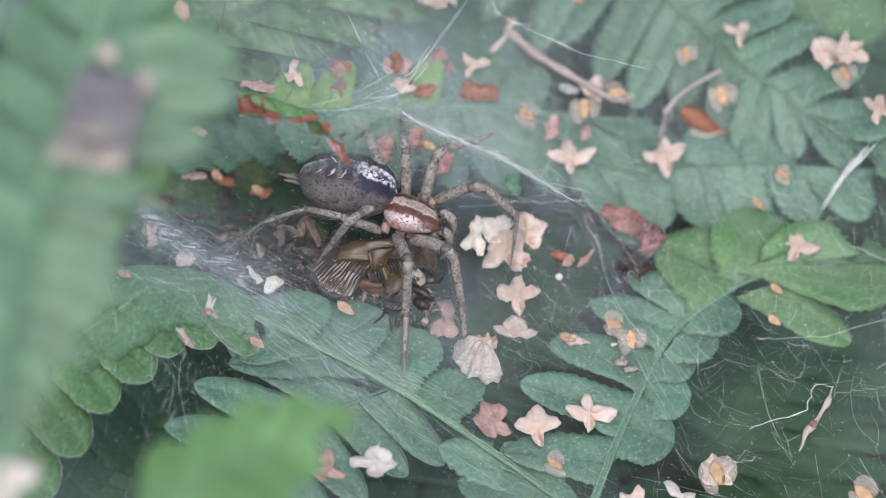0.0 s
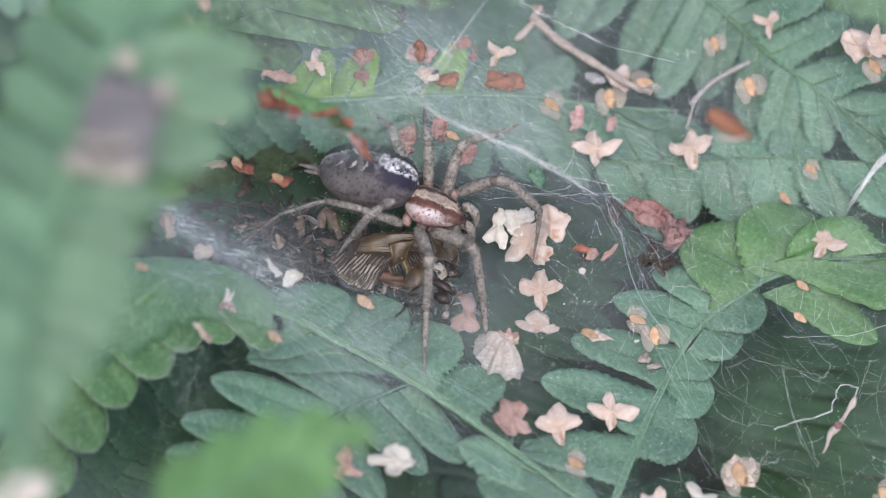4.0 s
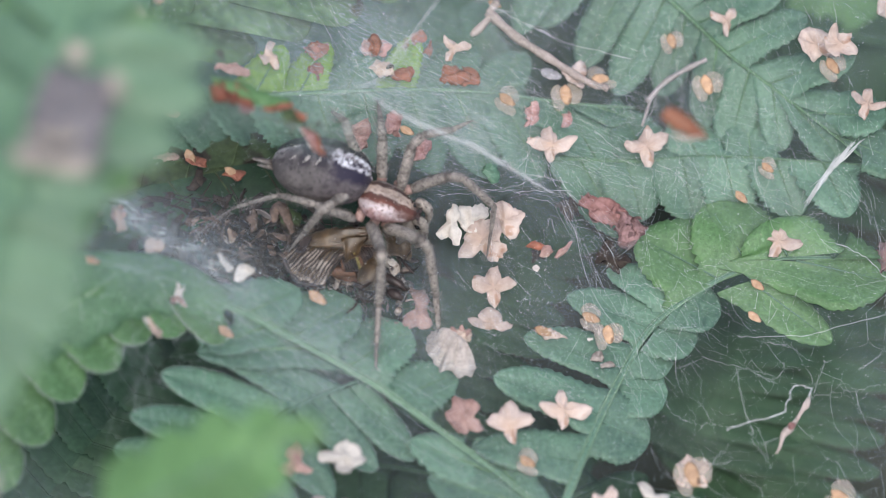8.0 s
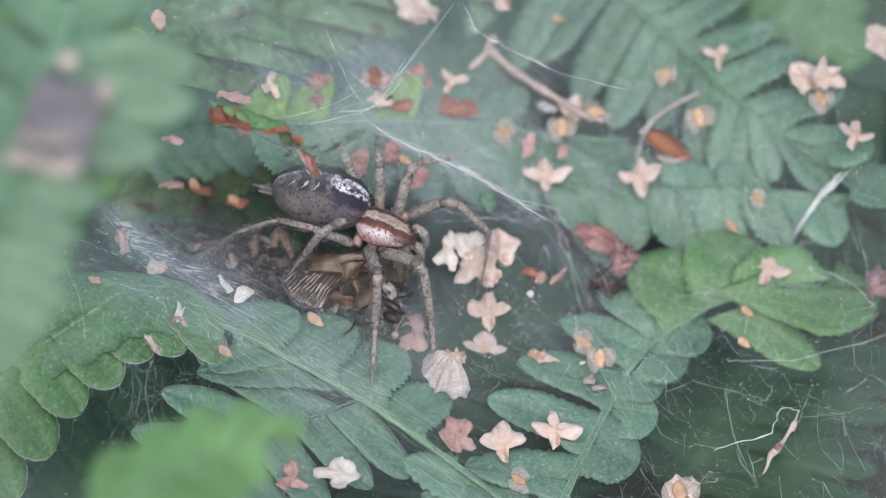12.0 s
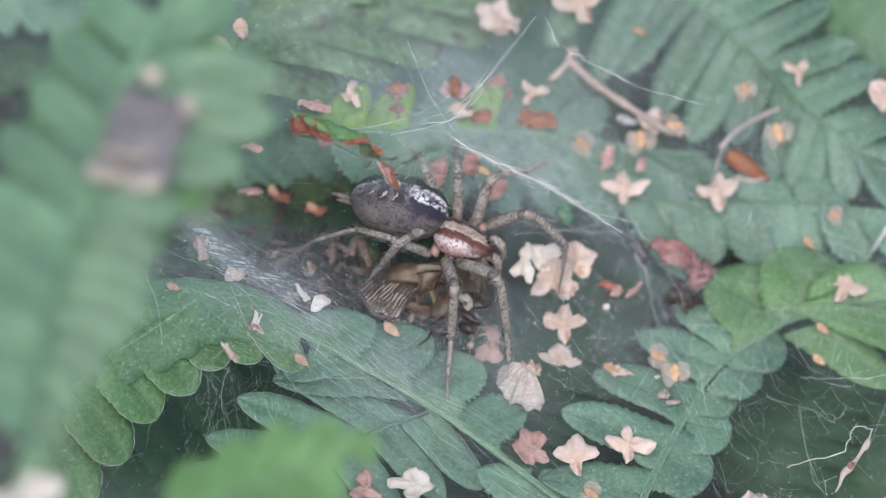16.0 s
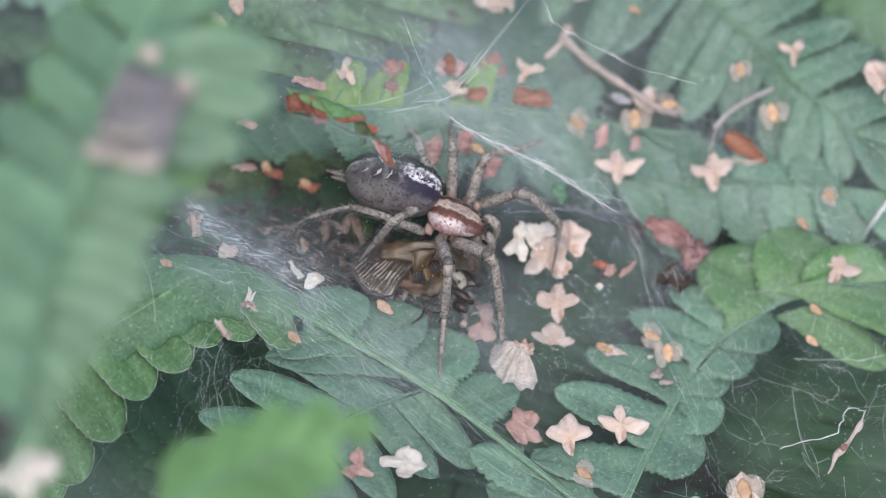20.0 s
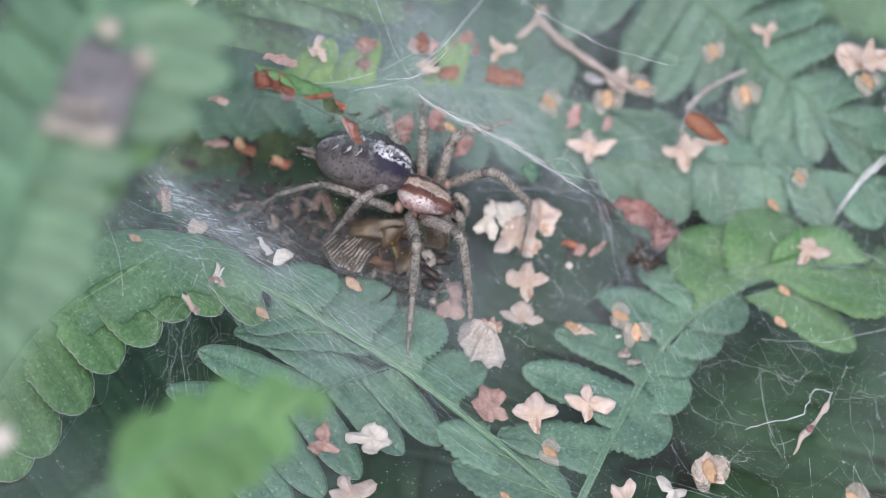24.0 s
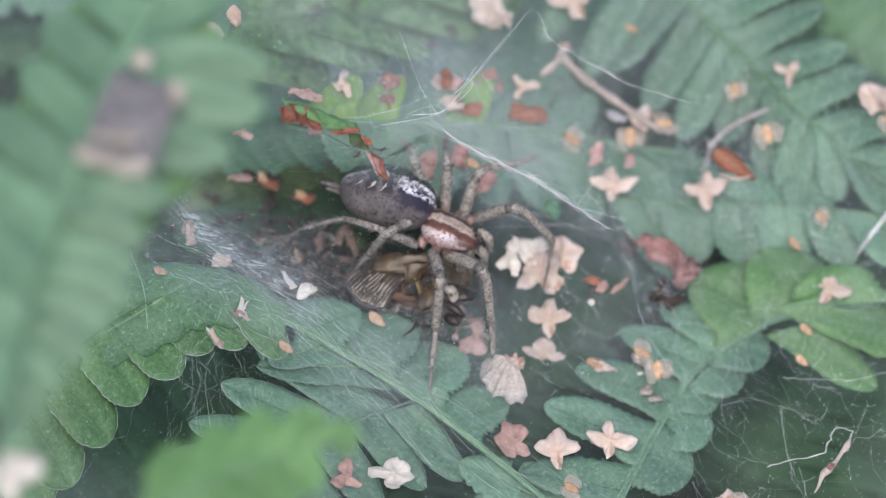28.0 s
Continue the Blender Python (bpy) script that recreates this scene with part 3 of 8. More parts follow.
frond("large fern pinna with long separate lobes",
      [(9.3, 32.3, 5.2), (15.0, 27.0, 3.7), (19.4, 23.3, 2.4), (22.1, 20.8, 1.7), (25.0, 18.0, 1.0), (28.6, 15.2, 0.4), (36.2, 8.9, -0.7)],
      [((9.3, 30.8, 5.1), (3.5, 22.0, 2.6), 2.9),
       ((12.3, 29.3, 4.5), (7.7, 19.9, 0.6), 3.5),
       ((14.8, 27.3, 3.5), (9.5, 20.8, 0.5), 3.4),
       ((17.2, 25.2, 2.6), (12.9, 17.8, -1.0), 3.5),
       ((19.9, 22.9, 1.9), (15.8, 15.8, -1.9), 3.6),
       ((21.6, 21.2, 1.4), (19.6, 15.8, -2.0), 3.2),
       ((24.1, 18.8, 0.8), (23.2, 13.2, -2.6), 3.2),
       ((26.7, 16.6, 0.4), (25.1, 11.2, -3.1), 3.6),
       ((28.6, 15.1, 0.2), (29.4, 10.8, -2.4), 2.7),
       ((30.5, 13.6, -0.1), (34.4, 9.4, -1.6), 3.4),
       ((12.5, 29.3, 4.5), (16.7, 34.7, 4.9), 3.4),
       ((15.2, 27.1, 3.5), (21.1, 31.9, 5.6), 3.6),
       ((17.5, 25.1, 2.7), (25.9, 28.5, 6.3), 3.6),
       ((19.9, 22.8, 2.0), (27.2, 25.7, 5.2), 3.4),
       ((22.4, 20.7, 1.4), (29.3, 22.4, 4.1), 3.2),
       ((25.0, 18.2, 0.9), (31.2, 20.3, 3.6), 3.4),
       ((28.1, 15.5, 0.3), (35.0, 16.8, 3.1), 3.6),
       ((31.3, 13.1, -0.2), (37.7, 12.2, 1.0), 4.6),
       ((33.5, 11.2, -0.4), (39.8, 8.0, 0.0), 4.6)], FERN, FERN_SOFT, 0.5, teeth=0.8, blunt=0.58, lobe_w=1.03, lean=0.12)

frond("fern pinna under bracts and thin silk",
      [(10.0, 10.0, -2.8), (17.6, 10.2, -3.3), (24.7, 10.5, -2.8), (35.8, 8.7, -0.9)],
      [((12.9, 10.3, -3.2), (16.7, 4.3, -5.6), 4.2),
       ((16.8, 10.3, -3.5), (18.2, 5.6, -5.2), 4.6),
       ((21.4, 10.5, -3.3), (22.4, 5.5, -5.3), 4.8),
       ((24.9, 10.4, -3.0), (26.1, 5.3, -5.0), 4.4),
       ((28.9, 10.0, -2.4), (30.7, 5.6, -4.2), 4.4),
       ((32.6, 9.4, -1.7), (34.9, 5.3, -3.4), 4.4),
       ((14.3, 10.4, -3.4), (12.0, 14.4, -2.2), 4.2),
       ((18.6, 10.4, -3.5), (16.3, 14.6, -2.5), 4.2),
       ((22.8, 10.5, -3.2), (20.8, 14.3, -2.7), 4.0),
       ((27.0, 10.2, -2.7), (26.5, 14.1, -1.9), 4.0)], FERN, FERN_SOFT, 0.4)

frond("fern pinna mottled red and yellow under dense silk",
      [(-16.4, 7.3, 8.5), (-8.4, 10.5, 4.9), (-1.5, 12.9, 2.2), (5.5, 14.3, 0.1), (11.7, 14.5, -1.4), (17.5, 14.5, -1.9)],
      [((-13.3, 8.7, 6.8), (-11.1, 13.5, 7.2), 3.2, YELLOW_FERN),
       ((-9.8, 10.1, 5.2), (-7.6, 15.1, 5.6), 3.0, YELLOW_FERN),
       ((-6.1, 11.5, 3.6), (-4.2, 16.1, 4.0), 3.2),
       ((-2.2, 12.8, 2.1), (-0.5, 18.0, 2.9), 2.7, YELLOW_FERN),
       ((1.5, 13.9, 0.9), (4.2, 18.3, 1.2), 3.8),
       ((5.5, 14.5, -0.3), (8.5, 18.4, 0.1), 3.8),
       ((-12.0, 9.2, 6.2), (-9.7, 6.7, 2.3), 4.2),
       ((-8.4, 10.6, 4.6), (-6.6, 7.1, 0.4), 4.4),
       ((-4.7, 11.9, 3.0), (-3.0, 7.6, -1.2), 4.4),
       ((-1.0, 13.1, 1.7), (1.4, 8.1, -2.8), 4.4),
       ((2.7, 14.1, 0.5), (5.9, 8.7, -4.0), 4.4),
       ((6.5, 14.6, -0.5), (9.9, 9.0, -4.6), 4.4),
       ((10.3, 14.6, -1.3), (13.5, 12.0, -3.3), 4.0),
       ((14.1, 14.5, -1.8), (17.0, 14.0, -2.6), 3.0)], FERN, RIB, 0.45)

frond("fern pinna behind the web at the back",
      [(-22.5, 10.3, 11.7), (-14.9, 17.4, 9.0), (-6.0, 25.4, 6.1), (4.1, 35.1, 3.0)],
      [((-19.2, 13.4, 10.5), (-13.4, 14.9, 5.7), 4.2),
       ((-15.7, 16.5, 9.3), (-9.0, 18.7, 4.1), 4.2),
       ((-12.2, 19.7, 8.0), (-4.9, 21.4, 2.7), 4.4),
       ((-8.7, 22.9, 6.8), (-0.7, 24.7, 1.8), 4.4),
       ((-5.1, 26.0, 5.7), (2.0, 27.4, 1.6), 4.4),
       ((-1.4, 29.2, 5.0), (5.3, 30.0, 1.6), 4.4),
       ((-18.3, 14.2, 10.2), (-16.9, 20.7, 11.5), 4.2),
       ((-14.9, 17.4, 9.0), (-13.4, 24.2, 10.2), 4.2),
       ((-11.4, 20.6, 7.7), (-9.9, 27.3, 8.8), 4.4),
       ((-7.8, 23.7, 6.5), (-6.3, 30.4, 7.4), 4.4)], FERN_MOTTLED, FERN_MOTTLED, 0.4, lobe_w=1.6, blunt=0.5, teeth=0)

# its lower lobes use the darkened green, shade of the funnel put into colour
frond("mossy green fern pinna at the bottom of the funnel",
      [(-26.8, 4.5, -3.0), (-20.4, 7.2, -3.4), (-13.9, 9.1, -3.4), (-6.4, 10.5, -3.4)],
      [((-24.1, 5.9, -3.4), (-21.6, 2.2, -4.4), 4.6, FERN_SHADED), ((-20.4, 7.1, -3.4), (-17.4, 3.4, -4.4), 4.6, FERN_SHADED), ((-16.7, 8.2, -3.4), (-13.7, 4.1, -4.4), 4.6, FERN_SHADED), ((-13.0, 9.2, -3.4), (-10.0, 4.7, -4.4), 4.6, FERN_SHADED),
       ((-22.7, 6.6, -3.4), (-21.7, 12.9, -4.0), 4.6), ((-19.0, 7.5, -3.4), (-18.0, 14.1, -4.0), 4.6), ((-15.3, 8.8, -3.4), (-14.2, 15.1, -4.0), 4.6), ((-11.6, 9.6, -3.4), (-10.4, 15.5, -4.0), 4.6)], MOSS, MOSS, 0.4)

def deep_frond(label, a, b, width, mat, lobes=8, lift=1.0):
    """A lower pinna from a to b with broad lobes on both sides."""
    a, b = Vector(a), Vector(b)
    d = b - a
    s = d.cross(Vector((0, 0, 1))).normalized()
    rnd = random.Random(int(abs(a.x * 10)))
    rows = []
    for i in range(lobes):
        u = (i + 0.4) / lobes
        for sg in (-1, 1):
            f = a + d * u + Vector((0, 0, lift * math.sin(math.pi * u)))
            rows.append((f, f + s * sg * width * (1 - 0.55 * u) * rnd.uniform(0.9, 1.1) + d.normalized() * 2.2 + Vector((0, 0, -0.8)), d.length / lobes * 1.05))
    return frond(label, [a, a.lerp(b, 0.5) + Vector((0, 0, lift)), b], rows, mat, mat, 0.5)


# the deepest of these take the green with shade in its colour
deep_frond("fern pinna in the gap below the web, green darkened for shade", (22.9, -5.4, -24.0), (29.8, 11.0, -21.0), 10.5, FERN_SHADED)
deep_frond("fern pinna in the gap below the web, green darkened for shade", (27.9, -10.1, -26.0), (37.7, 8.6, -22.0), 10, FERN_SHADED)
deep_frond("fern pinna under the bracts, green darkened for shade", (-0.3, -7.2, -15.0), (11.8, 10.5, -13.0), 8.5, FERN_SHADED)
deep_frond("fern pinna in the hollow, green darkened for shade", (-31.6, -18.9, -16.0), (-18.7, -0.3, -15.0), 8, FERN_SHADED)
deep_frond("bright fern pinna below at the back", (29.5, 49.3, -14.0), (37.5, 30.4, -14.0), 7, FERN_LIGHT)
deep_frond("fern pinna behind the near frond", (-50.6, 34.0, -6.0), (-35.9, 30.6, -8.0), 5.5, FERN, 6)
deep_frond("fern pinna behind the near frond", (-50.6, 24.3, -8.0), (-37.3, 25.6, -8.0), 3.6, FERN_SHADED, 6)
deep_frond("fern pinna low behind the dense silk", (-24.0, 14.0, -3.0), (6.0, 24.0, -5.0), 8, FERN, 10)
deep_frond("fern pinna low behind the dense silk", (-14.0, 30.0, -5.0), (16.0, 36.0, -8.0), 9, FERN, 9)
deep_frond("hazy fern pinna at the back of the web", (-26.6, 22.8, 2.0), (-12.6, 37.6, 2.0), 7, FERN, 8)

# ---- fronds that hang nearer ----
UPF = (0, -0.57, 0.82)
frond("near fern frond with a grey scorched patch",
      [(-21.8, -6.8, 47.0), (-25.4, -17.7, 47.0), (-27.3, -27.6, 47.0), (-28.6, -36.0, 46.0), (-29.2, -44.5, 45.0), (-29.8, -53.2, 44.0)],
      [((-23.9, -12.6, 47.0), (-18.4, -8.4, 46.0), 3.8),
       ((-24.6, -15.7, 47.0), (-14.6, -15.4, 46.0), 4.1),
       ((-25.6, -19.2, 47.0), (-14.4, -19.0, 46.0), 4.4),
       ((-26.5, -23.7, 47.0), (-16.4, -23.0, 46.0), 3.9),
       ((-27.3, -27.6, 47.0), (-20.3, -27.2, 46.0), 3.6),
       ((-27.8, -29.8, 46.0), (-21.7, -30.2, 45.0), 3.2),
       ((-28.1, -32.2, 46.0), (-22.0, -32.8, 45.0), 2.8),
       ((-28.4, -34.3, 46.0), (-22.1, -35.4, 45.0), 2.8),
       ((-28.6, -36.7, 46.0), (-23.1, -37.5, 45.0), 2.8),
       ((-28.8, -39.2, 46.0), (-24.4, -40.0, 45.0), 2.8),
       ((-28.9, -41.7, 46.0), (-26.0, -42.7, 45.0), 2.8),
       ((-29.1, -44.2, 46.0), (-27.3, -45.6, 45.0), 2.8),
       ((-29.2, -47.4, 46.0), (-28.6, -48.5, 45.0), 2.8),
       ((-24.0, -13.1, 47.0), (-29.0, -8.5, 46.0), 3.6),
       ((-25.4, -17.7, 47.0), (-31.1, -12.2, 46.0), 3.8),
       ((-26.2, -22.7, 47.0), (-32.2, -16.4, 46.0), 3.8),
       ((-27.2, -27.1, 47.0), (-34.1, -20.9, 46.0), 4.0),
       ((-27.9, -31.4, 47.0), (-35.1, -25.9, 46.0), 4.2),
       ((-28.4, -35.7, 47.0), (-35.2, -31.2, 46.0), 4.2),
       ((-28.7, -39.9, 47.0), (-35.0, -35.9, 46.0), 4.2),
       ((-28.9, -44.4, 47.0), (-34.4, -40.9, 46.0), 4.2)], FERN_LIT, RIB, 0.9, UPF, 0, blunt=0.55, lean=0.1, lobe_w=0.98)

frond("bright green layer of the near fern frond",
      [(-24.9, -10.8, 44.3), (-26.3, -17.9, 44.3), (-27.5, -25.7, 44.3), (-28.3, -32.4, 44.3)],
      [((-25.4, -12.5, 44.5), (-17.7, -11.8, 43.5), 3.4),
       ((-26.0, -16.1, 44.5), (-16.9, -15.3, 43.5), 3.2),
       ((-26.6, -20.3, 44.5), (-18.0, -19.5, 43.5), 3.4),
       ((-27.2, -24.4, 44.5), (-19.0, -23.9, 43.5), 3.6),
       ((-27.8, -27.6, 44.5), (-21.4, -27.3, 43.5), 3.0),
       ((-25.7, -14.0, 44.5), (-29.3, -8.2, 43.5), 3.4),
       ((-26.7, -18.5, 44.5), (-31.1, -12.8, 43.5), 3.4),
       ((-27.4, -23.2, 44.5), (-32.2, -17.3, 43.5), 3.4),
       ((-28.2, -27.8, 44.5), (-33.3, -22.2, 43.5), 3.4)], FERN_BRIGHT, RIB, 0.6, UPF, 0, blunt=0.5, lean=0.1)

frond("near bright green fern tip",
      [(-25.4, -49.8, 33.0), (-19.5, -44.6, 33.0), (-13.9, -40.8, 33.0), (-7.7, -38.4, 33.0)],
      [((-19.2, -44.2, 33.0), (-19.1, -39.1, 33.0), 3.8),
       ((-16.5, -42.3, 33.0), (-16.1, -37.2, 33.0), 3.8),
       ((-13.9, -40.8, 33.0), (-13.0, -35.7, 33.0), 3.8),
       ((-11.2, -39.6, 33.0), (-9.4, -35.4, 33.0), 3.6),
       ((-9.3, -38.9, 33.0), (-6.2, -36.9, 33.0), 3.2),
       ((-19.1, -44.6, 33.0), (-16.2, -48.2, 33.0), 4.2),
       ((-16.2, -42.3, 33.0), (-12.4, -46.7, 33.0), 4.2),
       ((-13.1, -40.6, 33.0), (-10.8, -44.9, 33.0), 4.2),
       ((-10.4, -39.4, 33.0), (-9.2, -42.6, 33.0), 3.6)], FERN_BRIGHT, RIB, 0.7, UPF, 0, blunt=0.5, lean=0.1, lobe_w=0.86)

frond("near bright green fern tip",
      [(6.4, -51.9, 33.0), (11.0, -50.7, 33.0), (15.6, -49.8, 33.0), (21.0, -49.3, 33.0)],
      [((8.7, -51.4, 33.0), (8.1, -46.3, 33.0), 3.8), ((11.6, -50.6, 33.0), (11.4, -45.4, 33.0), 3.8), ((14.5, -50.0, 33.0), (14.9, -44.9, 33.0), 3.8), ((17.4, -49.7, 33.0), (18.0, -45.1, 33.0), 3.8)], FERN_BRIGHT, RIB, 0.7, UPF, 0, blunt=0.5, lean=0.1, lobe_w=0.86)

# ---- bracts and seeds ----
def bract_mesh(name, seed, mat, shape):
    """A birch catkin scale with lobes round a small heart, each (degrees, length, half breadth); ridged and dished."""
    rnd = random.Random(seed)
    bm = bmesh.new()
    lay = bm.verts.layers.float.new("along")
    curl, fold = [rnd.uniform(-0.5, 1.3) for _ in range(2)], rnd.uniform(-0.5, 0.9)
    lobes = [(radians(a + rnd.gauss(0, 4)), q * rnd.uniform(0.92, 1.08), b * rnd.uniform(0.9, 1.12)) for a, q, b in shape]
    rim = []
    for k in range(64):
        th = 2 * math.pi * k / 64
        total = 0.14 ** 6
        for a, q, b in lobes:
            c, si = math.cos(th - a), math.sin(th - a)
            # where a ray from the heart leaves the lobe's oval
            m, h = q * 0.5, q * 0.53
            aa, bb, cc = (c / h) ** 2 + (si / b) ** 2, -2 * c * m / h ** 2, (m / h) ** 2 - 1
            total += max(0.0, (-bb + math.sqrt(max(0.0, bb * bb - 4 * aa * cc))) / (2 * aa)) ** 6
        r = total ** (1 / 6) * (1 + 0.05 * rnd.uniform(-1, 1))
        x, y = r * math.cos(th), r * math.sin(th)
        w = noise.noise_vector((x * 3.2, y * 3.2, seed * 1.7)) * 0.1 + noise.noise_vector((x * 11, y * 11, seed * 0.7)) * 0.025
        rim.append((x + w.x, y + w.y))
    n = len(rim)
    tilt = rnd.uniform(-0.25, 0.25)

    def height(x, y, q):
        z = 0.06 * (1 - q) + 0.5 * x * x + 0.35 * max(0, -y) ** 2 + tilt * x * y
        z += 0.055 * max(0.0, 1 - abs(x) / 0.09) * (1 if y > -0.1 else 0.3)
        z += curl[x > 0] * max(0, abs(x) - 0.15) ** 2 + fold * max(0, y - 0.12) ** 2
        return z + 0.14 * noise.noise((x * 4, y * 4, seed)) + 0.05 * noise.noise((x * 12, y * 12, seed))

    layers = []
    steps = (0.25, 0.5, 0.75, 1.0)
    for off in (0.0, -0.035):
        c = bm.verts.new((0, 0, height(0, 0, 0) + off))
        rr = []
        for q in steps:
            ring = []
            for x, y in rim:
                v = bm.verts.new((x * q, y * q, height(x * q, y * q, q) + off))
                v[lay] = math.hypot(x, y) * q * 2
                ring.append(v)
            rr.append(ring)
        layers.append((c, rr))
    for li, (c, rr) in enumerate(layers):
        for k in range(n):
            k2 = (k + 1) % n
            f = (c, rr[0][k], rr[0][k2])
            bm.faces.new(f if li == 0 else f[::-1])
            for a, b in zip(rr, rr[1:]):
                f = (a[k], b[k], b[k2], a[k2])
                bm.faces.new(f if li == 0 else f[::-1])
    t, b = layers[0][1][-1], layers[1][1][-1]
    for k in range(n):
        k2 = (k + 1) % n
        bm.faces.new((t[k], b[k], b[k2], t[k2]))
    return mesh_of(bm, name, mat)


BRACT_MATS = (BRACT_STAR, BRACT_STAR, BRACT_STAR, BRACT_PALE, BRACT_RED, BRACT_PALE)
BRACT_SEED = [40]
TONE = ("tan star-shaped dry birch bract caught in the web", "tan star-shaped dry birch bract caught in the web", "tan star-shaped dry birch bract caught in the web", "bleached pale birch bract caught in the web", "reddish crumpled birch bract caught in the web", "bleached round-lobed birch bract beside the spider")


CROSS = ((90, 0.42, 0.115), (4, 0.5, 0.12), (176, 0.5, 0.12), (270, 0.4, 0.1))
STAR = ((90, 0.42, 0.15), (12, 0.5, 0.15), (168, 0.5, 0.15), (270, 0.4, 0.13))
WEDGE = ((90, 0.55, 0.2), (-28, 0.52, 0.22), (208, 0.52, 0.22), (270, 0.24, 0.3))
SPADE = ((90, 0.55, 0.12), (10, 0.36, 0.17), (170, 0.36, 0.17), (270, 0.42, 0.2))
BIRD = ((35, 0.5, 0.16), (150, 0.48, 0.16), (265, 0.42, 0.11))
TENT = ((90, 0.45, 0.24), (35, 0.42, 0.2), (145, 0.42, 0.2), (-8, 0.6, 0.12), (188, 0.6, 0.12), (270, 0.14, 0.5))
UPRIGHT = ((90, 0.62, 0.17), (-50, 0.44, 0.18), (230, 0.44, 0.18), (270, 0.3, 0.2))
FIGURE = ((95, 0.45, 0.17), (232, 0.52, 0.15), (288, 0.5, 0.15))
LOBED = ((55, 0.45, 0.2), (150, 0.42, 0.24), (262, 0.36, 0.2))
SPREAD = ((236, 0.62, 0.15), (-42, 0.52, 0.2), (42, 0.42, 0.2), (150, 0.36, 0.2))
FRILL = ((18, 0.42, 0.2), (108, 0.46, 0.2), (302, 0.46, 0.17), (205, 0.32, 0.2))
RAGGED = ((20, 0.45, 0.2), (80, 0.5, 0.16), (140, 0.42, 0.22), (225, 0.46, 0.18), (300, 0.5, 0.15))


def bract(x, y, z, turn, size, kind, shape):
    BRACT_SEED[0] += 1
    rnd = random.Random(BRACT_SEED[0])
    ob = new("birch_bract", bract_mesh("birch_bract", BRACT_SEED[0], BRACT_MATS[kind], shape))
    ob.matrix_basis = pose(x * MM, y * MM, z * MM, 18 + rnd.gauss(0, 7), rnd.gauss(0, 8), turn) @ Matrix.Scale(size * 0.94, 4)
    return tagged(ob, TONE[kind], "bract", "birch bracts")


bract(11.8, -12.7, -5.1, 0, 4.3, 0, CROSS)
bract(7.6, -14.4, -4.5, 2, 4.2, 1, STAR)
bract(6.1, -2.5, -3.1, 4, 4.0, 2, STAR)
bract(5.9, -5.0, -4.6, -4, 3.0, 1, TENT)
bract(0.2, -5.2, -3.0, 0, 3.8, 4, UPRIGHT)
bract(3.9, -14.2, -3.9, 40, 3.5, 4, RAGGED)
bract(29.1, 2.7, -3.5, -25, 3.7, 0, STAR)
bract(18.4, 10.5, -1.8, 6, 4.2, 1, STAR)
bract(24.7, 20.3, 2.5, 15, 3.0, 2, BIRD)
bract(2.5, 16.7, 2.7, -25, 2.9, 0, BIRD)
bract(10.6, 10.1, -1.3, 10, 3.9, 1, STAR)
bract(31.8, 17.4, 3.4, 40, 3.6, 2, RAGGED)
bract(-5.3, -18.7, -2.8, 92, 4.0, 3, SPADE)
bract(-9.1, -19.7, -2.3, 70, 3.4, 4, BIRD)
bract(0.2, 21.6, 5.3, 130, 3.4, 1, STAR)
bract(2.7, 2.1, -1.1, -8, 3.5, 5, FIGURE)
bract(5.2, 1.7, -2.3, 0, 4.5, 0, SPREAD)
bract(6.9, 3.3, -2.2, 0, 3.9, 1, FRILL)
bract(-12.1, 11.3, 8.4, 60, 2.8, 0, BIRD)
bract(-6.6, -23.0, -4.5, 30, 4.2, 0, STAR)
bract(15.3, -21.1, -5.8, 55, 4.0, 1, STAR)
bract(19.1, -19.9, -6.3, 110, 3.8, 3, BIRD)
bract(21.9, -17.3, -6.5, 15, 3.2, 0, RAGGED)
bract(6.1, 24.4, 5.1, 20, 5.0, 1, STAR)
bract(5.3, 26.1, 5.8, 0, 4.4, 2, STAR)
bract(-0.7, 22.2, 5.4, 70, 4.0, 0, RAGGED)
bract(1.3, 26.9, 6.7, 150, 4.2, 3, STAR)
bract(33.6, 16.8, 4.4, 100, 3.4, 1, RAGGED)
bract(-30.2, -43.6, 34.0, 20, 5.2, 3, STAR)
bract(12.5, 16.3, -0.1, 80, 2.8, 2, WEDGE)
bract(36.0, 12.2, 2.6, -15, 3.4, 1, STAR)
bract(38.0, 20.9, 4.0, 60, 3.6, 2, RAGGED)
bract(4.2, 3.0, -1.7, 0, 3.6, 5, LOBED)


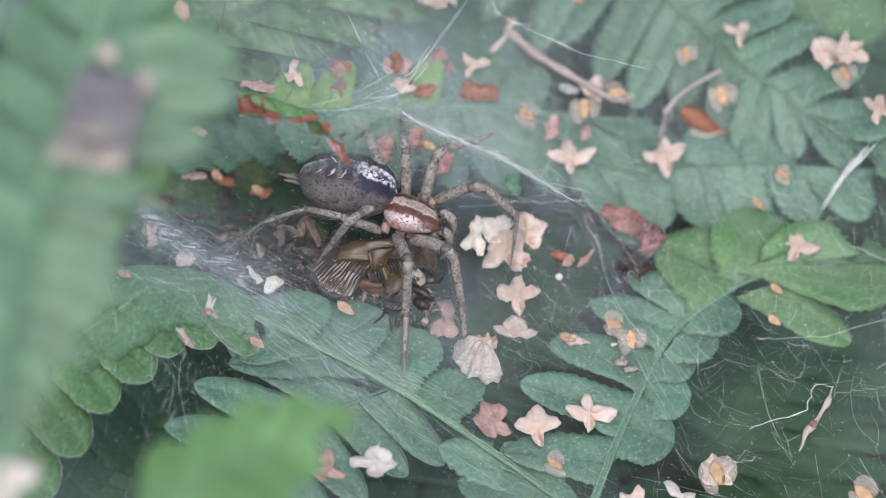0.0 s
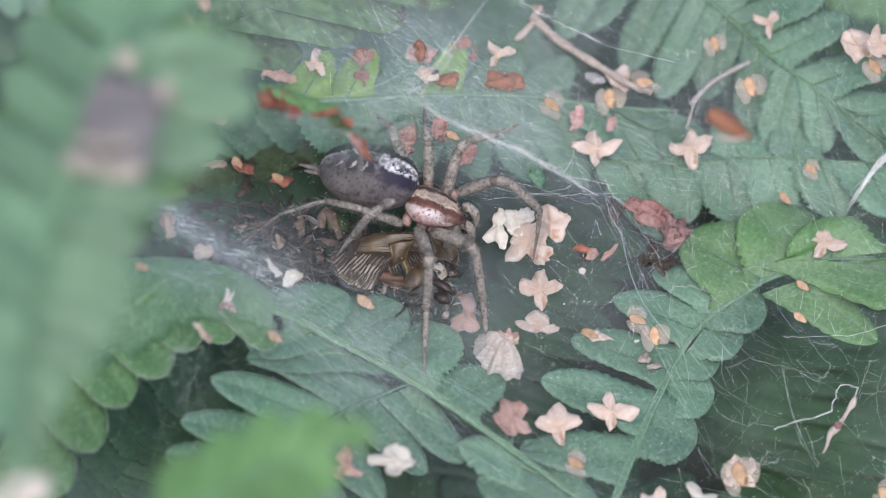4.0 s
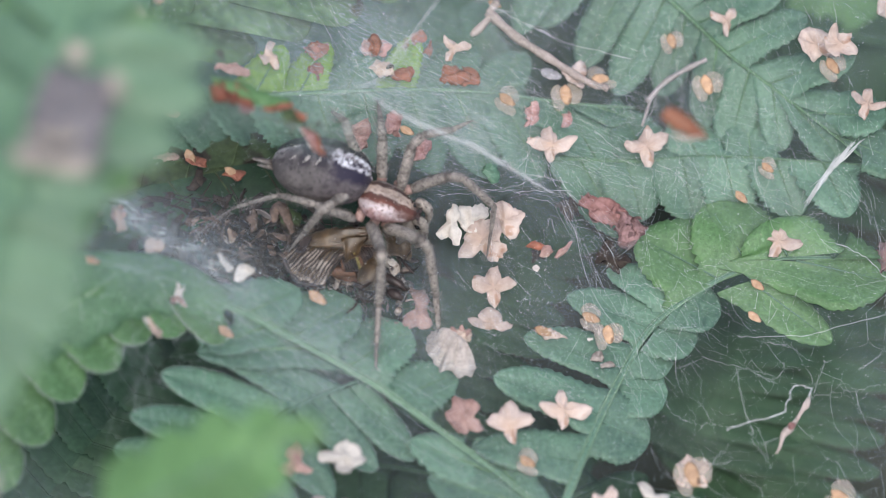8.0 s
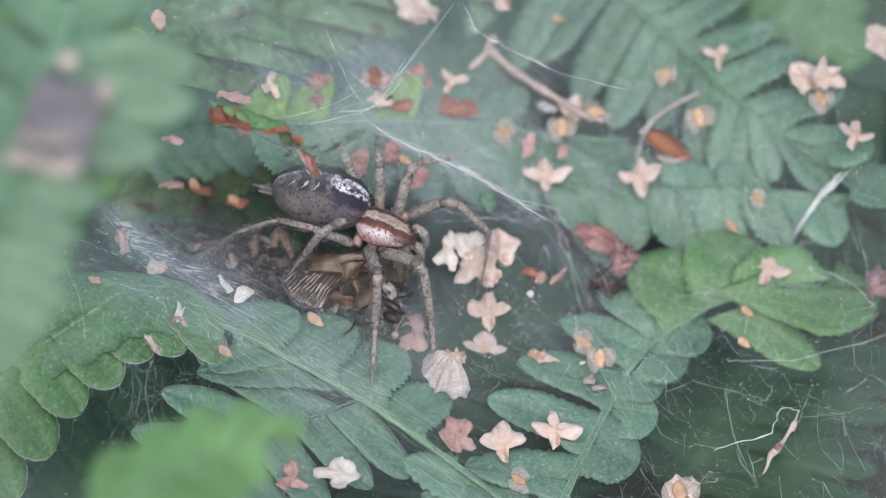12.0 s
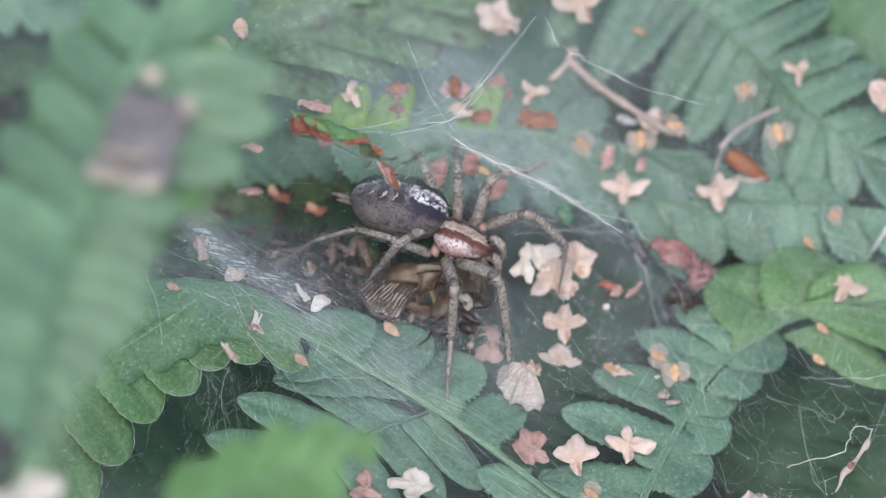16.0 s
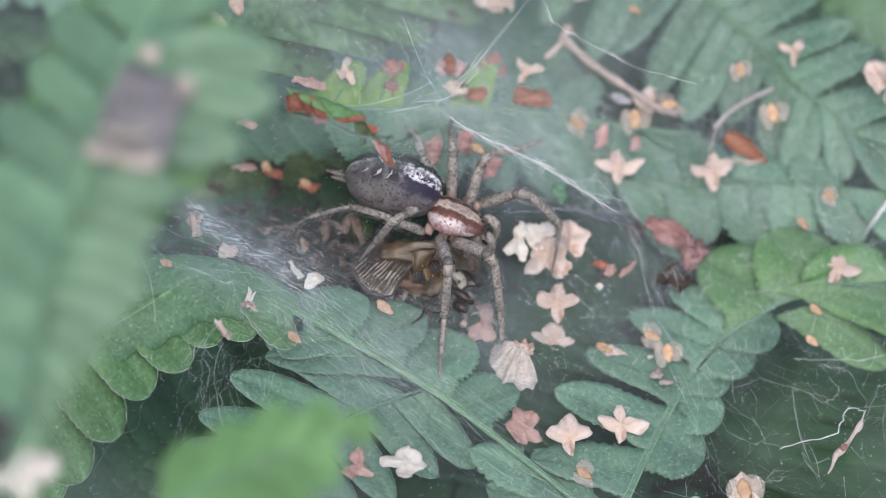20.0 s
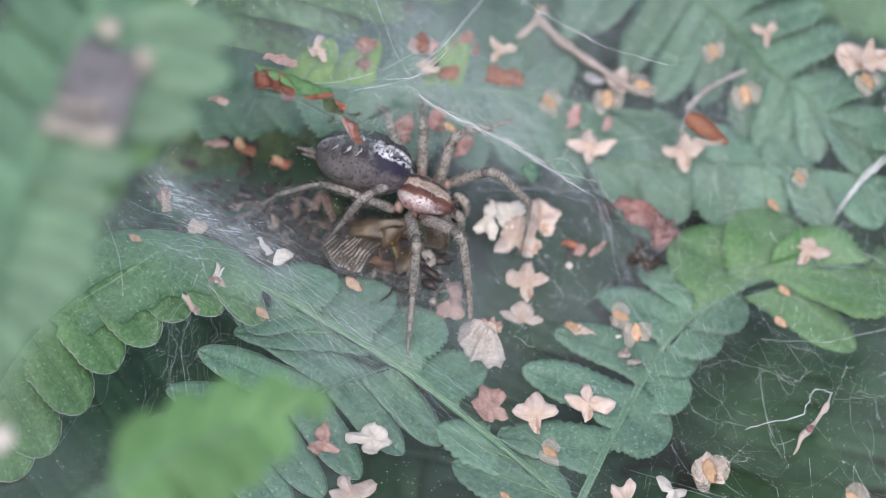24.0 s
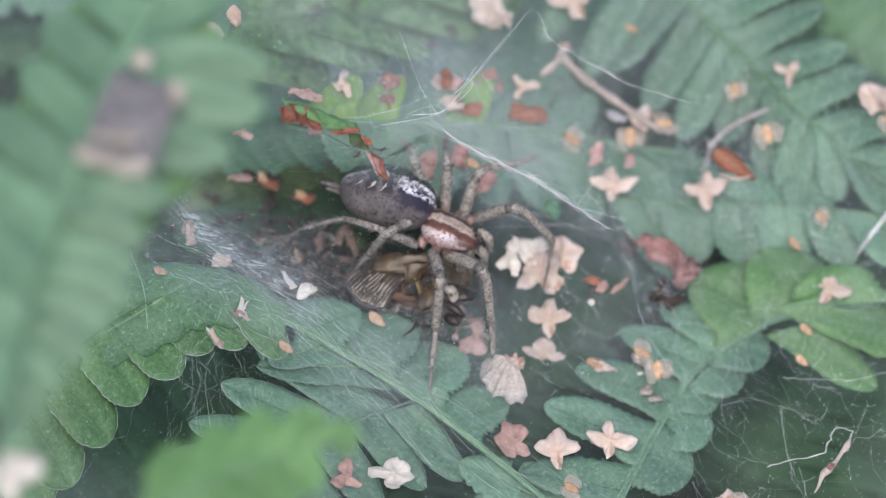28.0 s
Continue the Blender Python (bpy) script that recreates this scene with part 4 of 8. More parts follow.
def seed_meshes():
    bm = bmesh.new()
    bmesh.ops.create_uvsphere(bm, u_segments=14, v_segments=10, radius=1)
    for v in bm.verts:
        v.co = Vector((v.co.x * 0.19 * (1 - 0.3 * v.co.y) * (1 - 0.35 * v.co.y ** 2), v.co.y * 0.32 + 0.12 * v.co.x * v.co.x, v.co.z * 0.08 + 0.02)) * (1 + 0.22 * noise.noise(v.co * 1.6))
    nut = mesh_of(bm, "nutlet", NUT)
    bm = bmesh.new()
    for sg in (-1, 1):
        n = 20
        rows = []
        for off in (0.0, -0.02):
            c = bm.verts.new((sg * 0.2, 0, off))
            th = [2 * math.pi * k / n for k in range(n)]
            rim = [bm.verts.new((sg * (0.25 + (0.25 + 0.035 * math.sin(3 * a + sg)) * math.cos(a)), (0.4 + 0.05 * math.sin(2 * a + 2 * sg)) * math.sin(a) + 0.05 * sg, off + 0.04 * math.sin(2 * a + sg))) for a in th]
            for k in range(n):
                f = (c, rim[k], rim[(k + 1) % n])
                bm.faces.new(f if (off == 0) == (sg > 0) else f[::-1])
            rows.append(rim)
        for k in range(n):
            bm.faces.new((rows[0][k], rows[1][k], rows[1][(k + 1) % n], rows[0][(k + 1) % n]))
    return nut, mesh_of(bm, "seed_wing", WING)


NUT_MESH, WING_MESH = seed_meshes()


def birch_seed(x, y, z, turn, size, wings=True):
    e = thing("birch_seed", "orange birch nutlet with papery wings" if wings else "bare orange birch nutlet", "seed", (x, y, z), "birch seeds")
    e.rotation_euler = (radians(18), 0, radians(turn))
    e.scale = (size,) * 3
    for nm, me in (("nutlet", NUT_MESH),) + ((("papery_wing", WING_MESH),) if wings else ()):
        ob = new(nm, me)
        ob.parent = e
    return e


birch_seed(14.0, -4.1, -4.8, 80, 2.4)
birch_seed(15.4, -5.5, -5.1, 10, 2.4)
birch_seed(9.0, -17.5, -4.9, 70, 2.2)
birch_seed(22.0, -17.6, -6.2, 20, 3.2)
birch_seed(33.8, -18.7, -7.5, 60, 3.0)
birch_seed(5.7, -22.1, -4.5, 70, 1.6, False)
birch_seed(7.0, 13.5, 0.2, 60, 2.4)
birch_seed(11.8, 14.5, -0.4, 10, 2.6)
birch_seed(23.3, 15.5, 0.1, 20, 2.6)
birch_seed(33.3, 15.6, 3.0, 40, 2.4)
birch_seed(28.2, 8.7, -1.7, 60, 1.8)
birch_seed(26.1, 6.5, -2.8, 50, 2.0, False)
birch_seed(-1.1, 9.2, 1.7, 70, 2.0, False)
birch_seed(20.4, 19.1, 1.1, 20, 2.0)
birch_seed(27.4, -0.7, -4.7, 60, 2.0, False)
birch_seed(27.2, -3.0, -5.9, 60, 2.0, False)
birch_seed(14.6, 16.0, 0.0, 110, 2.4)
birch_seed(5.8, 20.9, 3.2, 80, 1.8, False)
birch_seed(11.3, 23.5, 2.9, 80, 1.7, False)
birch_seed(-7.8, -5.7, -0.2, 60, 2.6, False)
birch_seed(-14.8, -9.8, 1.0, 60, 2.2, False)
birch_seed(10.2, -5.6, -4.6, 80, 2.4, False)
birch_seed(-25.1, -7.1, 6.7, 80, 1.8, False)
birch_seed(-18.6, 8.5, -1.8, 30, 2.2, False)
birch_seed(-15.2, 7.2, -1.8, 70, 2.0, False)
birch_seed(-30.6, 8.9, 25.3, 80, 2.2, False)
birch_seed(-7.2, 22.8, 9.7, 80, 2.2, False)


# ---- spider ----
def patterned(name, along_stops, across_stops, base_noise, dark, fleck, fleck_at=0.6, crust=None, saddle=None, warp=0.24, dark_at=0.41):
    """Body markings that follow the body's own length and breadth, broken up by hairs."""
    m, n, l, p = material(name)
    out = []
    nz = noise_node(n, l, 1500 if warp < 0.3 else 900, 5.0, 0.7)
    for key, stops in (("across", across_stops), ("along", along_stops)):
        at = n.new("ShaderNodeAttribute")
        at.attribute_name = key
        a = n.new("ShaderNodeMath")
        a.operation = "MULTIPLY_ADD"
        a.inputs[1].default_value, a.inputs[2].default_value = warp, -warp / 2
        l.new(nz.outputs["Fac"], a.inputs[0])
        b = n.new("ShaderNodeMath")
        b.operation = "ADD"
        l.new(at.outputs["Fac"], b.inputs[0])
        l.new(a.outputs[0], b.inputs[1])
        out.append(ramp(n, l, b.outputs[0], stops).outputs["Color"])
    col = mixed(n, l, 1.0, out[0], out[1], "MULTIPLY")
    blot = noise_node(n, l, 800, 4.0, 0.7)
    col = mixed(n, l, 1.0, col, ramp(n, l, blot.outputs["Fac"], [(0.34, (0.6, 0.58, 0.59)), (0.64, (1.15, 1.12, 1.1))]).outputs["Color"], "MULTIPLY")
    hair = noise_node(n, l, base_noise, 5.0, 0.75)
    f = ramp(n, l, hair.outputs["Fac"], [(fleck_at, (0, 0, 0)), (fleck_at + 0.07, (1, 1, 1))]).outputs["Color"]
    col = mixed(n, l, f, col, fleck)
    g = ramp(n, l, hair.outputs["Fac"], [(dark_at, (1, 1, 1)), (dark_at + 0.05, (0, 0, 0))]).outputs["Color"]
    col = mixed(n, l, g, col, dark)
    if saddle:
        for tone, bands in saddle:
            f = None
            for key, stops in bands:
                at = n.new("ShaderNodeAttribute")
                at.attribute_name = key
                a = n.new("ShaderNodeMath")
                a.operation = "MULTIPLY_ADD"
                a.inputs[1].default_value = 0.2
                l.new(nz.outputs["Fac"], a.inputs[0])
                l.new(at.outputs["Fac"], a.inputs[2])
                g = ramp(n, l, a.outputs[0], [(p2 + 0.1, (q2, q2, q2)) for p2, q2 in stops]).outputs["Color"]
                f = g if f is None else mixed(n, l, 1.0, f, g, "MULTIPLY")
            col = mixed(n, l, f, col, tone)
    if crust:
        lo, hi, tone, front = crust
        sc = noise_node(n, l, 2300, 5.0, 0.75)
        f = ramp(n, l, sc.outputs["Fac"], [(0.495, (0, 0, 0)), (0.55, (1, 1, 1))]).outputs["Color"]
        for key, stops in (("across", [(lo, (0, 0, 0)), (lo + 0.05, (1, 1, 1)), (hi - 0.05, (1, 1, 1)), (hi, (0, 0, 0))]), ("along", [(front, (1, 1, 1)), (front + 0.2, (0.04, 0.04, 0.04))])):
            at = n.new("ShaderNodeAttribute")
            at.attribute_name = key
            f = mixed(n, l, 1.0, f, ramp(n, l, at.outputs["Fac"], stops).outputs["Color"], "MULTIPLY")
        col = mixed(n, l, f, col, tone)
    l.new(col, p.inputs["Base Color"])
    p.inputs["Roughness"].default_value = 0.55
    p.inputs["Specular IOR Level"].default_value = 0.22
    b = n.new("ShaderNodeBump")
    b.inputs["Strength"].default_value, b.inputs["Distance"].default_value = 0.5, 0.0001
    l.new(hair.outputs["Fac"], b.inputs["Height"])
    l.new(b.outputs["Normal"], p.inputs["Normal"])
    return m


GREY = (0.2, 0.17, 0.155)
CARAPACE = patterned("carapace", [(0.0, (0.1, 0.1, 0.13)), (0.1, (0.25, 0.24, 0.25)), (0.18, (0.8, 0.78, 0.76)), (0.28, (1, 1, 1)), (1.0, (0.95, 0.95, 0.95))],
                     [(0.0, GREY), (0.08, (0.4, 0.34, 0.3)), (0.15, (0.05, 0.03, 0.025)), (0.25, (0.06, 0.034, 0.027)), (0.29, (0.36, 0.29, 0.24)), (0.42, (0.3, 0.235, 0.19)), (0.53, (0.42, 0.35, 0.3)), (0.57, (0.06, 0.028, 0.022)), (0.74, (0.12, 0.042, 0.03)), (0.79, (0.42, 0.35, 0.34)), (0.89, (0.48, 0.42, 0.42)), (0.96, (0.32, 0.2, 0.19)), (1.0, (0.17, 0.09, 0.085))],
                     4600, (0.07, 0.035, 0.028), (0.52, 0.46, 0.43), 0.62, None,
                     (((0.085, 0.034, 0.026), (("across", [(0.54, 0.0), (0.58, 1.0), (0.88, 1.0), (0.93, 0.0)]), ("along", [(0.06, 0.0), (0.13, 0.9), (0.26, 0.85), (0.44, 0.0)]))),), 0.36, 0.4)
ABDOMEN = patterned("abdomen", [(0.0, (0.95, 0.92, 1.0)), (0.4, (0.9, 0.87, 0.95)), (0.6, (1, 1, 1))],
                    [(0.0, (0.1, 0.085, 0.08)), (0.14, (0.07, 0.06, 0.06)), (0.19, (0.012, 0.011, 0.015)), (0.36, (0.01, 0.01, 0.014)), (0.39, (0.34, 0.32, 0.31)), (0.43, (0.3, 0.28, 0.27)), (0.47, (0.2, 0.185, 0.18)), (0.53, (0.15, 0.137, 0.13)), (0.7, (0.1, 0.09, 0.087)), (0.82, (0.09, 0.081, 0.078)), (1.0, (0.105, 0.094, 0.089))],
                    3000, (0.03, 0.026, 0.027), (0.26, 0.24, 0.23), 0.66, (0.36, 0.66, (0.62, 0.6, 0.62), 0.3),
                    (((0.02, 0.016, 0.03), (("across", [(0.5, 0.0), (0.54, 1.0), (0.8, 1.0), (0.86, 0.0)]), ("along", [(0.05, 0.7), (0.1, 1.0), (0.38, 1.0), (0.45, 0.0)]))),
                     ((0.025, 0.021, 0.026), (("across", [(0.36, 0.0), (0.4, 1.0), (0.7, 1.0), (0.77, 0.0)]), ("along", [(0.44, 0.0), (0.48, 0.95), (0.57, 0.95), (0.6, 0.0), (0.63, 0.0), (0.66, 0.9), (0.74, 0.9), (0.77, 0.0), (0.8, 0.0), (0.83, 0.7), (0.9, 0.0)])))))
LEG = matte("spider_leg", (0.105, 0.092, 0.081), (0.4, 0.352, 0.308), 1500, 0.72, 1.0, 0.08, 4200, 0.12, (3300, 0.57, (0.1, 0.083, 0.073)))
LEG_DARK = matte("leg_ring", (0.04, 0.033, 0.03), (0.22, 0.19, 0.165), 2500, 0.6, 0.5, 0.08, 6000)
COXA = matte("coxa", (0.19, 0.115, 0.098), (0.36, 0.24, 0.21), 1500, 0.45, 0.4, 0.05, 6000)
PALP = matte("palp", (0.14, 0.12, 0.1), (0.28, 0.245, 0.215), 1800, 0.5, 0.4, 0.05, 6000, 0.25)
EYE, en, el, ep = material("eye_black")
ep.inputs["Base Color"].default_value, ep.inputs["Roughness"].default_value = (0.008, 0.007, 0.008, 1), 0.08
BRISTLE = matte("leg_bristle", (0.06, 0.05, 0.045), (0.36, 0.33, 0.3), 1800, 0.6, 0, 0)
HAIR = matte("body_hair", (0.3, 0.26, 0.22), (0.55, 0.5, 0.45), 1500, 0.6, 0, 0)


def body(name, front, back, half_w, half_h, mat, parent, profile, label, roll=0.0, nu=26, nv=30):
    """A rounded body from front to back whose breadth follows profile(u); carries its own length and breadth as attributes."""
    front, back = Vector(front), Vector(back)
    d = (back - front)
    length = d.length
    d.normalize()
    side = d.cross(Vector((0, 0, 1))).normalized()
    up = side.cross(d)
    q = Matrix.Rotation(radians(roll), 3, d)
    side, up = q @ side, q @ up
    bm = bmesh.new()
    la, lc = bm.verts.layers.float.new("along"), bm.verts.layers.float.new("across")
    rings = []
    for i in range(nu + 1):
        u = i / nu
        w = profile(u)
        c = front + d * (u * length)
        ring = []
        for k in range(nv):
            a = 2 * math.pi * k / nv
            v = bm.verts.new(c + side * (math.cos(a) * half_w * w) + up * (math.sin(a) * half_h * w))
            v[la] = u
            v[lc] = 0.5 - 0.5 * math.cos(a) * (0.55 + 0.45 * w) if math.sin(a) > 0 else (0.0 if math.cos(a) > 0 else 1.0)
            ring.append(v)
        rings.append(ring)
    for a, b in zip(rings, rings[1:]):
        for k in range(nv):
            bm.faces.new((a[k], b[k], b[(k + 1) % nv], a[(k + 1) % nv]))
    bm.faces.new(rings[0])
    bm.faces.new(rings[-1][::-1])
    bmesh.ops.recalc_face_normals(bm, faces=bm.faces)
    return part(name, bm, mat, parent, label)


def hairs(parent, centre, half, count, seed, length=0.35, mat=HAIR):
    """Short bristles standing on an egg-shaped body."""
    rnd = random.Random(seed)
    bm = bmesh.new()
    c = Vector(centre)
    for _ in range(count):
        v = Vector((rnd.gauss(0, 1), rnd.gauss(0, 1), abs(rnd.gauss(0, 1)))).normalized()
        p = c + Vector((v.x * half[0], v.y * half[1], v.z * half[2]))
        t = p + (v + Vector((-0.7, 0.35, 0)) * 0.9).normalized() * length * rnd.uniform(0.6, 1.3)
        tube(bm, [p, p.lerp(t, 0.5) + v * 0.03, t], [0.009, 0.007, 0.003], 3, False)
    return part("bristle_coat", bm, mat, parent, "fine pale bristles")


def leg(parent, label, joints, thick=1.0):
    """A leg from its joints: thick upper piece, knee, slimmer lower pieces with dark rings, tapering foot."""
    names = ("femur", "patella", "tibia", "metatarsus", "tarsus")
    rad = ((0.5, 0.44), (0.42, 0.4), (0.38, 0.3), (0.26, 0.17), (0.15, 0.06))
    pts = [Vector(j) for j in joints]
    first = None
    for k in range(len(pts) - 1):
        a, b = pts[k], pts[k + 1]
        r0, r1 = rad[min(k, 4)]
        if k == len(pts) - 2:
            r1 = 0.07
        bm = bmesh.new()
        n = 9
        bend = Vector((0, 0, 1)) * (b - a).length * (0.05 if k == 0 else 0.015)
        line = [a.lerp(b, i / n) + bend * math.sin(math.pi * i / n) for i in range(n + 1)]
        rr = [thick * (r0 + (r1 - r0) * i / n) * (1 - 0.25 * max(0, abs(2 * i / n - 1) - 0.7) / 0.3) for i in range(n + 1)]
        tube(bm, line, rr, 10)
        ob = part(names[min(k, 4)], bm, LEG if k < 4 else LEG_DARK, parent if first is None else first, label if first is None else "")
        if first is None:
            first = ob
        if k in (0, 2, 3):
            bm = bmesh.new()
            e = line[-2:]
            tube(bm, [line[-2], line[-1], line[-1] + (line[-1] - line[-2]) * 0.25], [rr[-2] * 1.05, rr[-1] * 1.12, rr[-1] * 0.9], 10)
            part("dark_ring", bm, LEG_DARK, first)
    # bristles
    rnd = random.Random(int(abs(pts[1].x) * 100))
    bm = bmesh.new()
    for k in range(len(pts) - 1):
        a, b = pts[k], pts[k + 1]
        d = (b - a).normalized()
        for _ in range(int((b - a).length * 26)):
            u = rnd.random()
            v = Vector((rnd.gauss(0, 1), rnd.gauss(0, 1), rnd.gauss(0, 1)))
            v = (v - d * v.dot(d)).normalized()
            r = thick * rad[min(k, 4)][0] * 0.85
            p = a.lerp(b, u) + v * r
            tube(bm, [p, p + (v + d * 0.9) * 0.2, p + (v * 0.9 + d * 1.6) * 0.3 * rnd.uniform(0.7, 1.5)], [0.011, 0.008, 0.003], 3, False)
    part("bristle_coat", bm, BRISTLE, first, "fine grey bristles")
    return first


def girth(u):
    """The abdomen's breadth: full and round in front, drawn out towards the spinnerets."""
    return max(0.0, 1 - abs(2 * u ** 0.95 - 1) ** 2.3) ** 0.5 * (1.02 - 0.06 * u)


def spider():
    sp = thing("spider", "grey-brown striped funnel spider feeding on prey in its web", "spider", (-3.6, 4.6, 0.0))
    head, neck = (0.1, 0.9, 2.0), (-4.8, 1.9, 3.4)
    body("carapace", head, neck, 1.75, 1.2, CARAPACE, sp, lambda u: (max(0.0, 1 - (2 * u - 1) ** 2)) ** 0.5 * (0.62 + 0.62 * u) if u > 0.02 else 0.42, "brown carapace with pale stripes")
    fr, bk = (-3.75, 3.05, 3.6), (-11.7, 3.85, 5.0)
    body("abdomen", fr, bk, 2.72, 2.4, ABDOMEN, sp, girth, "grey abdomen with dark bands and pale chevrons", 0)
    mid = Vector(fr).lerp(Vector(bk), 0.48)
    hairs(sp, mid, (3.9, 2.35, 2.2), 420, 3, 0.2)
    hairs(sp, Vector(head).lerp(Vector(neck), 0.55), (2.0, 1.4, 1.2), 150, 4, 0.22)
    # pale hair chevrons along the back
    ax = (Vector(bk) - Vector(fr))
    sd = ax.normalized().cross(Vector((0, 0, 1))).normalized()
    hi = sd.cross(ax.normalized())
    for u0 in (0.55, 0.67, 0.8):
        for lo, up2 in ((98, 116), (84, 66)):
            bm = bmesh.new()
            line = []
            for i in range(9):
                q = i / 8
                u, a = u0 + 0.055 * q - 0.05 * (1 - q) * q, radians(lo + (up2 - lo) * q)
                w = girth(u)
                line.append(Vector(fr) + ax * u + sd * (math.cos(a) * 2.72 * w) + hi * (math.sin(a) * 2.4 * w + 0.02))
            tube(bm, line, [0.02, 0.05, 0.08, 0.1, 0.08, 0.07, 0.05, 0.03, 0.02], 6, True, 0.25)
            for v in bm.verts:
                v.co += Vector(noise.noise_vector(v.co * 3.5)) * 0.16
            part("chevron", bm, HAIR, sp, "pale hair chevron")
    for nm, a, b in (("spinneret", (-11.5, 3.9, 4.4), (-13.3, 4.1, 4.8)), ("spinneret", (-11.4, 3.8, 4.0), (-12.9, 3.9, 4.2))):
        bm = bmesh.new()
        tube(bm, [a, Vector(a).lerp(Vector(b), 0.5), b], [0.3, 0.22, 0.08], 8)
        part(nm, bm, LEG_DARK, sp, "dark spinneret")
    # eyes in two rows
    for k, (e, r) in enumerate((((-0.35, 1.3, 2.7), 0.16), ((-0.15, 1.0, 2.4), 0.14), ((-0.55, 1.55, 2.75), 0.12), ((0.0, 0.4, 1.2), 0.34), ((-0.15, 0.6, 2.0), 0.13))):
        bm = bmesh.new()
        bmesh.ops.create_uvsphere(bm, u_segments=12, v_segments=8, radius=r, matrix=Matrix.Translation(e))
        part("eye", bm, EYE, sp, "glossy black eye")
    # jaws and feelers
    for a, b, r in (((-0.5, 1.1, 1.6), (-1.6, 0.3, -1.2), 0.62), ((0.2, 0.9, 1.4), (-0.5, 0.2, -1.0), 0.55)):
        bm = bmesh.new()
        line = [Vector(a).lerp(Vector(b), i / 6) for i in range(7)]
        tube(bm, line, [r * q for q in (0.7, 0.95, 1.0, 0.95, 0.85, 0.65, 0.3)], 12)
        part("jaw", bm, PALP, sp, "brown-grey jaw")
    for pts in (((-0.1, 2.1, 2.0), (0.4, 1.8, 2.2), (0.8, 1.5, 1.7), (0.8, 1.4, 1.0), (0.6, 1.3, 0.4)),
                ((-0.4, 0.9, 1.4), (0.2, 0.5, 1.7), (0.5, 0.3, 1.0), (0.4, 0.1, -0.2), (-0.2, -0.0, -1.4))):
        bm = bmesh.new()
        line = catmull(pts, 14)
        tube(bm, line, [(0.36, 0.42, 0.42, 0.36, 0.4, 0.42, 0.38, 0.31, 0.34, 0.32, 0.27, 0.29, 0.22, 0.08)[i] for i in range(14)], 9)
        rb = random.Random(len(pts))
        for i in range(190):
            q = line[rb.randrange(1, 13)]
            v = Vector((rb.gauss(0, 1), rb.gauss(0, 1), rb.gauss(0, 1))).normalized()
            tube(bm, [q + v * 0.2, q + v * 0.36 + Vector((0.05, -0.05, -0.06)), q + v * 0.44 + Vector((0.1, -0.1, -0.15))], [0.012, 0.009, 0.004], 3, False)
        part("palp", bm, LEG, sp, "grey bristly feeler")
    # hip joints
    for a, b in (((-3.2, 0.9, 1.8), (-3.7, 0.0, 1.6)), ((-2.2, 0.9, 1.8), (-2.7, 0.0, 1.4)), ((-4.3, 1.7, 2.2), (-4.8, 0.4, 1.8)), ((-4.6, 2.5, 2.6), (-5.1, 2.1, 2.6)),
                 ((-1.2, 3.0, 2.4), (-0.6, 3.2, 2.2)), ((-1.9, 3.2, 2.6), (-1.6, 3.4, 2.6)), ((-3.0, 3.5, 2.8), (-3.0, 3.9, 2.8)), ((-4.0, 3.4, 3.0), (-4.3, 3.9, 3.0))):
        bm = bmesh.new()
        tube(bm, [a, Vector(a).lerp(Vector(b), 0.5), b], [0.36, 0.42, 0.4], 9)
        part("hip", bm, COXA, sp, "reddish hip joint")
    leg(sp, "front leg held straight down to the sheet", [(-3.8, 0.1, 1.6), (-2.8, -4.1, 4.2), (-2.8, -4.7, 3.4), (-3.0, -6.1, -0.6), (-3.1, -9.0, -2.2), (-3.1, -11.2, -3.6)], 1.0)
    leg(sp, "bent leg resting on a husk", [(-2.6, -0.0, 1.4), (0.4, -2.9, 4.0), (0.9, -3.2, 3.2), (1.5, -4.8, -1.0), (1.8, -6.7, -3.2), (2.7, -8.0, -4.0)], 1.05)
    leg(sp, "arched banded leg", [(-0.6, 3.2, 2.2), (2.5, 2.5, 5.2), (3.5, 2.3, 5.2), (6.0, 1.95, 1.8), (5.8, 1.2, -0.6), (5.5, -0.7, -1.4)], 0.95)
    leg(sp, "banded leg reaching behind the silk", [(-1.5, 3.0, 2.6), (-0.6, 5.3, 5.4), (0.2, 6.1, 5.6), (2.5, 7.1, 5.0), (4.2, 8.5, 4.4)], 0.95)
    leg(sp, "leg raised behind the body", [(-3.0, 3.8, 2.8), (-3.0, 5.7, 6.0), (-3.1, 6.5, 6.0), (-3.5, 11.5, 2.5)], 0.95)
    leg(sp, "hind leg behind the abdomen", [(-4.4, 3.9, 3.0), (-5.6, 5.2, 6.6), (-6.0, 6.6, 6.6), (-7.3, 10.1, 3.0)], 0.9)
    leg(sp, "hind leg folded towards the funnel", [(-4.3, 2.9, 3.0), (-6.8, 0.0, 4.8), (-7.6, -0.8, 4.8), (-9.0, -0.6, 1.5), (-10.3, -1.0, -0.8)], 0.88)
    leg(sp, "long hind leg stretched into the funnel", [(-5.1, 0.5, 1.8), (-7.4, -0.4, 4.4), (-8.1, 0.1, 4.4), (-11.1, 1.3, 3.8), (-14.8, 1.4, 1.6), (-17.8, -0.6, 0.4)], 0.8)


spider()


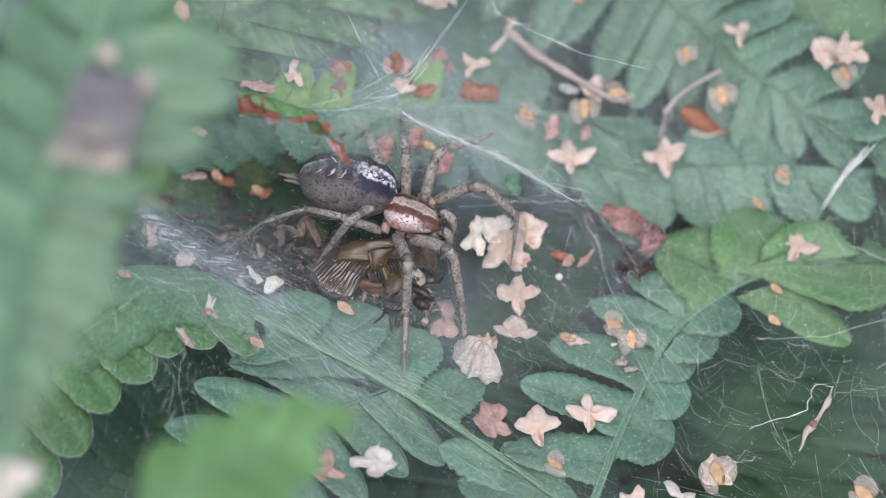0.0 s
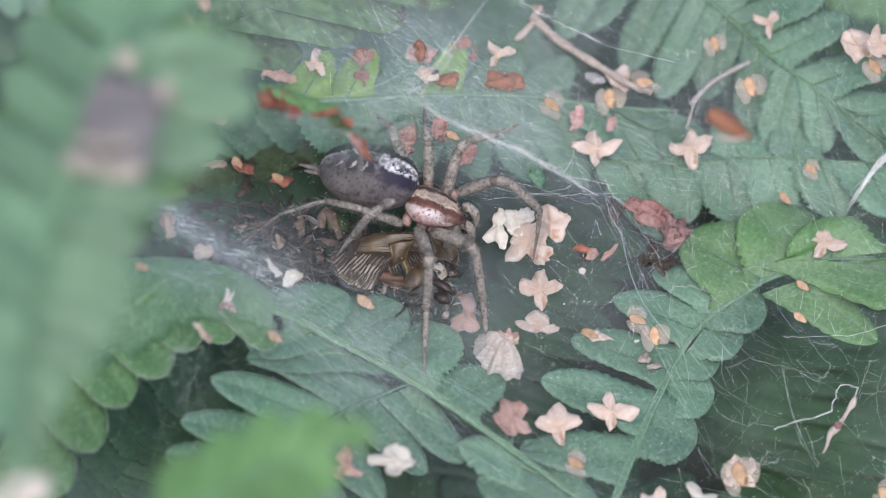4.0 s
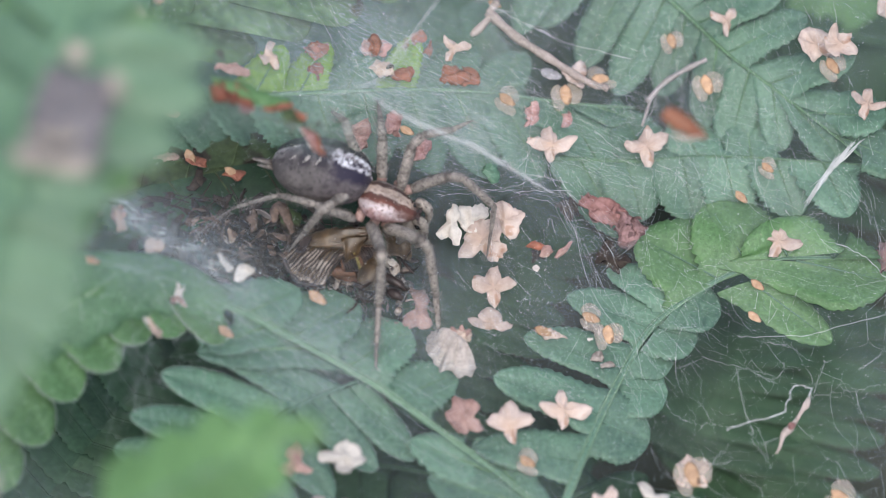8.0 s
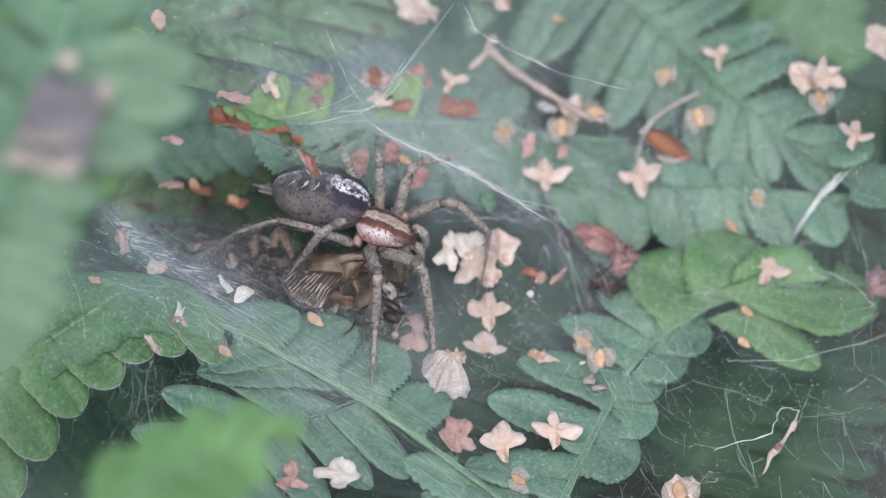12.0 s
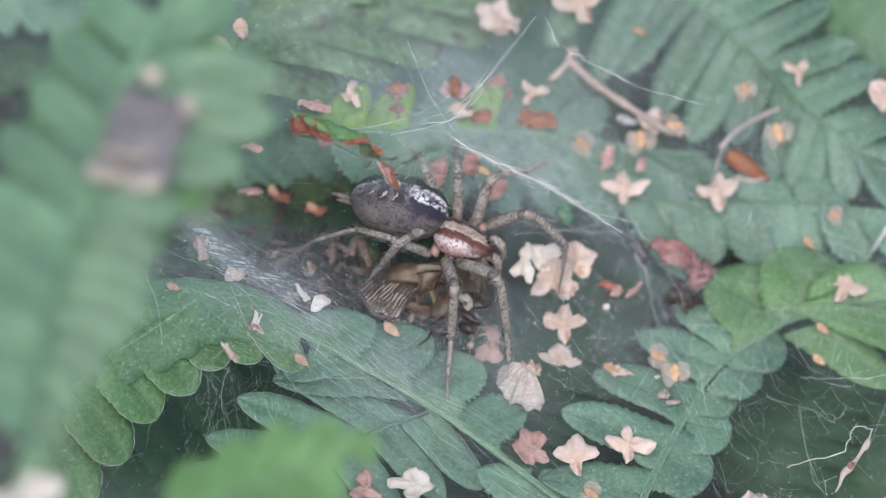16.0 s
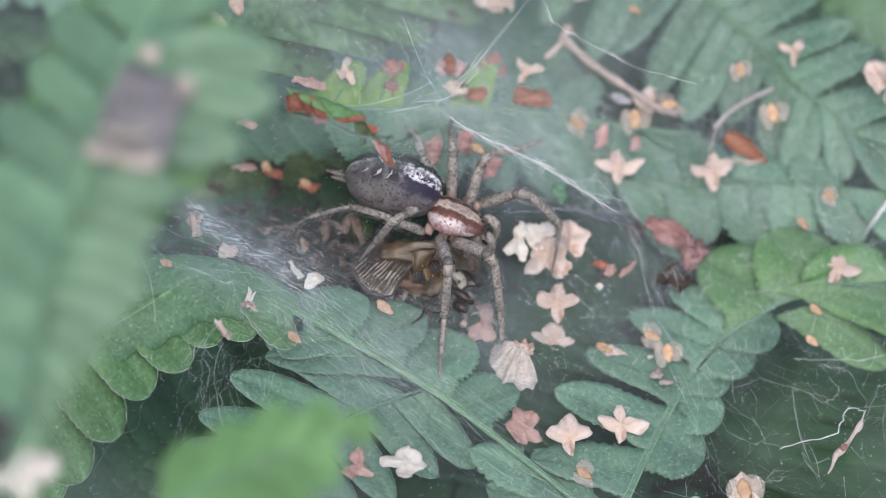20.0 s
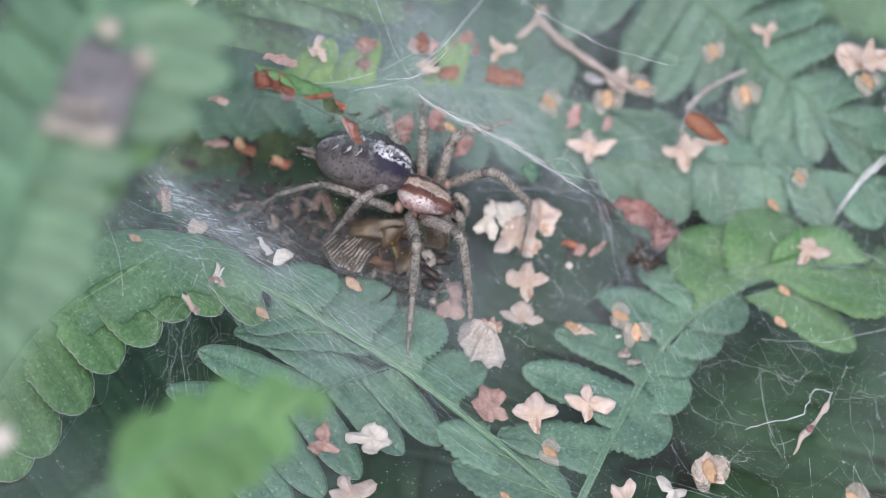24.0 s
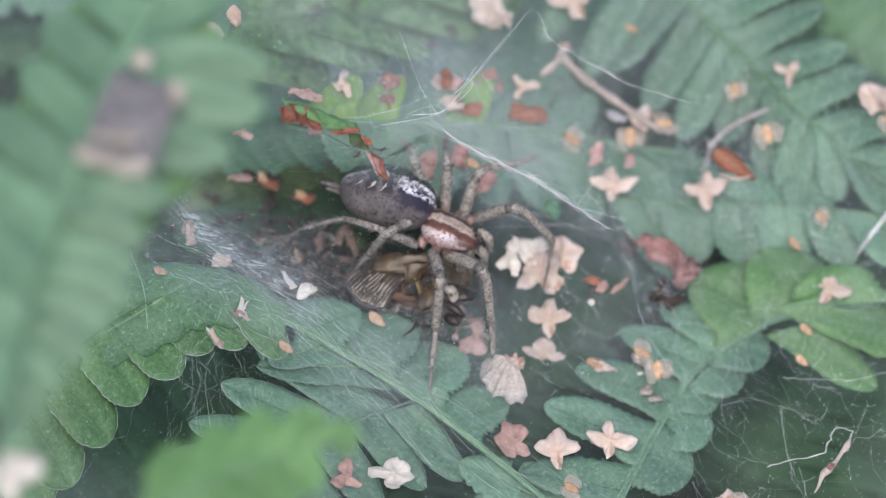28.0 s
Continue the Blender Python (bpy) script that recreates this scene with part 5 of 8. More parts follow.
# ---- prey ----
def wing_stripes():
    m, n, l, p = material("striped_wing")
    at = n.new("ShaderNodeAttribute")
    at.attribute_name = "across"
    nz = noise_node(n, l, 900, 3.0)
    col = ramp(n, l, nz.outputs["Fac"], [(0.35, (0.03, 0.018, 0.008)), (0.65, (0.115, 0.072, 0.032))]).outputs["Color"]
    l.new(col, p.inputs["Base Color"])
    p.inputs["Roughness"].default_value = 0.35
    t = n.new("ShaderNodeBsdfTransparent")
    t.inputs["Color"].default_value = (0.7, 0.5, 0.3, 1)
    mx = n.new("ShaderNodeMixShader")
    mx.inputs["Fac"].default_value = 0.8
    l.new(t.outputs["BSDF"], mx.inputs[1])
    l.new(p.outputs["BSDF"], mx.inputs[2])
    l.new(mx.outputs["Shader"], n["Material Output"].inputs["Surface"])
    return m


WING_BROWN = wing_stripes()
WING_PALE = matte("wing_cell", (0.27, 0.21, 0.165), (0.62, 0.55, 0.48), 700, 0.4, 0.3, 0.1, 5000, 0.2, (520, 0.57, (0.05, 0.032, 0.026)))
CHITIN = matte("black_chitin", (0.012, 0.01, 0.01), (0.05, 0.035, 0.03), 1500, 0.35, 0.3, 0.1, 5000)
YELLOW = matte("yellow_band", (0.3, 0.25, 0.03), (0.55, 0.48, 0.07), 1500, 0.4, 0.3, 0.1, 5000)
DULL_YELLOW = matte("dull_yellow", (0.1, 0.085, 0.03), (0.25, 0.21, 0.08), 1500, 0.45, 0.4, 0.1, 5000)
RUFOUS = matte("rufous_body", (0.07, 0.035, 0.022), (0.17, 0.085, 0.05), 1200, 0.5, 0.4, 0.1, 5000)


def patch(bm, corners, nu, nv, bulge=0.0, thick=0.04):
    """A thin curved membrane between four corners."""
    a, b, c, d = (Vector(q) for q in corners)
    nor = (b - a).cross(d - a).normalized()
    lay = []
    for off in (0.0, -thick):
        g = []
        for i in range(nu + 1):
            u = i / nu
            g.append([bm.verts.new((a.lerp(b, u)).lerp(d.lerp(c, u), j / nv) + nor * (off + bulge * math.sin(math.pi * u) * math.sin(math.pi * j / nv))) for j in range(nv + 1)])
        lay.append(g)
    for gi, g in enumerate(lay):
        for i in range(nu):
            for j in range(nv):
                f = (g[i][j], g[i + 1][j], g[i + 1][j + 1], g[i][j + 1])
                bm.faces.new(f if gi == 0 else f[::-1])
    t, b2 = lay
    for i in range(nu):
        bm.faces.new((t[i][0], b2[i][0], b2[i + 1][0], t[i + 1][0]))
        bm.faces.new((t[i][nv], t[i + 1][nv], b2[i + 1][nv], b2[i][nv]))
    for j in range(nv):
        bm.faces.new((t[0][j], t[0][j + 1], b2[0][j + 1], b2[0][j]))
        bm.faces.new((t[nu][j], b2[nu][j], b2[nu][j + 1], t[nu][j + 1]))
    return bm


def prey():
    pr = thing("winged_insect", "dead brown-winged insect held by the spider", "insect", (-5.6, 0.0, -4.0))
    bm = bmesh.new()
    root, apex = Vector((-2.9, -0.7, 0.2)), Vector((-9.7, -0.3, -0.3))
    tilt = Vector((0.1, -0.45, 0.88))
    blade(bm, root, apex, 2.7, tilt, 0.4, 0.3, 0.05, 0.15, 1, 18, 10, 1.0, 5, 1.4)
    for v in bm.verts:
        v.co += Vector(noise.noise_vector(v.co * 0.9)) * 0.16
    w = part("forewing", bm, WING_BROWN, pr, "brown translucent wing")
    run = (apex - root)
    out = run.normalized().cross(tilt).normalized()
    for k in range(11):
        bm = bmesh.new()
        s = (k - 5) / 5
        reach = 0.97 - 0.3 * abs(s) ** 1.6
        line = [root + run * (0.04 + (reach - 0.04) * q / 8) + out * (s * 1.3 * (1 - 0.35 * (q / 8) ** 2)) + tilt * (0.1 - 0.16 * abs(s) - 0.1 * (q / 8) ** 2) for q in range(9)]
        tube(bm, line, [(0.044 - 0.003 * q) * (2.4 if k in (0, 10) else 1) for q in range(9)], 5)
        part("vein", bm, CHITIN if k % 2 or k in (0, 10) else RUFOUS, w)
    # rear wing: pale cells between dark ribs fanned like a comb
    root_a, root_b = Vector((-9.4, -1.4, 0.7)), Vector((-5.6, -1.3, 0.1))
    tip_a, tip_b = Vector((-10.9, -3.1, 0.8)), Vector((-7.9, -5.1, -0.6))
    rear = None
    wr = random.Random(31)
    away = ((tip_a + tip_b) - (root_a + root_b)).normalized()

    def tip_at(u):
        return tip_a.lerp(tip_b, u) + away * (0.9 * math.sin(math.pi * min(1, max(0, u))) - 0.25)

    for k in range(12):
        u0, u1 = k / 12, (k + 0.45) / 12
        bm = bmesh.new()
        r0, r1 = wr.uniform(0.0, 0.34), wr.uniform(0.06, 0.2)
        u0 += wr.uniform(-0.012, 0.012)
        u1 = u0 + wr.uniform(0.046, 0.07)
        ends = [root_a.lerp(root_b, u0), root_a.lerp(root_b, u1)]
        tips = [tip_at(u0), tip_at(u1)]
        patch(bm, [tips[0].lerp(ends[0], r1), ends[0].lerp(tips[0], r0), ends[1].lerp(tips[1], r0), tips[1].lerp(ends[1], r1)], 8, 2, 0.3)
        for v in bm.verts:
            v.co += Vector(noise.noise_vector(v.co * 1.1)) * 0.16
        ob = part("rear_wing" if rear is None else "wing_cell", bm, WING_PALE, pr if rear is None else rear, "cream and dark striped wing" if rear is None else "")
        rear = rear or ob
        bm = bmesh.new()
        a, b = tip_at(u1 + 0.026), root_a.lerp(root_b, u1 + 0.026)
        tube(bm, [a.lerp(b, i / 6) + Vector((0, 0, 0.28 * math.sin(math.pi * i / 6))) + Vector(noise.noise_vector(a.lerp(b, i / 6) * 1.1)) * 0.16 for i in range(7)], [0.02, 0.045, 0.06, 0.07, 0.07, 0.06, 0.05], 6)
        part("wing_rib", bm, CHITIN, rear)
    bm = bmesh.new()
    low = Vector((0, 0, -0.12))
    patch(bm, [tip_a.lerp(root_a, 0.06) + low, root_a + low, root_b + low, tip_b.lerp(root_b, 0.06) + low], 8, 10, 0.1)
    for v in bm.verts:
        v.co += Vector(noise.noise_vector(v.co * 1.5)) * 0.1
    part("membrane", bm, WING_BROWN, rear, "brown wing membrane")
    bm = bmesh.new()
    tube(bm, [tip_at(q / 10).lerp(root_a.lerp(root_b, q / 10), 0.12) for q in range(11)], [0.1 + 0.14 * math.sin(q * 2.1) ** 2 for q in range(11)], 7)
    part("wing_margin", bm, CHITIN, rear, "dark wing margin")
    # body: dark rings with yellow between
    line = catmull([(-6.0, -2.1, -2.0), (-5.1, -1.5, -1.6), (-4.1, -0.9, -1.6), (-3.0, -0.7, -2.0), (-1.9, -1.5, -3.0), (-1.0, -2.8, -3.6)], 12)
    for k in range(11):
        bm = bmesh.new()
        r = 0.5 + 0.28 * math.sin(math.pi * k / 11)
        a, b = line[k], line[k + 1]
        tube(bm, [a, a.lerp(b, 0.5), b], [r * 0.82, r, r * 0.86], 10)
        part("body_ring", bm, YELLOW if k in (3,) else (CHITIN if k != 0 else RUFOUS), pr, "yellow ring" if k in (3,) else "")
    bm = bmesh.new()
    tube(bm, catmull([(-8.2, -1.7, -2.6), (-6.9, -1.7, -2.2), (-5.5, -2.2, -2.4), (-4.1, -2.4, -3.0)], 8), [0.2, 0.4, 0.5, 0.55, 0.55, 0.5, 0.4, 0.2], 9)
    part("tail", bm, RUFOUS, pr, "reddish-brown tail")
    bm = bmesh.new()
    tube(bm, [(-2.3, -2.7, -3.2), (-1.7, -3.2, -3.2), (-0.9, -3.5, -3.6)], [0.4, 0.6, 0.3], 10)
    part("head", bm, CHITIN, pr, "glossy black head")
    rnd = random.Random(77)
    ca, cb = Vector((-6.9, -1.6, -3.0)), Vector((-0.9, -2.3, -4.0))
    for k in range(64):
        p = ca.lerp(cb, rnd.random()) + Vector((rnd.gauss(0, 1.0), rnd.gauss(-0.2, 0.9), rnd.uniform(-1, 0.8)))
        d = Vector((rnd.gauss(0, 1), rnd.gauss(0, 1), rnd.gauss(0, 0.5))).normalized() * rnd.uniform(0.3, 1.0)
        r = rnd.choice((0.04, 0.08, 0.16, 0.3))
        bm = bmesh.new()
        tube(bm, [p - d, p - d * 0.3 + Vector((0.1, 0.05, 0.15)), p + d * 0.4, p + d], [r * 0.4, r, r * 0.9, r * 0.3], 7, True, rnd.uniform(0.3, 1))
        for v in bm.verts:
            v.co += Vector(noise.noise_vector(v.co * 3)) * 0.12
        part("body_fragment", bm, (CHITIN, RUFOUS, LITTER_SHADED, CHITIN, BRACT, CHITIN, WING_PALE, YELLOW if k % 3 == 0 else RUFOUS)[k % 8], pr, "torn dark body fragment")
    for pts in (((-5.0, -2.9, -3.0), (-4.7, -4.4, -2.0), (-3.7, -3.8, -3.4)), ((-4.8, -4.3, -2.0), (-5.1, -4.5, -3.0), (-5.8, -4.6, -4.0)), ((-1.9, -1.8, -2.0), (-0.9, -1.1, -1.0), (-0.5, 0.2, -2.0)),
                ((-1.6, -2.1, -2.0), (-0.4, -2.5, -1.0), (0.1, -1.3, -2.0)), ((-4.1, -2.9, -3.0), (-5.0, -2.8, -2.4), (-5.5, -2.1, -3.0)), ((-1.4, -0.7, -2.0), (-0.7, -1.6, -1.6), (-0.2, -1.6, -2.2))):
        bm = bmesh.new()
        tube(bm, catmull(pts, 7), [0.09, 0.08, 0.08, 0.07, 0.06, 0.05, 0.03], 6)
        part("leg", bm, CHITIN, pr, "thin black leg")

    bm = bmesh.new()
    patch(bm, [(-9.7, -2.2, 1.0), (-9.1, -0.6, 1.0), (-8.5, -0.8, 1.0), (-8.9, -2.3, 1.0)], 7, 6, 0.15)
    for v in bm.verts:
        v.co += Vector(noise.noise_vector(v.co * 2.2)) * 0.2
    part("wing_corner", bm, CHITIN, pr, "dark scaled wing corner")
    bm = bmesh.new()
    patch(bm, [(-6.1, -0.6, 0.6), (-3.9, -0.1, 0.7), (-4.7, -1.9, 0.3), (-5.7, -2.8, 0.1)], 10, 8, 0.35)
    for v in bm.verts:
        v.co += Vector(noise.noise_vector(v.co * 1.1)) * 0.2
    part("wing_fold", bm, WING_BROWN, pr, "folded brown wing edge")
    # ringed hind body: dark plates edged with yellow, then a blunt olive-brown end
    line = catmull([(-6.0, -2.1, -0.9), (-5.2, -1.9, -0.7), (-4.3, -1.4, -0.7), (-3.3, -0.6, -0.9)], 16)
    for k in range(15):
        bm = bmesh.new()
        dark = k != 6
        r = (0.62 + 0.3 * math.sin(math.pi * k / 15) + 0.03 * math.sin(k * 2.7)) * (1 if dark else 1.03)
        tube(bm, [line[k], line[k].lerp(line[k + 1], 0.5), line[k + 1]], [r * 0.94, r, r * 0.96], 12)
        part("hind_ring", bm, (CHITIN if k % 7 else RUFOUS) if dark else DULL_YELLOW, pr, "dark plate" if dark else "yellow ring")
    bm = bmesh.new()
    tube(bm, catmull([(-3.5, -1.1, -1.2), (-3.6, -2.2, -1.2), (-3.9, -3.2, -1.5), (-4.3, -3.6, -2.0)], 9), [0.6, 0.85, 1.0, 1.05, 1.05, 1.0, 0.9, 0.7, 0.3], 14)
    for v in bm.verts:
        v.co += Vector(noise.noise_vector(v.co * 2.2)) * 0.14
    part("chest", bm, WING_BROWN, pr, "crumpled olive-brown chest")
    bm = bmesh.new()
    tube(bm, catmull([(-8.1, -2.0, -1.6), (-7.1, -2.3, -1.4), (-5.9, -2.4, -1.4), (-4.9, -2.5, -1.6)], 9), [0.15, 0.35, 0.42, 0.4, 0.42, 0.4, 0.36, 0.3, 0.15], 9)
    for v in bm.verts:
        v.co += Vector(noise.noise_vector(v.co * 2.6)) * 0.12
    part("flank", bm, RUFOUS, pr, "reddish flank")
    # far wing, crumpled under the jaws
    bm = bmesh.new()
    patch(bm, [(-2.9, 1.1, -0.9), (-0.3, 1.0, -1.2), (-0.6, -0.9, -2.0), (-2.5, -0.8, -1.6)], 10, 8, 0.5)
    for v in bm.verts:
        v.co += Vector(noise.noise_vector(v.co * 0.9)) * 0.35
    part("far_wing", bm, WING_BROWN, pr, "crumpled brown wing")
    bm = bmesh.new()
    patch(bm, [(-2.6, -1.0, -1.4), (-1.7, -1.3, -1.4), (-1.2, -2.0, -1.6), (-2.0, -2.7, -1.7)], 6, 6, 0.25)
    part("pale_scale", bm, WING_PALE, pr, "pale torn scale")
    for pts, r in (((((-2.7, -2.5, -1.4)), (-2.1, -3.2, -1.2), (-1.3, -3.6, -1.4), (-0.8, -3.9, -1.8)), 0.36),
                   (((-2.3, -4.3, -1.2), (-1.7, -4.7, -1.0), (-1.1, -5.1, -1.2)), 0.4),
                   (((-5.0, -3.8, -1.0), (-4.4, -4.3, -0.7), (-3.7, -3.8, -0.8)), 0.2),
                   (((-1.7, -1.1, -1.0), (-1.4, -1.9, -0.8), (-1.3, -2.6, -1.2)), 0.11),
                   (((-1.2, -1.6, -1.0), (-0.7, -2.3, -0.8), (-0.3, -2.6, -1.2)), 0.13),
                   (((-3.3, -5.3, -1.0), (-4.0, -5.7, -0.6), (-4.7, -5.3, -0.4)), 0.07),
                   (((-4.6, -5.4, -0.5), (-4.9, -6.3, -0.4), (-5.6, -6.9, -0.6)), 0.1),
                   (((-2.5, -5.2, -1.5), (-3.0, -5.0, -1.0), (-3.6, -4.1, -1.2)), 0.07)):
        bm = bmesh.new()
        tube(bm, catmull(pts, 9), [r * q for q in (0.6, 0.9, 1, 1.05, 1, 0.95, 0.8, 0.6, 0.3)], 8)
        if r > 0.15:
            for v in bm.verts:
                v.co += Vector(noise.noise_vector(v.co * 3)) * 0.14
        part("leg" if r < 0.15 else "head_fragment", bm, CHITIN, pr, "thin black leg" if r < 0.15 else "glossy black head fragment")


prey()


# ---- torn leaves, twig, husks ----
def curled(name, label, category, corners, mat, bulge=0.8, group="", nu=10, nv=7, thick=0.09, crumple=0.15, seed=1):
    """A dry flake with a curl and a crumpled, ragged surface."""
    c = sum((Vector(q) for q in corners), Vector()) / 4
    root = thing(name, label, category, c, group)
    a, b, c2, d = (Vector(q) for q in corners)
    base, tip = (a + d) / 2, (b + c2) / 2
    across = ((d - a) + (c2 - b)) / 2
    if across.length > (tip - base).length:
        base, tip = (a + b) / 2, (c2 + d) / 2
        across = ((b - a) + (c2 - d)) / 2
    nor = across.cross(tip - base)
    if nor.z < 0:
        nor = -nor
    bm = bmesh.new()
    blade(bm, base, tip, across.length * 1.15, nor.normalized(), 0.3, min(1.6, bulge * 2.2), thick, 0.35, 1, nu + 4, nv + 1, 0.6, seed, 1.2)
    for v in bm.verts:
        v.co += Vector(noise.noise_vector(v.co * 0.9 + Vector((seed, 0, 0)))) * crumple * 1.6 + Vector(noise.noise_vector(v.co * 2.6 + Vector((0, seed, 0)))) * (0.1 + crumple * 0.4)
    bmesh.ops.recalc_face_normals(bm, faces=bm.faces)
    part("flake", bm, mat, root)
    return root


# roof leaf with rusty rolled rim above the funnel
def rim_leaf():
    """The edge of a leaf over the funnel: a green strip whose rim is folded over and rust-red."""
    root = thing("withered_leaf", "green leaf strip with rust-red folded rim over the funnel", "leaf", (-12.1, 1.2, 16.0))
    for k, (name, corners, bulge, mat, label) in enumerate((
            ("blade", ((-16.2, 3.1, 17.4), (-13.7, 2.8, 16.8), (-12.5, 1.1, 16.5), (-15.7, 2.3, 17.1)), 0.25, FERN_BRIGHT, "bright green leaf strip"),
            ("blade", ((-13.9, 2.7, 16.8), (-10.0, 2.3, 15.6), (-9.9, 1.6, 15.3), (-12.8, 1.1, 16.5)), 0.3, FERN_BRIGHT, "bright green leaf strip"),
            ("folded_rim", ((-16.2, 1.8, 17.6), (-15.5, 2.7, 17.2), (-14.2, 0.9, 16.9), (-15.8, 0.9, 17.3)), 0.45, RUST, "rust-red folded rim"),
            ("folded_rim", ((-15.5, 2.5, 17.5), (-14.4, 2.6, 17.1), (-14.0, 0.9, 16.8), (-14.4, 0.6, 17.2)), 0.35, RUST, "rust-red folded rim"),
            ("folded_rim", ((-14.3, 2.4, 17.3), (-13.3, 2.0, 16.8), (-12.7, 0.6, 16.5), (-14.0, 0.9, 17.0)), 0.5, RUST, "rust-red folded rim"),
            ("folded_rim", ((-14.1, 1.2, 16.8), (-12.7, 0.6, 16.6), (-12.9, 0.4, 16.3), (-13.7, 0.3, 16.5)), 0.2, DULL_RED, "dull pink fold"),
            ("blade", ((-10.7, 1.2, 15.8), (-9.3, 1.5, 15.2), (-8.8, 0.2, 14.9), (-10.3, 0.2, 15.5)), 0.3, MOSS, "olive-brown withered leaf strip"),
            ("folded_rim", ((-9.6, 1.1, 15.9), (-8.7, 0.9, 15.4), (-8.7, 0.5, 15.1), (-9.3, 0.4, 15.6)), 0.2, RUST, "rust-red withered spot"),
            ("folded_rim", ((-12.2, 0.8, 16.4), (-10.0, 2.0, 15.7), (-9.8, 1.7, 15.4), (-11.5, 0.7, 16.1)), 0.15, RUST, "thin rust-red margin"),
            ("hanging_tip", ((-8.8, -0.0, 15.2), (-7.9, 0.1, 14.2), (-7.3, -1.8, 13.9), (-8.0, -2.1, 14.9)), 0.4, RUST, "rust-red hanging tip"),
            ("hanging_tip", ((-9.1, -0.1, 15.1), (-8.2, 0.0, 14.4), (-7.9, -1.4, 14.1), (-8.4, -1.4, 14.8)), 0.3, PINK, "pinkish fold of the hanging tip"))):
        bm = bmesh.new()
        patch(bm, corners, 14, 8, -bulge if mat is not RUST else bulge, 0.06)
        for v in bm.verts:
            v.co += Vector(noise.noise_vector(v.co * 1.1)) * 0.16 + Vector(noise.noise_vector(v.co * 3.2)) * 0.07
        part(name, bm, mat, root, label)
    for pts in (((-16.3, 1.1, 17.0), (-14.5, 1.0, 16.6), (-12.5, 0.7, 16.2)), ((-12.5, 0.7, 16.2), (-11.2, 0.3, 15.8), (-10.2, -0.0, 15.4)), ((-10.2, -0.0, 15.4), (-9.7, -0.2, 15.2), (-9.9, -0.6, 15.0)), ((-9.6, 0.3, 15.4), (-9.7, -0.4, 15.2), (-10.2, -0.5, 15.0)), ((-8.7, 0.3, 15.2), (-8.0, 0.3, 15.1), (-7.4, 0.5, 15.0)), ((-8.0, -0.3, 15.2), (-7.9, 0.3, 15.1), (-7.6, 0.7, 15.0))):
        bm = bmesh.new()
        tube(bm, catmull(pts, 8), [0.02, 0.05, 0.04, 0.07, 0.05, 0.06, 0.04, 0.02], 5)
        part("shred", bm, LITTER_SHADED, root, "dark torn shred")


rim_leaf()


def scorch():
    """Dead grey area on the near frond, with a pale margin."""
    root = thing("scorched_leaf_patch", "grey-brown scorched dead patch on the near frond", "leaf patch", (-23.5, -21.5, 47.6))
    for name, corners, nu, nv, mat, label in (
            ("dead_tissue", ((-25.4, -18.1, 48.0), (-20.6, -19.0, 47.8), (-21.4, -26.3, 47.8), (-26.7, -25.2, 48.0)), 12, 12, SCORCH, ""),
            ("pale_margin", ((-27.2, -25.2, 48.3), (-21.5, -26.3, 48.1), (-21.7, -27.2, 48.1), (-26.6, -26.4, 48.3)), 10, 5, SCORCH_EDGE, "pale tan margin"),
            ("tan_band", ((-26.2, -23.8, 48.6), (-22.2, -24.3, 48.4), (-22.3, -24.8, 48.4), (-26.2, -24.4, 48.6)), 9, 4, SCORCH_EDGE, "tan band"),
            ("pale_margin", ((-23.8, -16.3, 48.2), (-22.6, -16.3, 48.0), (-22.5, -17.8, 48.0), (-23.9, -17.8, 48.2)), 6, 6, SCORCH_EDGE, "pale tan margin"),
            ("pale_margin", ((-21.1, -18.8, 48.2), (-20.1, -18.9, 48.0), (-19.9, -20.4, 48.0), (-20.9, -20.7, 48.2)), 6, 6, SCORCH_EDGE, "pale tan margin")):
        bm = bmesh.new()
        patch(bm, corners, nu, nv, 0.25, 0.2)
        for v in bm.verts:
            v.co += Vector(noise.noise_vector(v.co * 0.6)) * 0.5
        part(name, bm, mat, root, label)


scorch()


def twig():
    root = thing("twig", "dry pale brown twig lying on the fern", "twig", (10.1, 18.0, 1.2))
    bm = bmesh.new()
    line = catmull([(5.2, 20.1, 3.3), (7.7, 18.4, 2.1), (10.6, 17.0, 1.0), (13.3, 15.7, 0.1), (15.2, 15.2, -0.3)], 16)
    tube(bm, line, [0.4 - 0.008 * i + 0.06 * math.sin(i * 2.1) for i in range(16)], 9)
    part("stem", bm, TWIG, root)
    for pts in (((5.5, 19.8, 3.1), (4.6, 18.7, 2.9), (3.9, 18.1, 2.7)), ((5.3, 20.0, 3.2), (5.8, 20.6, 3.5), (6.1, 21.0, 3.5))):
        bm = bmesh.new()
        tube(bm, catmull(pts, 6), [0.3, 0.28, 0.34, 0.36, 0.32, 0.16], 7)
        part("side_shoot", bm, TWIG, root)
    root = thing("twig", "thin grey twig between fern lobes", "twig", (19.7, 15.6, -0.1))
    bm = bmesh.new()
    tube(bm, catmull([(18.4, 14.3, -0.8), (19.7, 15.6, -0.0), (21.5, 16.6, 0.7), (23.2, 17.3, 1.2)], 12), [0.22 + 0.04 * math.sin(i * 1.7) for i in range(12)], 7)
    part("stem", bm, GREY_TWIG, root)
    bm = bmesh.new()
    tube(bm, catmull([(18.8, 14.7, -0.5), (18.4, 13.5, -0.9), (18.0, 12.2, -1.2)], 6), 0.12, 6)
    part("side_shoot", bm, GREY_TWIG, root)


twig()


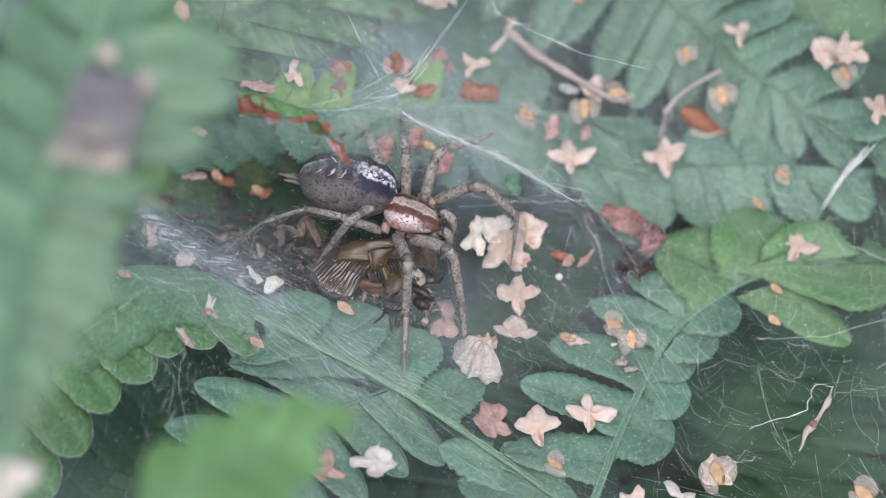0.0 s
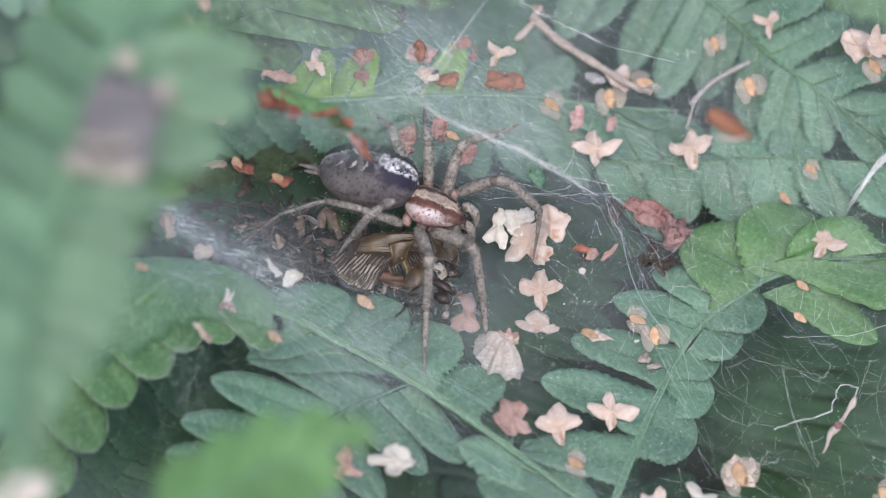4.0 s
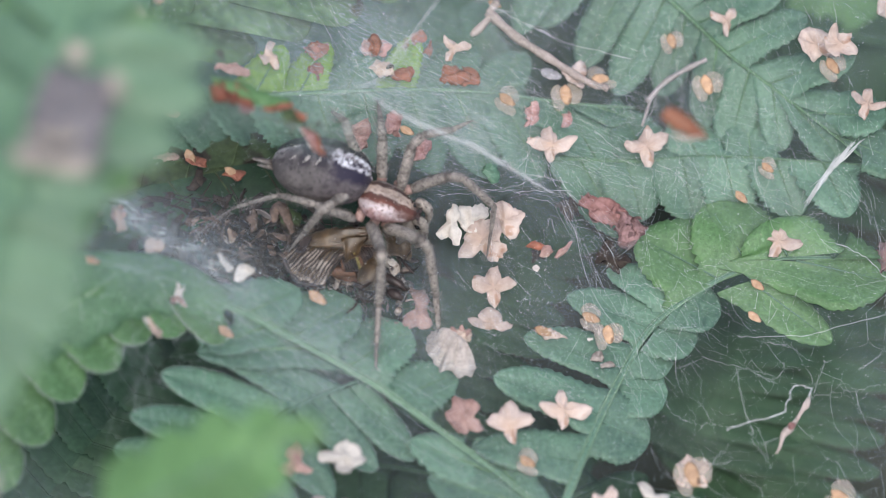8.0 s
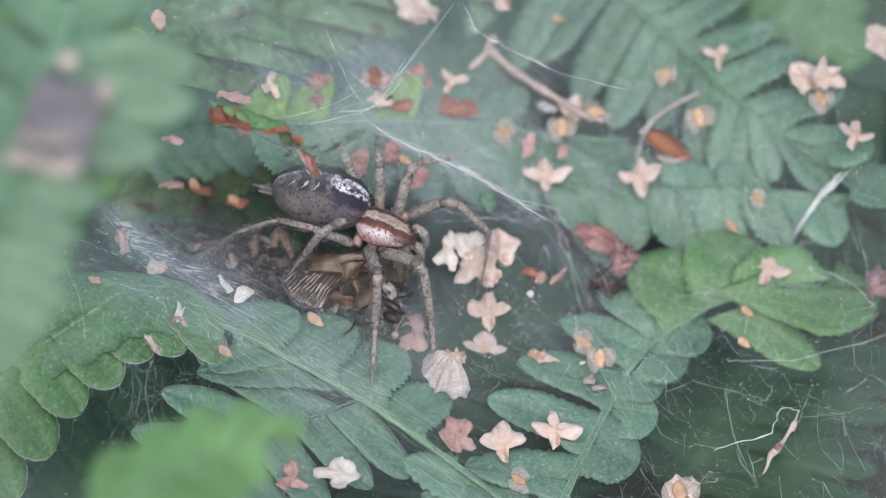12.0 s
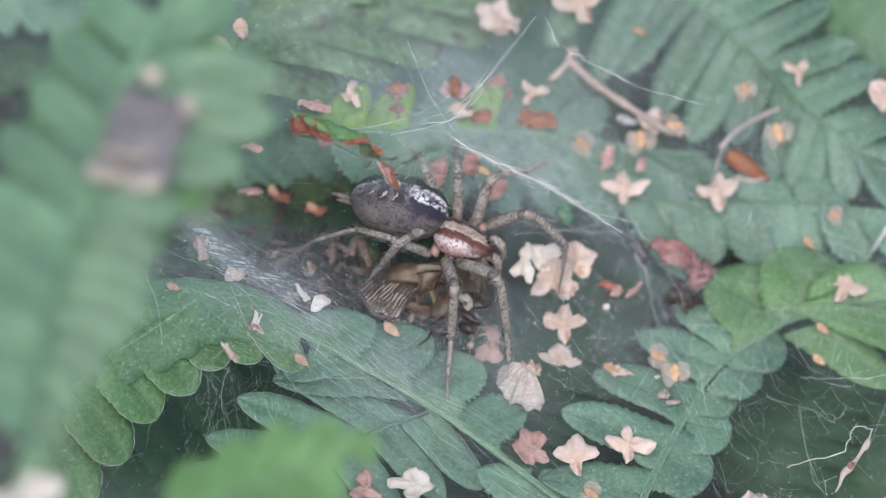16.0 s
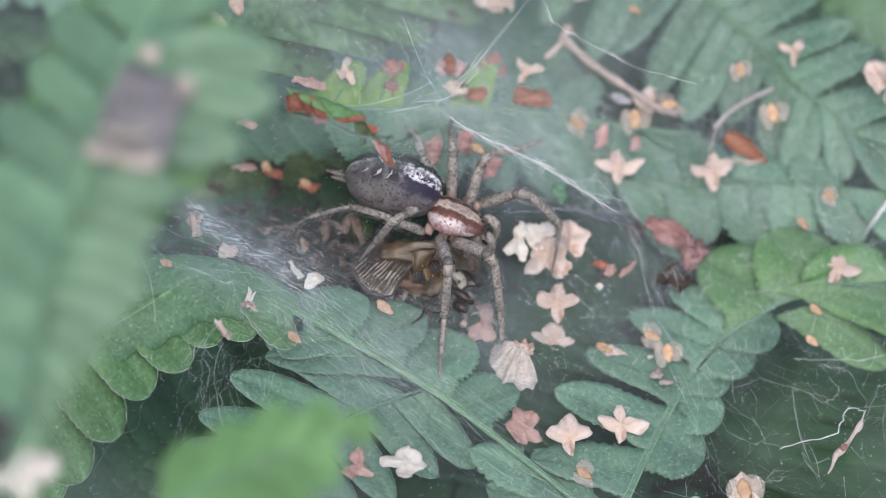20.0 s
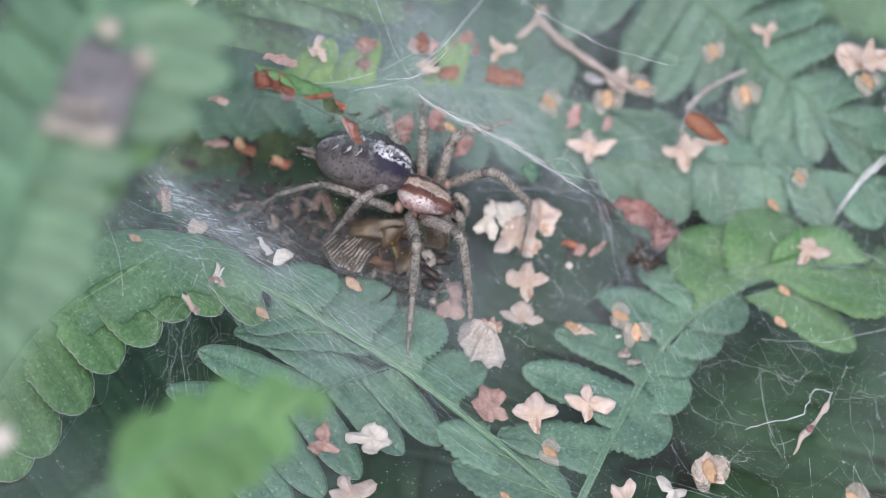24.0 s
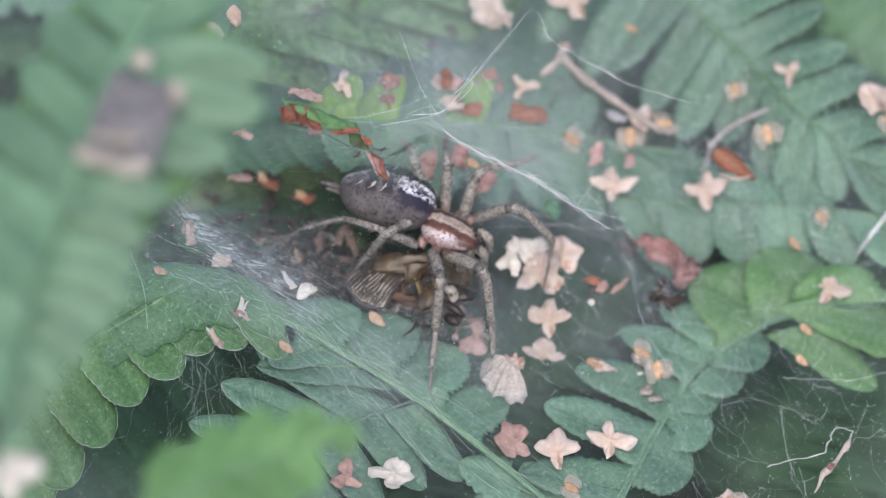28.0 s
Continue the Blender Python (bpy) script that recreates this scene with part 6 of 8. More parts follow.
def husk():
    """A withered blossom: papery petals hanging from a brown knot."""
    root = thing("withered_blossom", "bleached withered blossom under the spider's foot", "blossom", (2.6, -9.2, -4.0))
    foot = Vector((3.5, -7.3, -3.2))
    for k, (first, last, reach, lift) in enumerate(((152, 304, 2.5, 0.8), (178, 282, 2.1, 1.3))):
        bm = bmesh.new()
        layers = []
        for off in (0.0, -0.06):
            g = []
            for i in range(49):
                a = radians(first + (last - first) * i / 48)
                row = []
                for j in range(10):
                    q = j / 9
                    r = reach * (0.12 + 0.88 * q) * (1 + 0.24 * noise.noise((i * 0.2, k, 1)) * q + 0.1 * abs(math.sin(2 * (a - radians(225)))) * q)
                    z = lift * math.sin(math.pi * min(1, 0.2 + q * 0.85)) - 1.1 * q * q + 0.09 * q * math.sin(i * 0.95 + k) + 0.55 * noise.noise((i * 0.15, j * 0.25, k + 5)) * q + 0.1 * noise.noise((i * 0.4, j * 0.6, k))
                    row.append(bm.verts.new(foot + Vector((math.cos(a) * r, math.sin(a) * r, z + off))))
                g.append(row)
            layers.append(g)
        for gi, g in enumerate(layers):
            for i in range(48):
                for j in range(9):
                    f = (g[i][j], g[i][j + 1], g[i + 1][j + 1], g[i + 1][j])
                    bm.faces.new(f if gi == 0 else f[::-1])
        for i in range(48):
            bm.faces.new((layers[0][i][9], layers[1][i][9], layers[1][i + 1][9], layers[0][i + 1][9]))
        part("petal", bm, HUSK, root, "pleated papery petal")
    bm = bmesh.new()
    bmesh.ops.create_icosphere(bm, subdivisions=3, radius=1)
    for v in bm.verts:
        k = 1 + 0.5 * noise.noise(v.co * 2.3)
        v.co = foot + Vector((v.co.x * 0.8, v.co.y * 0.6, v.co.z * 0.5 + 0.15)) * k
    part("knot", bm, BRACT, root, "brown shrivelled knot")
    for a, b in (((3.2, -7.3, -2.8), (2.8, -6.9, -2.2)), ((3.7, -7.3, -2.8), (4.3, -7.1, -2.2)), ((3.6, -7.2, -2.8), (3.6, -6.5, -2.4))):
        bm = bmesh.new()
        blade(bm, a, b, 0.5, (0, -0.5, 0.86), 0.3, 1.0, 0.06, 0.2, 0, 8, 4, 1.0, 99, 1.0)
        part("sepal", bm, BRACT_RED, root, "brown sepal")


husk()

def bud_scale(label, pieces, category="bud scale"):
    """A dry twisted bud scale on the silk: each piece is (name, line, thickness, material)."""
    root = thing("bud_scale", label, category, pieces[0][1][0], "bud scales")
    for k, (name, pts, r, mat) in enumerate(pieces):
        bm = bmesh.new()
        line = catmull(pts, 12)
        tube(bm, line, [r * (1.15 * (1 - i / 11) ** 0.6 + 0.05) * (1 + 0.22 * math.sin(i * 2.4 + k)) for i in range(12)], 9, True, 0.4)
        for v in bm.verts:
            v.co += Vector(noise.noise_vector(v.co * 3.4 + Vector((k, 0, 0)))) * 0.07
        part(name, bm, mat, root, "reddish-brown crumpled foot" if name == "foot" else "")


bud_scale("white twisted neck of a papery flake on the funnel lip", [("neck", [(-14.6, -5.4, 3.0), (-14.9, -5.0, 3.2), (-15.3, -4.7, 3.4), (-15.5, -4.3, 3.6), (-15.7, -4.4, 3.7)], 0.3, BRACT_PALE)], "flake")
curled("papery_flake", "white folded papery flake caught on the funnel lip", "flake", [(-14.6, -5.3, 3.0), (-13.3, -4.7, 3.6), (-12.8, -5.1, 3.2), (-13.4, -6.2, 2.4)], BRACT_PALE, 0.35, "bud scales", 10, 8, 0.06, 0.3, 3)
bud_scale("beige bud scale standing on the silk sheet", [("blade", [(-18.4, -8.6, 3.4), (-18.6, -8.2, 3.8), (-18.5, -7.9, 4.2), (-18.6, -7.5, 4.6)], 0.3, BRACT_PALE), ("prong", [(-18.5, -8.3, 3.7), (-18.3, -8.0, 4.0), (-18.0, -7.8, 4.3)], 0.22, BRACT_PALE), ("foot", [(-19.0, -8.6, 3.4), (-18.8, -8.5, 3.7), (-18.5, -8.6, 3.8), (-18.2, -8.8, 3.6)], 0.3, BRACT_RED), ("spur", [(-18.3, -8.6, 3.6), (-18.1, -8.8, 3.4), (-17.8, -8.9, 3.1)], 0.26, BRACT_STAR)])
bud_scale("beige bud scale standing on the leaf rim", [("blade", [(-19.7, -11.8, 3.6), (-20.1, -11.6, 4.0), (-20.4, -11.4, 4.3), (-20.6, -11.1, 4.6), (-20.6, -10.9, 4.8)], 0.32, BRACT_STAR), ("prong", [(-20.6, -11.2, 4.5), (-20.9, -11.0, 4.6), (-21.1, -10.8, 4.7)], 0.2, BRACT_PALE), ("foot", [(-20.2, -11.6, 4.0), (-19.9, -11.8, 3.9), (-19.6, -11.9, 3.6)], 0.3, BRACT)])
bud_scale("pale bud scale among bracts in the funnel", [("blade", [(-23.2, -2.6, 4.2), (-23.3, -2.2, 4.8), (-23.5, -1.8, 5.2), (-23.7, -1.5, 5.6)], 0.4, BRACT), ("prong", [(-23.4, -2.0, 4.8), (-23.1, -1.8, 5.2), (-23.1, -1.6, 5.4)], 0.26, BRACT_RED)])
curled("bract_flake", "flat brown scale lodged in the silk", "flake", [(-21.5, -3.9, 4.6), (-20.2, -3.6, 4.4), (-19.4, -4.1, 4.0), (-20.9, -4.4, 4.0)], BRACT, 0.3, "bud scales", 8, 5, 0.1, 0.15, 10)
curled("bract_flake", "brown scale lodged upright in the silk", "flake", [(-24.2, -0.8, 5.4), (-23.3, -1.3, 5.4), (-23.0, -2.5, 4.6), (-23.9, -2.2, 4.6)], BRACT_RED, 0.4, "bud scales", 8, 5, 0.1, 0.2, 11)
curled("bract_flake", "white petal-like flake beside the prey", "flake", [(-2.5, -1.3, -1.0), (-2.0, -1.4, -1.0), (-1.5, -1.8, -2.0), (-2.6, -1.7, -2.0)], BRACT_PALE, 0.2, "", 6, 5, 0.08, 0.08, 12)
# red crumpled debris by the fern notch
for k, q in enumerate((((12.9, 6.8, -2.3), (14.6, 6.2, -2.4), (14.5, 4.8, -2.9), (13.0, 5.5, -2.7)), ((14.2, 5.9, -2.4), (16.5, 5.6, -2.5), (16.9, 3.6, -3.3), (15.0, 4.3, -3.2)), ((15.6, 4.6, -2.8), (18.0, 4.7, -2.8), (17.9, 2.2, -4.1), (16.1, 2.4, -4.1)))):
    curled("dead_leaf_scrap", "crumpled dull red leaf scrap in the web", "leaf scrap", list(q), (ROSE, ROSE, DULL_RED)[k], 0.45, "red leaf scraps", 14, 12, 0.1, 0.55, 20 + k)
for k, q in enumerate((((8.7, 1.8, -2.9), (10.1, 1.8, -3.0), (10.4, 1.4, -3.3), (9.0, 1.3, -3.1)), ((9.9, 1.4, -3.0), (11.1, 1.2, -3.2), (10.9, 0.5, -3.6), (10.0, 0.7, -3.4)), ((11.2, 0.9, -3.4), (12.3, 2.2, -3.1), (12.6, 1.9, -3.2), (11.4, 0.6, -3.6)))):
    curled("dead_leaf_scrap", "small red-brown leaf scrap in the web", "leaf scrap", list(q), RUST if k == 0 else BRACT_RED, 0.3, "red leaf scraps", 7, 4, 0.1, 0.2, 30 + k)
for k, q in enumerate((((1.7, 15.1, 2.5), (3.8, 15.7, 2.2), (4.2, 14.3, 1.5), (2.2, 13.8, 1.8)), ((-5.4, 7.7, 4.0), (-4.3, 8.6, 3.7), (-4.0, 6.8, 2.6), (-5.0, 6.5, 3.0)), ((-3.0, 9.7, 3.5), (-1.6, 9.9, 2.9), (-1.3, 8.3, 1.9), (-2.6, 8.2, 2.4)), ((-0.4, 8.0, 1.7), (1.1, 8.1, 1.2), (0.9, 7.0, 0.7), (-0.2, 6.9, 1.1)),
                       ((8.2, 13.1, 0.0), (9.4, 13.1, -0.2), (9.7, 11.7, -0.8), (8.6, 11.8, -0.5)), ((-9.0, 13.9, 7.4), (-8.0, 14.3, 6.9), (-8.1, 13.2, 6.6), (-8.9, 12.9, 6.9)), ((-4.5, 15.6, 5.4), (-3.3, 16.1, 5.0), (-3.3, 15.2, 4.6), (-4.2, 14.8, 5.0)), ((11.5, 12.9, -0.6), (12.5, 13.0, -0.7), (12.5, 12.4, -1.0), (11.7, 12.2, -1.0)))):
    curled("dead_leaf_scrap", "rust-red withered leaf scrap under the silk", "leaf scrap", list(q), RUST if k in (0, 5, 6) else PINK, 0.4, "red leaf scraps", 12, 8, 0.1, 0.5, 40 + k)
for k, q in enumerate((((-23.3, 7.8, 19.0), (-22.5, 9.0, 19.0), (-20.8, 8.8, 18.6), (-21.6, 6.9, 18.6)), ((-21.4, 10.4, 19.0), (-20.2, 10.8, 19.0), (-19.8, 9.4, 18.6), (-20.8, 8.7, 18.6)))):
    curled("bract_flake", "beige bract flake behind the near frond", "flake", list(q), BRACT_PALE if k == 0 else BRACT_STAR, 0.3, "bud scales", 7, 5, 0.1, 0.15, 60 + k)
# added blackish sheets that stand in for shaded holes in the web
for k, q in enumerate((((11.3, 7.1, -3.6), (12.8, 6.5, -3.6), (12.8, 4.3, -3.6), (11.3, 4.8, -3.6)), ((14.8, 2.3, -3.8), (17.2, 1.8, -3.8), (17.1, -0.0, -3.8), (14.7, 0.3, -3.8)), ((8.8, 2.0, -4.0), (10.3, 1.8, -4.0), (10.3, 0.9, -4.0), (8.8, 1.0, -4.0)))):
    curled("dead_leaf_scrap", "blackish crumpled sheet standing for a dark hole beside the red debris", "leaf scrap", list(q), LITTER_SHADED, 0.5, "dark leaf scraps", 12, 9, 0.1, 0.5, 130 + k)


def twisted_scale():
    root = thing("bud_scale", "twisted pinkish-brown bud scale hanging in the web", "bud scale", (29.9, -13.2, -5.8), "bud scales")
    for name, pts, radii, mat, label in (
            ("lower_blade", [(28.6, -15.5, -6.2), (29.0, -14.7, -6.1), (29.2, -14.0, -5.8), (29.8, -13.4, -5.7)], (0.06, 0.12, 0.15, 0.17, 0.2, 0.28, 0.36, 0.3), TWIG, ""),
            ("upper_blade", [(29.8, -13.3, -5.7), (30.2, -12.8, -5.6), (30.6, -12.1, -5.4), (31.0, -11.6, -5.2), (31.3, -10.9, -5.0)], (0.3, 0.24, 0.18, 0.15, 0.2, 0.3, 0.3, 0.06), TWIG, ""),
            ("knot", [(29.6, -13.6, -5.6), (29.8, -13.4, -5.4), (30.1, -13.1, -5.5)], (0.1, 0.2, 0.27, 0.32, 0.31, 0.27, 0.2, 0.08), ROSE, "reddish knot")):
        bm = bmesh.new()
        tube(bm, catmull(pts, 8), list(radii), 9, True, 0.45)
        for v in bm.verts:
            v.co += Vector(noise.noise_vector(v.co * 2.0)) * 0.09
        part(name, bm, mat, root, label)


twisted_scale()
curled("leaf_scrap", "small bright green leaf scrap in the web", "leaf scrap", [(5.1, 7.5, -0.5), (6.1, 7.8, -0.5), (6.6, 6.6, -1.3), (5.5, 6.0, -1.3)], FERN, 0.4, "", 7, 6, 0.1, 0.15, 73)


for k, (c, wide, high, turn, mat, label) in enumerate((
        ((-8.6, 13.9, 6.3), 1.1, 1.6, 10, RUST, "red scorched blotch on a yellowing lobe"),
        ((-8.5, 12.2, 5.7), 0.9, 0.9, 40, RUST, "red scorched blotch on a yellowing lobe"),
        ((-3.8, 15.6, 4.4), 1.7, 1.5, 70, PINK, "pink-red withered tip under the silk"),
        ((-0.3, 17.4, 3.2), 1.0, 0.8, 0, RUST, "red scorched tip of a yellowing lobe"),
        ((0.5, 16.8, 2.6), 0.6, 0.9, 30, RUST, "red scorched tip of a yellowing lobe"),
        ((-1.6, 13.7, 3.3), 1.3, 0.9, 100, RUST, "rust-red leaf scrap beside a bract"),
        ((-3.1, 13.7, 4.2), 1.1, 1.3, 20, BRACT, "pale flake with a dark seed under the silk"),
        ((-2.8, 13.3, 4.1), 0.7, 0.7, 60, LITTER_SHADED, "dark seed on a pale flake"),
        ((-14.9, 9.1, 10.1), 2.1, 0.8, 95, BRACT_RED, "pinkish dry flake behind the near frond"),
        ((3.9, 14.7, 1.7), 1.2, 1.2, 130, RUST, "rust-red withered leaf scrap under the silk"))):
    a = radians(turn)
    e1, e2 = Vector((math.cos(a), math.sin(a), 0.1)) * high * 0.62, Vector((-math.sin(a), math.cos(a), 0.1)) * wide * 0.62
    p = Vector(c)
    curled("dead_leaf_scrap", label, "leaf scrap", [p - e1 - e2, p + e1 - e2, p + e1 + e2, p - e1 + e2], mat, 0.3, "red leaf scraps", 9, 7, 0.08, 0.3, 600 + k)
curled("silk_crumb", "small white crumb of silk in the web", "silk crumb", [(9.2, -0.7, -3.4), (9.3, -0.4, -3.2), (9.8, -0.4, -3.3), (9.7, -0.7, -3.5)], BRACT_PALE, 0.4, "", 7, 6, 0.2, 0.15, 77)


curled("papery_flake", "lilac-grey papery flake hanging under the twig", "flake", [(9.8, 16.9, 0.0), (11.6, 16.6, 0.0), (11.5, 15.9, 0.0), (9.7, 16.0, 0.0)], PAPER, 0.4, "", 9, 7, 0.1, 0.2, 700)
curled("seed_husk", "small blue-black seed husk on the silk", "seed husk", [(-7.9, -9.5, -2.2), (-6.9, -9.6, -2.2), (-6.9, -10.2, -2.2), (-7.9, -10.1, -2.2)], CHITIN, 0.4, "", 9, 7, 0.1, 0.2, 701)
curled("leaf_gall", "dull purple gall on a fern lobe", "gall", [(15.4, 22.1, 0.6), (16.4, 22.0, 0.6), (16.4, 21.0, 0.6), (15.3, 21.1, 0.6)], DULL_RED, 0.6, "", 9, 7, 0.1, 0.2, 702)
curled("silk_crumb", "grey crumb of old silk on the fern", "silk crumb", [(14.0, -7.3, -5.0), (15.0, -7.3, -5.0), (14.9, -8.0, -5.0), (14.0, -8.0, -5.0)], CHAFF, 0.4, "", 9, 7, 0.1, 0.2, 703)
curled("silk_crumb", "grey crumb of old silk on the fern", "silk crumb", [(14.8, -7.9, -5.2), (15.9, -8.0, -5.2), (15.9, -8.4, -5.2), (14.8, -8.4, -5.2)], CHAFF, 0.4, "", 9, 7, 0.1, 0.2, 704)
curled("silk_crumb", "small white crumb of silk on the fern", "silk crumb", [(13.7, -5.8, -4.8), (14.2, -5.8, -4.8), (14.2, -6.2, -4.8), (13.7, -6.2, -4.8)], BRACT_PALE, 0.4, "", 9, 7, 0.1, 0.2, 705)
curled("dead_leaf_scrap", "dark red leaf scrap at the edge of the web", "leaf scrap", [(37.1, 3.7, -3.5), (39.5, 3.4, -3.5), (39.3, 0.5, -3.5), (37.0, 0.6, -3.5)], DULL_RED, 0.5, "red leaf scraps", 9, 7, 0.1, 0.5, 706)
curled("dead_leaf_scrap", "tan scrap on a fern lobe", "leaf scrap", [(9.3, -5.3, -4.6), (12.1, -5.4, -4.6), (12.0, -6.1, -4.6), (9.3, -6.1, -4.6)], BRACT, 0.3, "", 9, 7, 0.1, 0.3, 708)
curled("dead_leaf_scrap", "orange-brown leaf scrap in the funnel", "leaf scrap", [(-18.7, 8.7, -1.6), (-17.2, 8.5, -1.6), (-17.2, 7.6, -1.6), (-18.7, 7.7, -1.6)], RUST, 0.3, "funnel scraps", 9, 7, 0.1, 0.3, 709)
curled("dead_leaf_scrap", "pinkish dry scrap in the funnel", "leaf scrap", [(-21.5, 7.5, 0.4), (-19.3, 7.4, 0.4), (-19.2, 6.6, 0.4), (-21.5, 6.6, 0.4)], BRACT_RED, 0.3, "funnel scraps", 9, 7, 0.1, 0.3, 710)
curled("dead_leaf_scrap", "orange-brown leaf scrap in the funnel", "leaf scrap", [(-15.8, 7.4, -1.6), (-14.3, 7.3, -1.6), (-14.3, 6.5, -1.6), (-15.8, 6.6, -1.6)], RUST, 0.3, "funnel scraps", 9, 7, 0.1, 0.3, 711)
curled("dead_leaf_scrap", "pinkish dry scrap in the funnel", "leaf scrap", [(-20.7, 7.9, 6.0), (-19.1, 7.9, 6.0), (-19.1, 7.3, 6.0), (-20.7, 7.3, 6.0)], BRACT_RED, 0.3, "funnel scraps", 9, 7, 0.1, 0.3, 712)


def funnel_litter():
    """Crumbs and stalks lodged in the mouth of the funnel, too small to count; its shade is in their colour."""
    rnd = random.Random(12)
    bm = bmesh.new()
    a, b = Vector((-17.8, 4.0, -2.0)), Vector((-9.7, -0.8, -3.0))
    for _ in range(300):
        u = rnd.random()
        p = a.lerp(b, u) + Vector((rnd.gauss(0, 3.6), rnd.gauss(-0.6, 1.7), rnd.uniform(-4, 0.4)))
        d = Vector((rnd.gauss(0, 1), rnd.gauss(0, 1), rnd.gauss(0, 0.5))).normalized() * rnd.uniform(0.3, 1.6)
        r = rnd.uniform(0.12, 0.6)
        tube(bm, [p - d, p - d * 0.3 + Vector((0, 0, 0.2)), p + d * 0.4, p + d], [r * 0.4, r, r * 0.9, r * 0.3], 7, True, rnd.uniform(0.12, 0.6))
    for v in bm.verts:
        v.co += Vector(noise.noise_vector(v.co * 1.4)) * 0.45 + Vector(noise.noise_vector(v.co * 4)) * 0.12
    for _ in range(110):
        p = a.lerp(b, rnd.random()) + Vector((rnd.gauss(0, 3.2), rnd.gauss(-0.4, 1.6), rnd.uniform(-2.5, 1.2)))
        d = Vector((rnd.gauss(0, 1), rnd.gauss(0, 1), rnd.gauss(0, 0.5))).normalized() * rnd.uniform(0.6, 1.8)
        tube(bm, [p - d, p + Vector((rnd.gauss(0, 0.15), rnd.gauss(0, 0.15), 0.1)), p + d], rnd.uniform(0.02, 0.06), 5)
    ob = new("litter", mesh_of(bm, "litter", LITTER_SHADED))
    tagged(ob, "brown crumbs and debris in the funnel mouth, darkened for its shade", "litter", kind="stuff")
    bm = bmesh.new()
    c, e = Vector((-7.8, -1.5, -2.6)), Vector((-0.4, -4.2, -3.4))
    for k in range(110):
        if k % 9 == 0:
            p = a.lerp(b, rnd.random()) + Vector((rnd.gauss(0, 3.0), rnd.gauss(-0.6, 1.5), rnd.uniform(-1.5, 1.2)))
        else:
            p = c.lerp(e, rnd.random()) + Vector((rnd.gauss(0, 1.2), rnd.gauss(0, 1.1), rnd.uniform(-0.8, 0.8)))
        d = Vector((rnd.gauss(0, 1), rnd.gauss(0, 1), rnd.gauss(0, 0.4))).normalized() * rnd.uniform(0.12, 0.55)
        r = rnd.choice((0.02, 0.04, 0.1, 0.2))
        tube(bm, [p - d, p - d * 0.3 + Vector((0.05, 0, 0.1)), p + d * 0.4, p + d], [r * 0.4, r, r * 0.9, r * 0.3], 6, True, rnd.uniform(0.15, 0.6))
    for v in bm.verts:
        v.co += Vector(noise.noise_vector(v.co * 2.2)) * 0.14
    ob = new("pale_litter", mesh_of(bm, "pale_litter", CHAFF))
    tagged(ob, "small grey-tan flakes and fibres round the prey", "litter", kind="stuff")
    bm = bmesh.new()
    c, e = Vector((-17.6, 0.1, 1.2)), Vector((-9.6, 0.1, -1.2))
    for k in range(52):
        p = c.lerp(e, rnd.random()) + Vector((rnd.gauss(0, 1.5), rnd.gauss(0, 1.4), rnd.uniform(-1.8, 0.4)))
        d = Vector((rnd.gauss(0, 1), rnd.gauss(0, 1), rnd.gauss(0, 0.6))).normalized() * rnd.uniform(0.15, 1.0)
        r = rnd.choice((0.03, 0.07, 0.12, 0.2, 0.36))
        tube(bm, [p - d, p - d * 0.3 + Vector((0.05, 0, 0.12)), p + d * 0.4, p + d], [r * 0.4, r, r * 0.9, r * 0.3], 7, True, rnd.uniform(0.2, 0.7))
    for v in bm.verts:
        v.co += Vector(noise.noise_vector(v.co * 1.8)) * 0.5 + Vector(noise.noise_vector(v.co * 5)) * 0.14
    ob = new("brown_litter", mesh_of(bm, "brown_litter", DEBRIS))
    tagged(ob, "brown and tan plant crumbs in the funnel mouth", "litter", kind="stuff")
    for k in range(10):
        u = rnd.random()
        p = a.lerp(b, u) + Vector((rnd.gauss(0, 3.5), rnd.gauss(0, 2.0), rnd.uniform(-2, 1)))
        e1, e2 = Vector((rnd.gauss(0, 1), rnd.gauss(0, 1), rnd.gauss(0, 0.4))), Vector((rnd.gauss(0, 1), rnd.gauss(0, 1), rnd.gauss(0, 0.4)))
        curled("dead_leaf_scrap", "brown dead leaf scrap in the funnel", "leaf scrap", [p - e1, p + e2, p + e1, p - e2], (LITTER_SHADED, LITTER_SHADED, LITTER_SHADED, TWIG, LITTER_SHADED)[k % 5], 0.3, "funnel scraps", 6, 5, 0.1, 0.2, 80 + k)

    curled("insect_case", "grey-green empty insect case in the funnel mouth", "insect case", [(-11.3, 1.6, 0.6), (-9.8, 2.5, 0.8), (-9.1, 0.6, 0.2), (-10.7, -0.2, 0.0)], MOSS, 1.0, "funnel scraps", 12, 10, 0.08, 0.2, 95)
    bm = bmesh.new()
    tube(bm, catmull([(-11.5, 0.8, 0.6), (-11.5, 1.6, 1.0), (-11.1, 2.1, 1.2), (-10.7, 1.5, 1.2), (-10.3, 0.6, 1.0), (-10.0, -0.2, 0.6)], 14), [0.42 * (0.3 + 0.8 * math.sin(math.pi * (0.1 + 0.8 * i / 13))) for i in range(14)], 8, True, 0.4)
    for v in bm.verts:
        v.co += Vector(noise.noise_vector(v.co * 2.4)) * 0.14
    ob = new("dead_leaf_scrap", mesh_of(bm, "dead_leaf_scrap", DEBRIS))
    tagged(ob, "arched brown leaf strip in the funnel mouth", "leaf scrap", "funnel scraps")


funnel_litter()

# ---- the web ----
def smooth(a, b, x):
    t = max(0.0, min(1.0, (x - a) / (b - a)))
    return t * t * (3 - 2 * t)


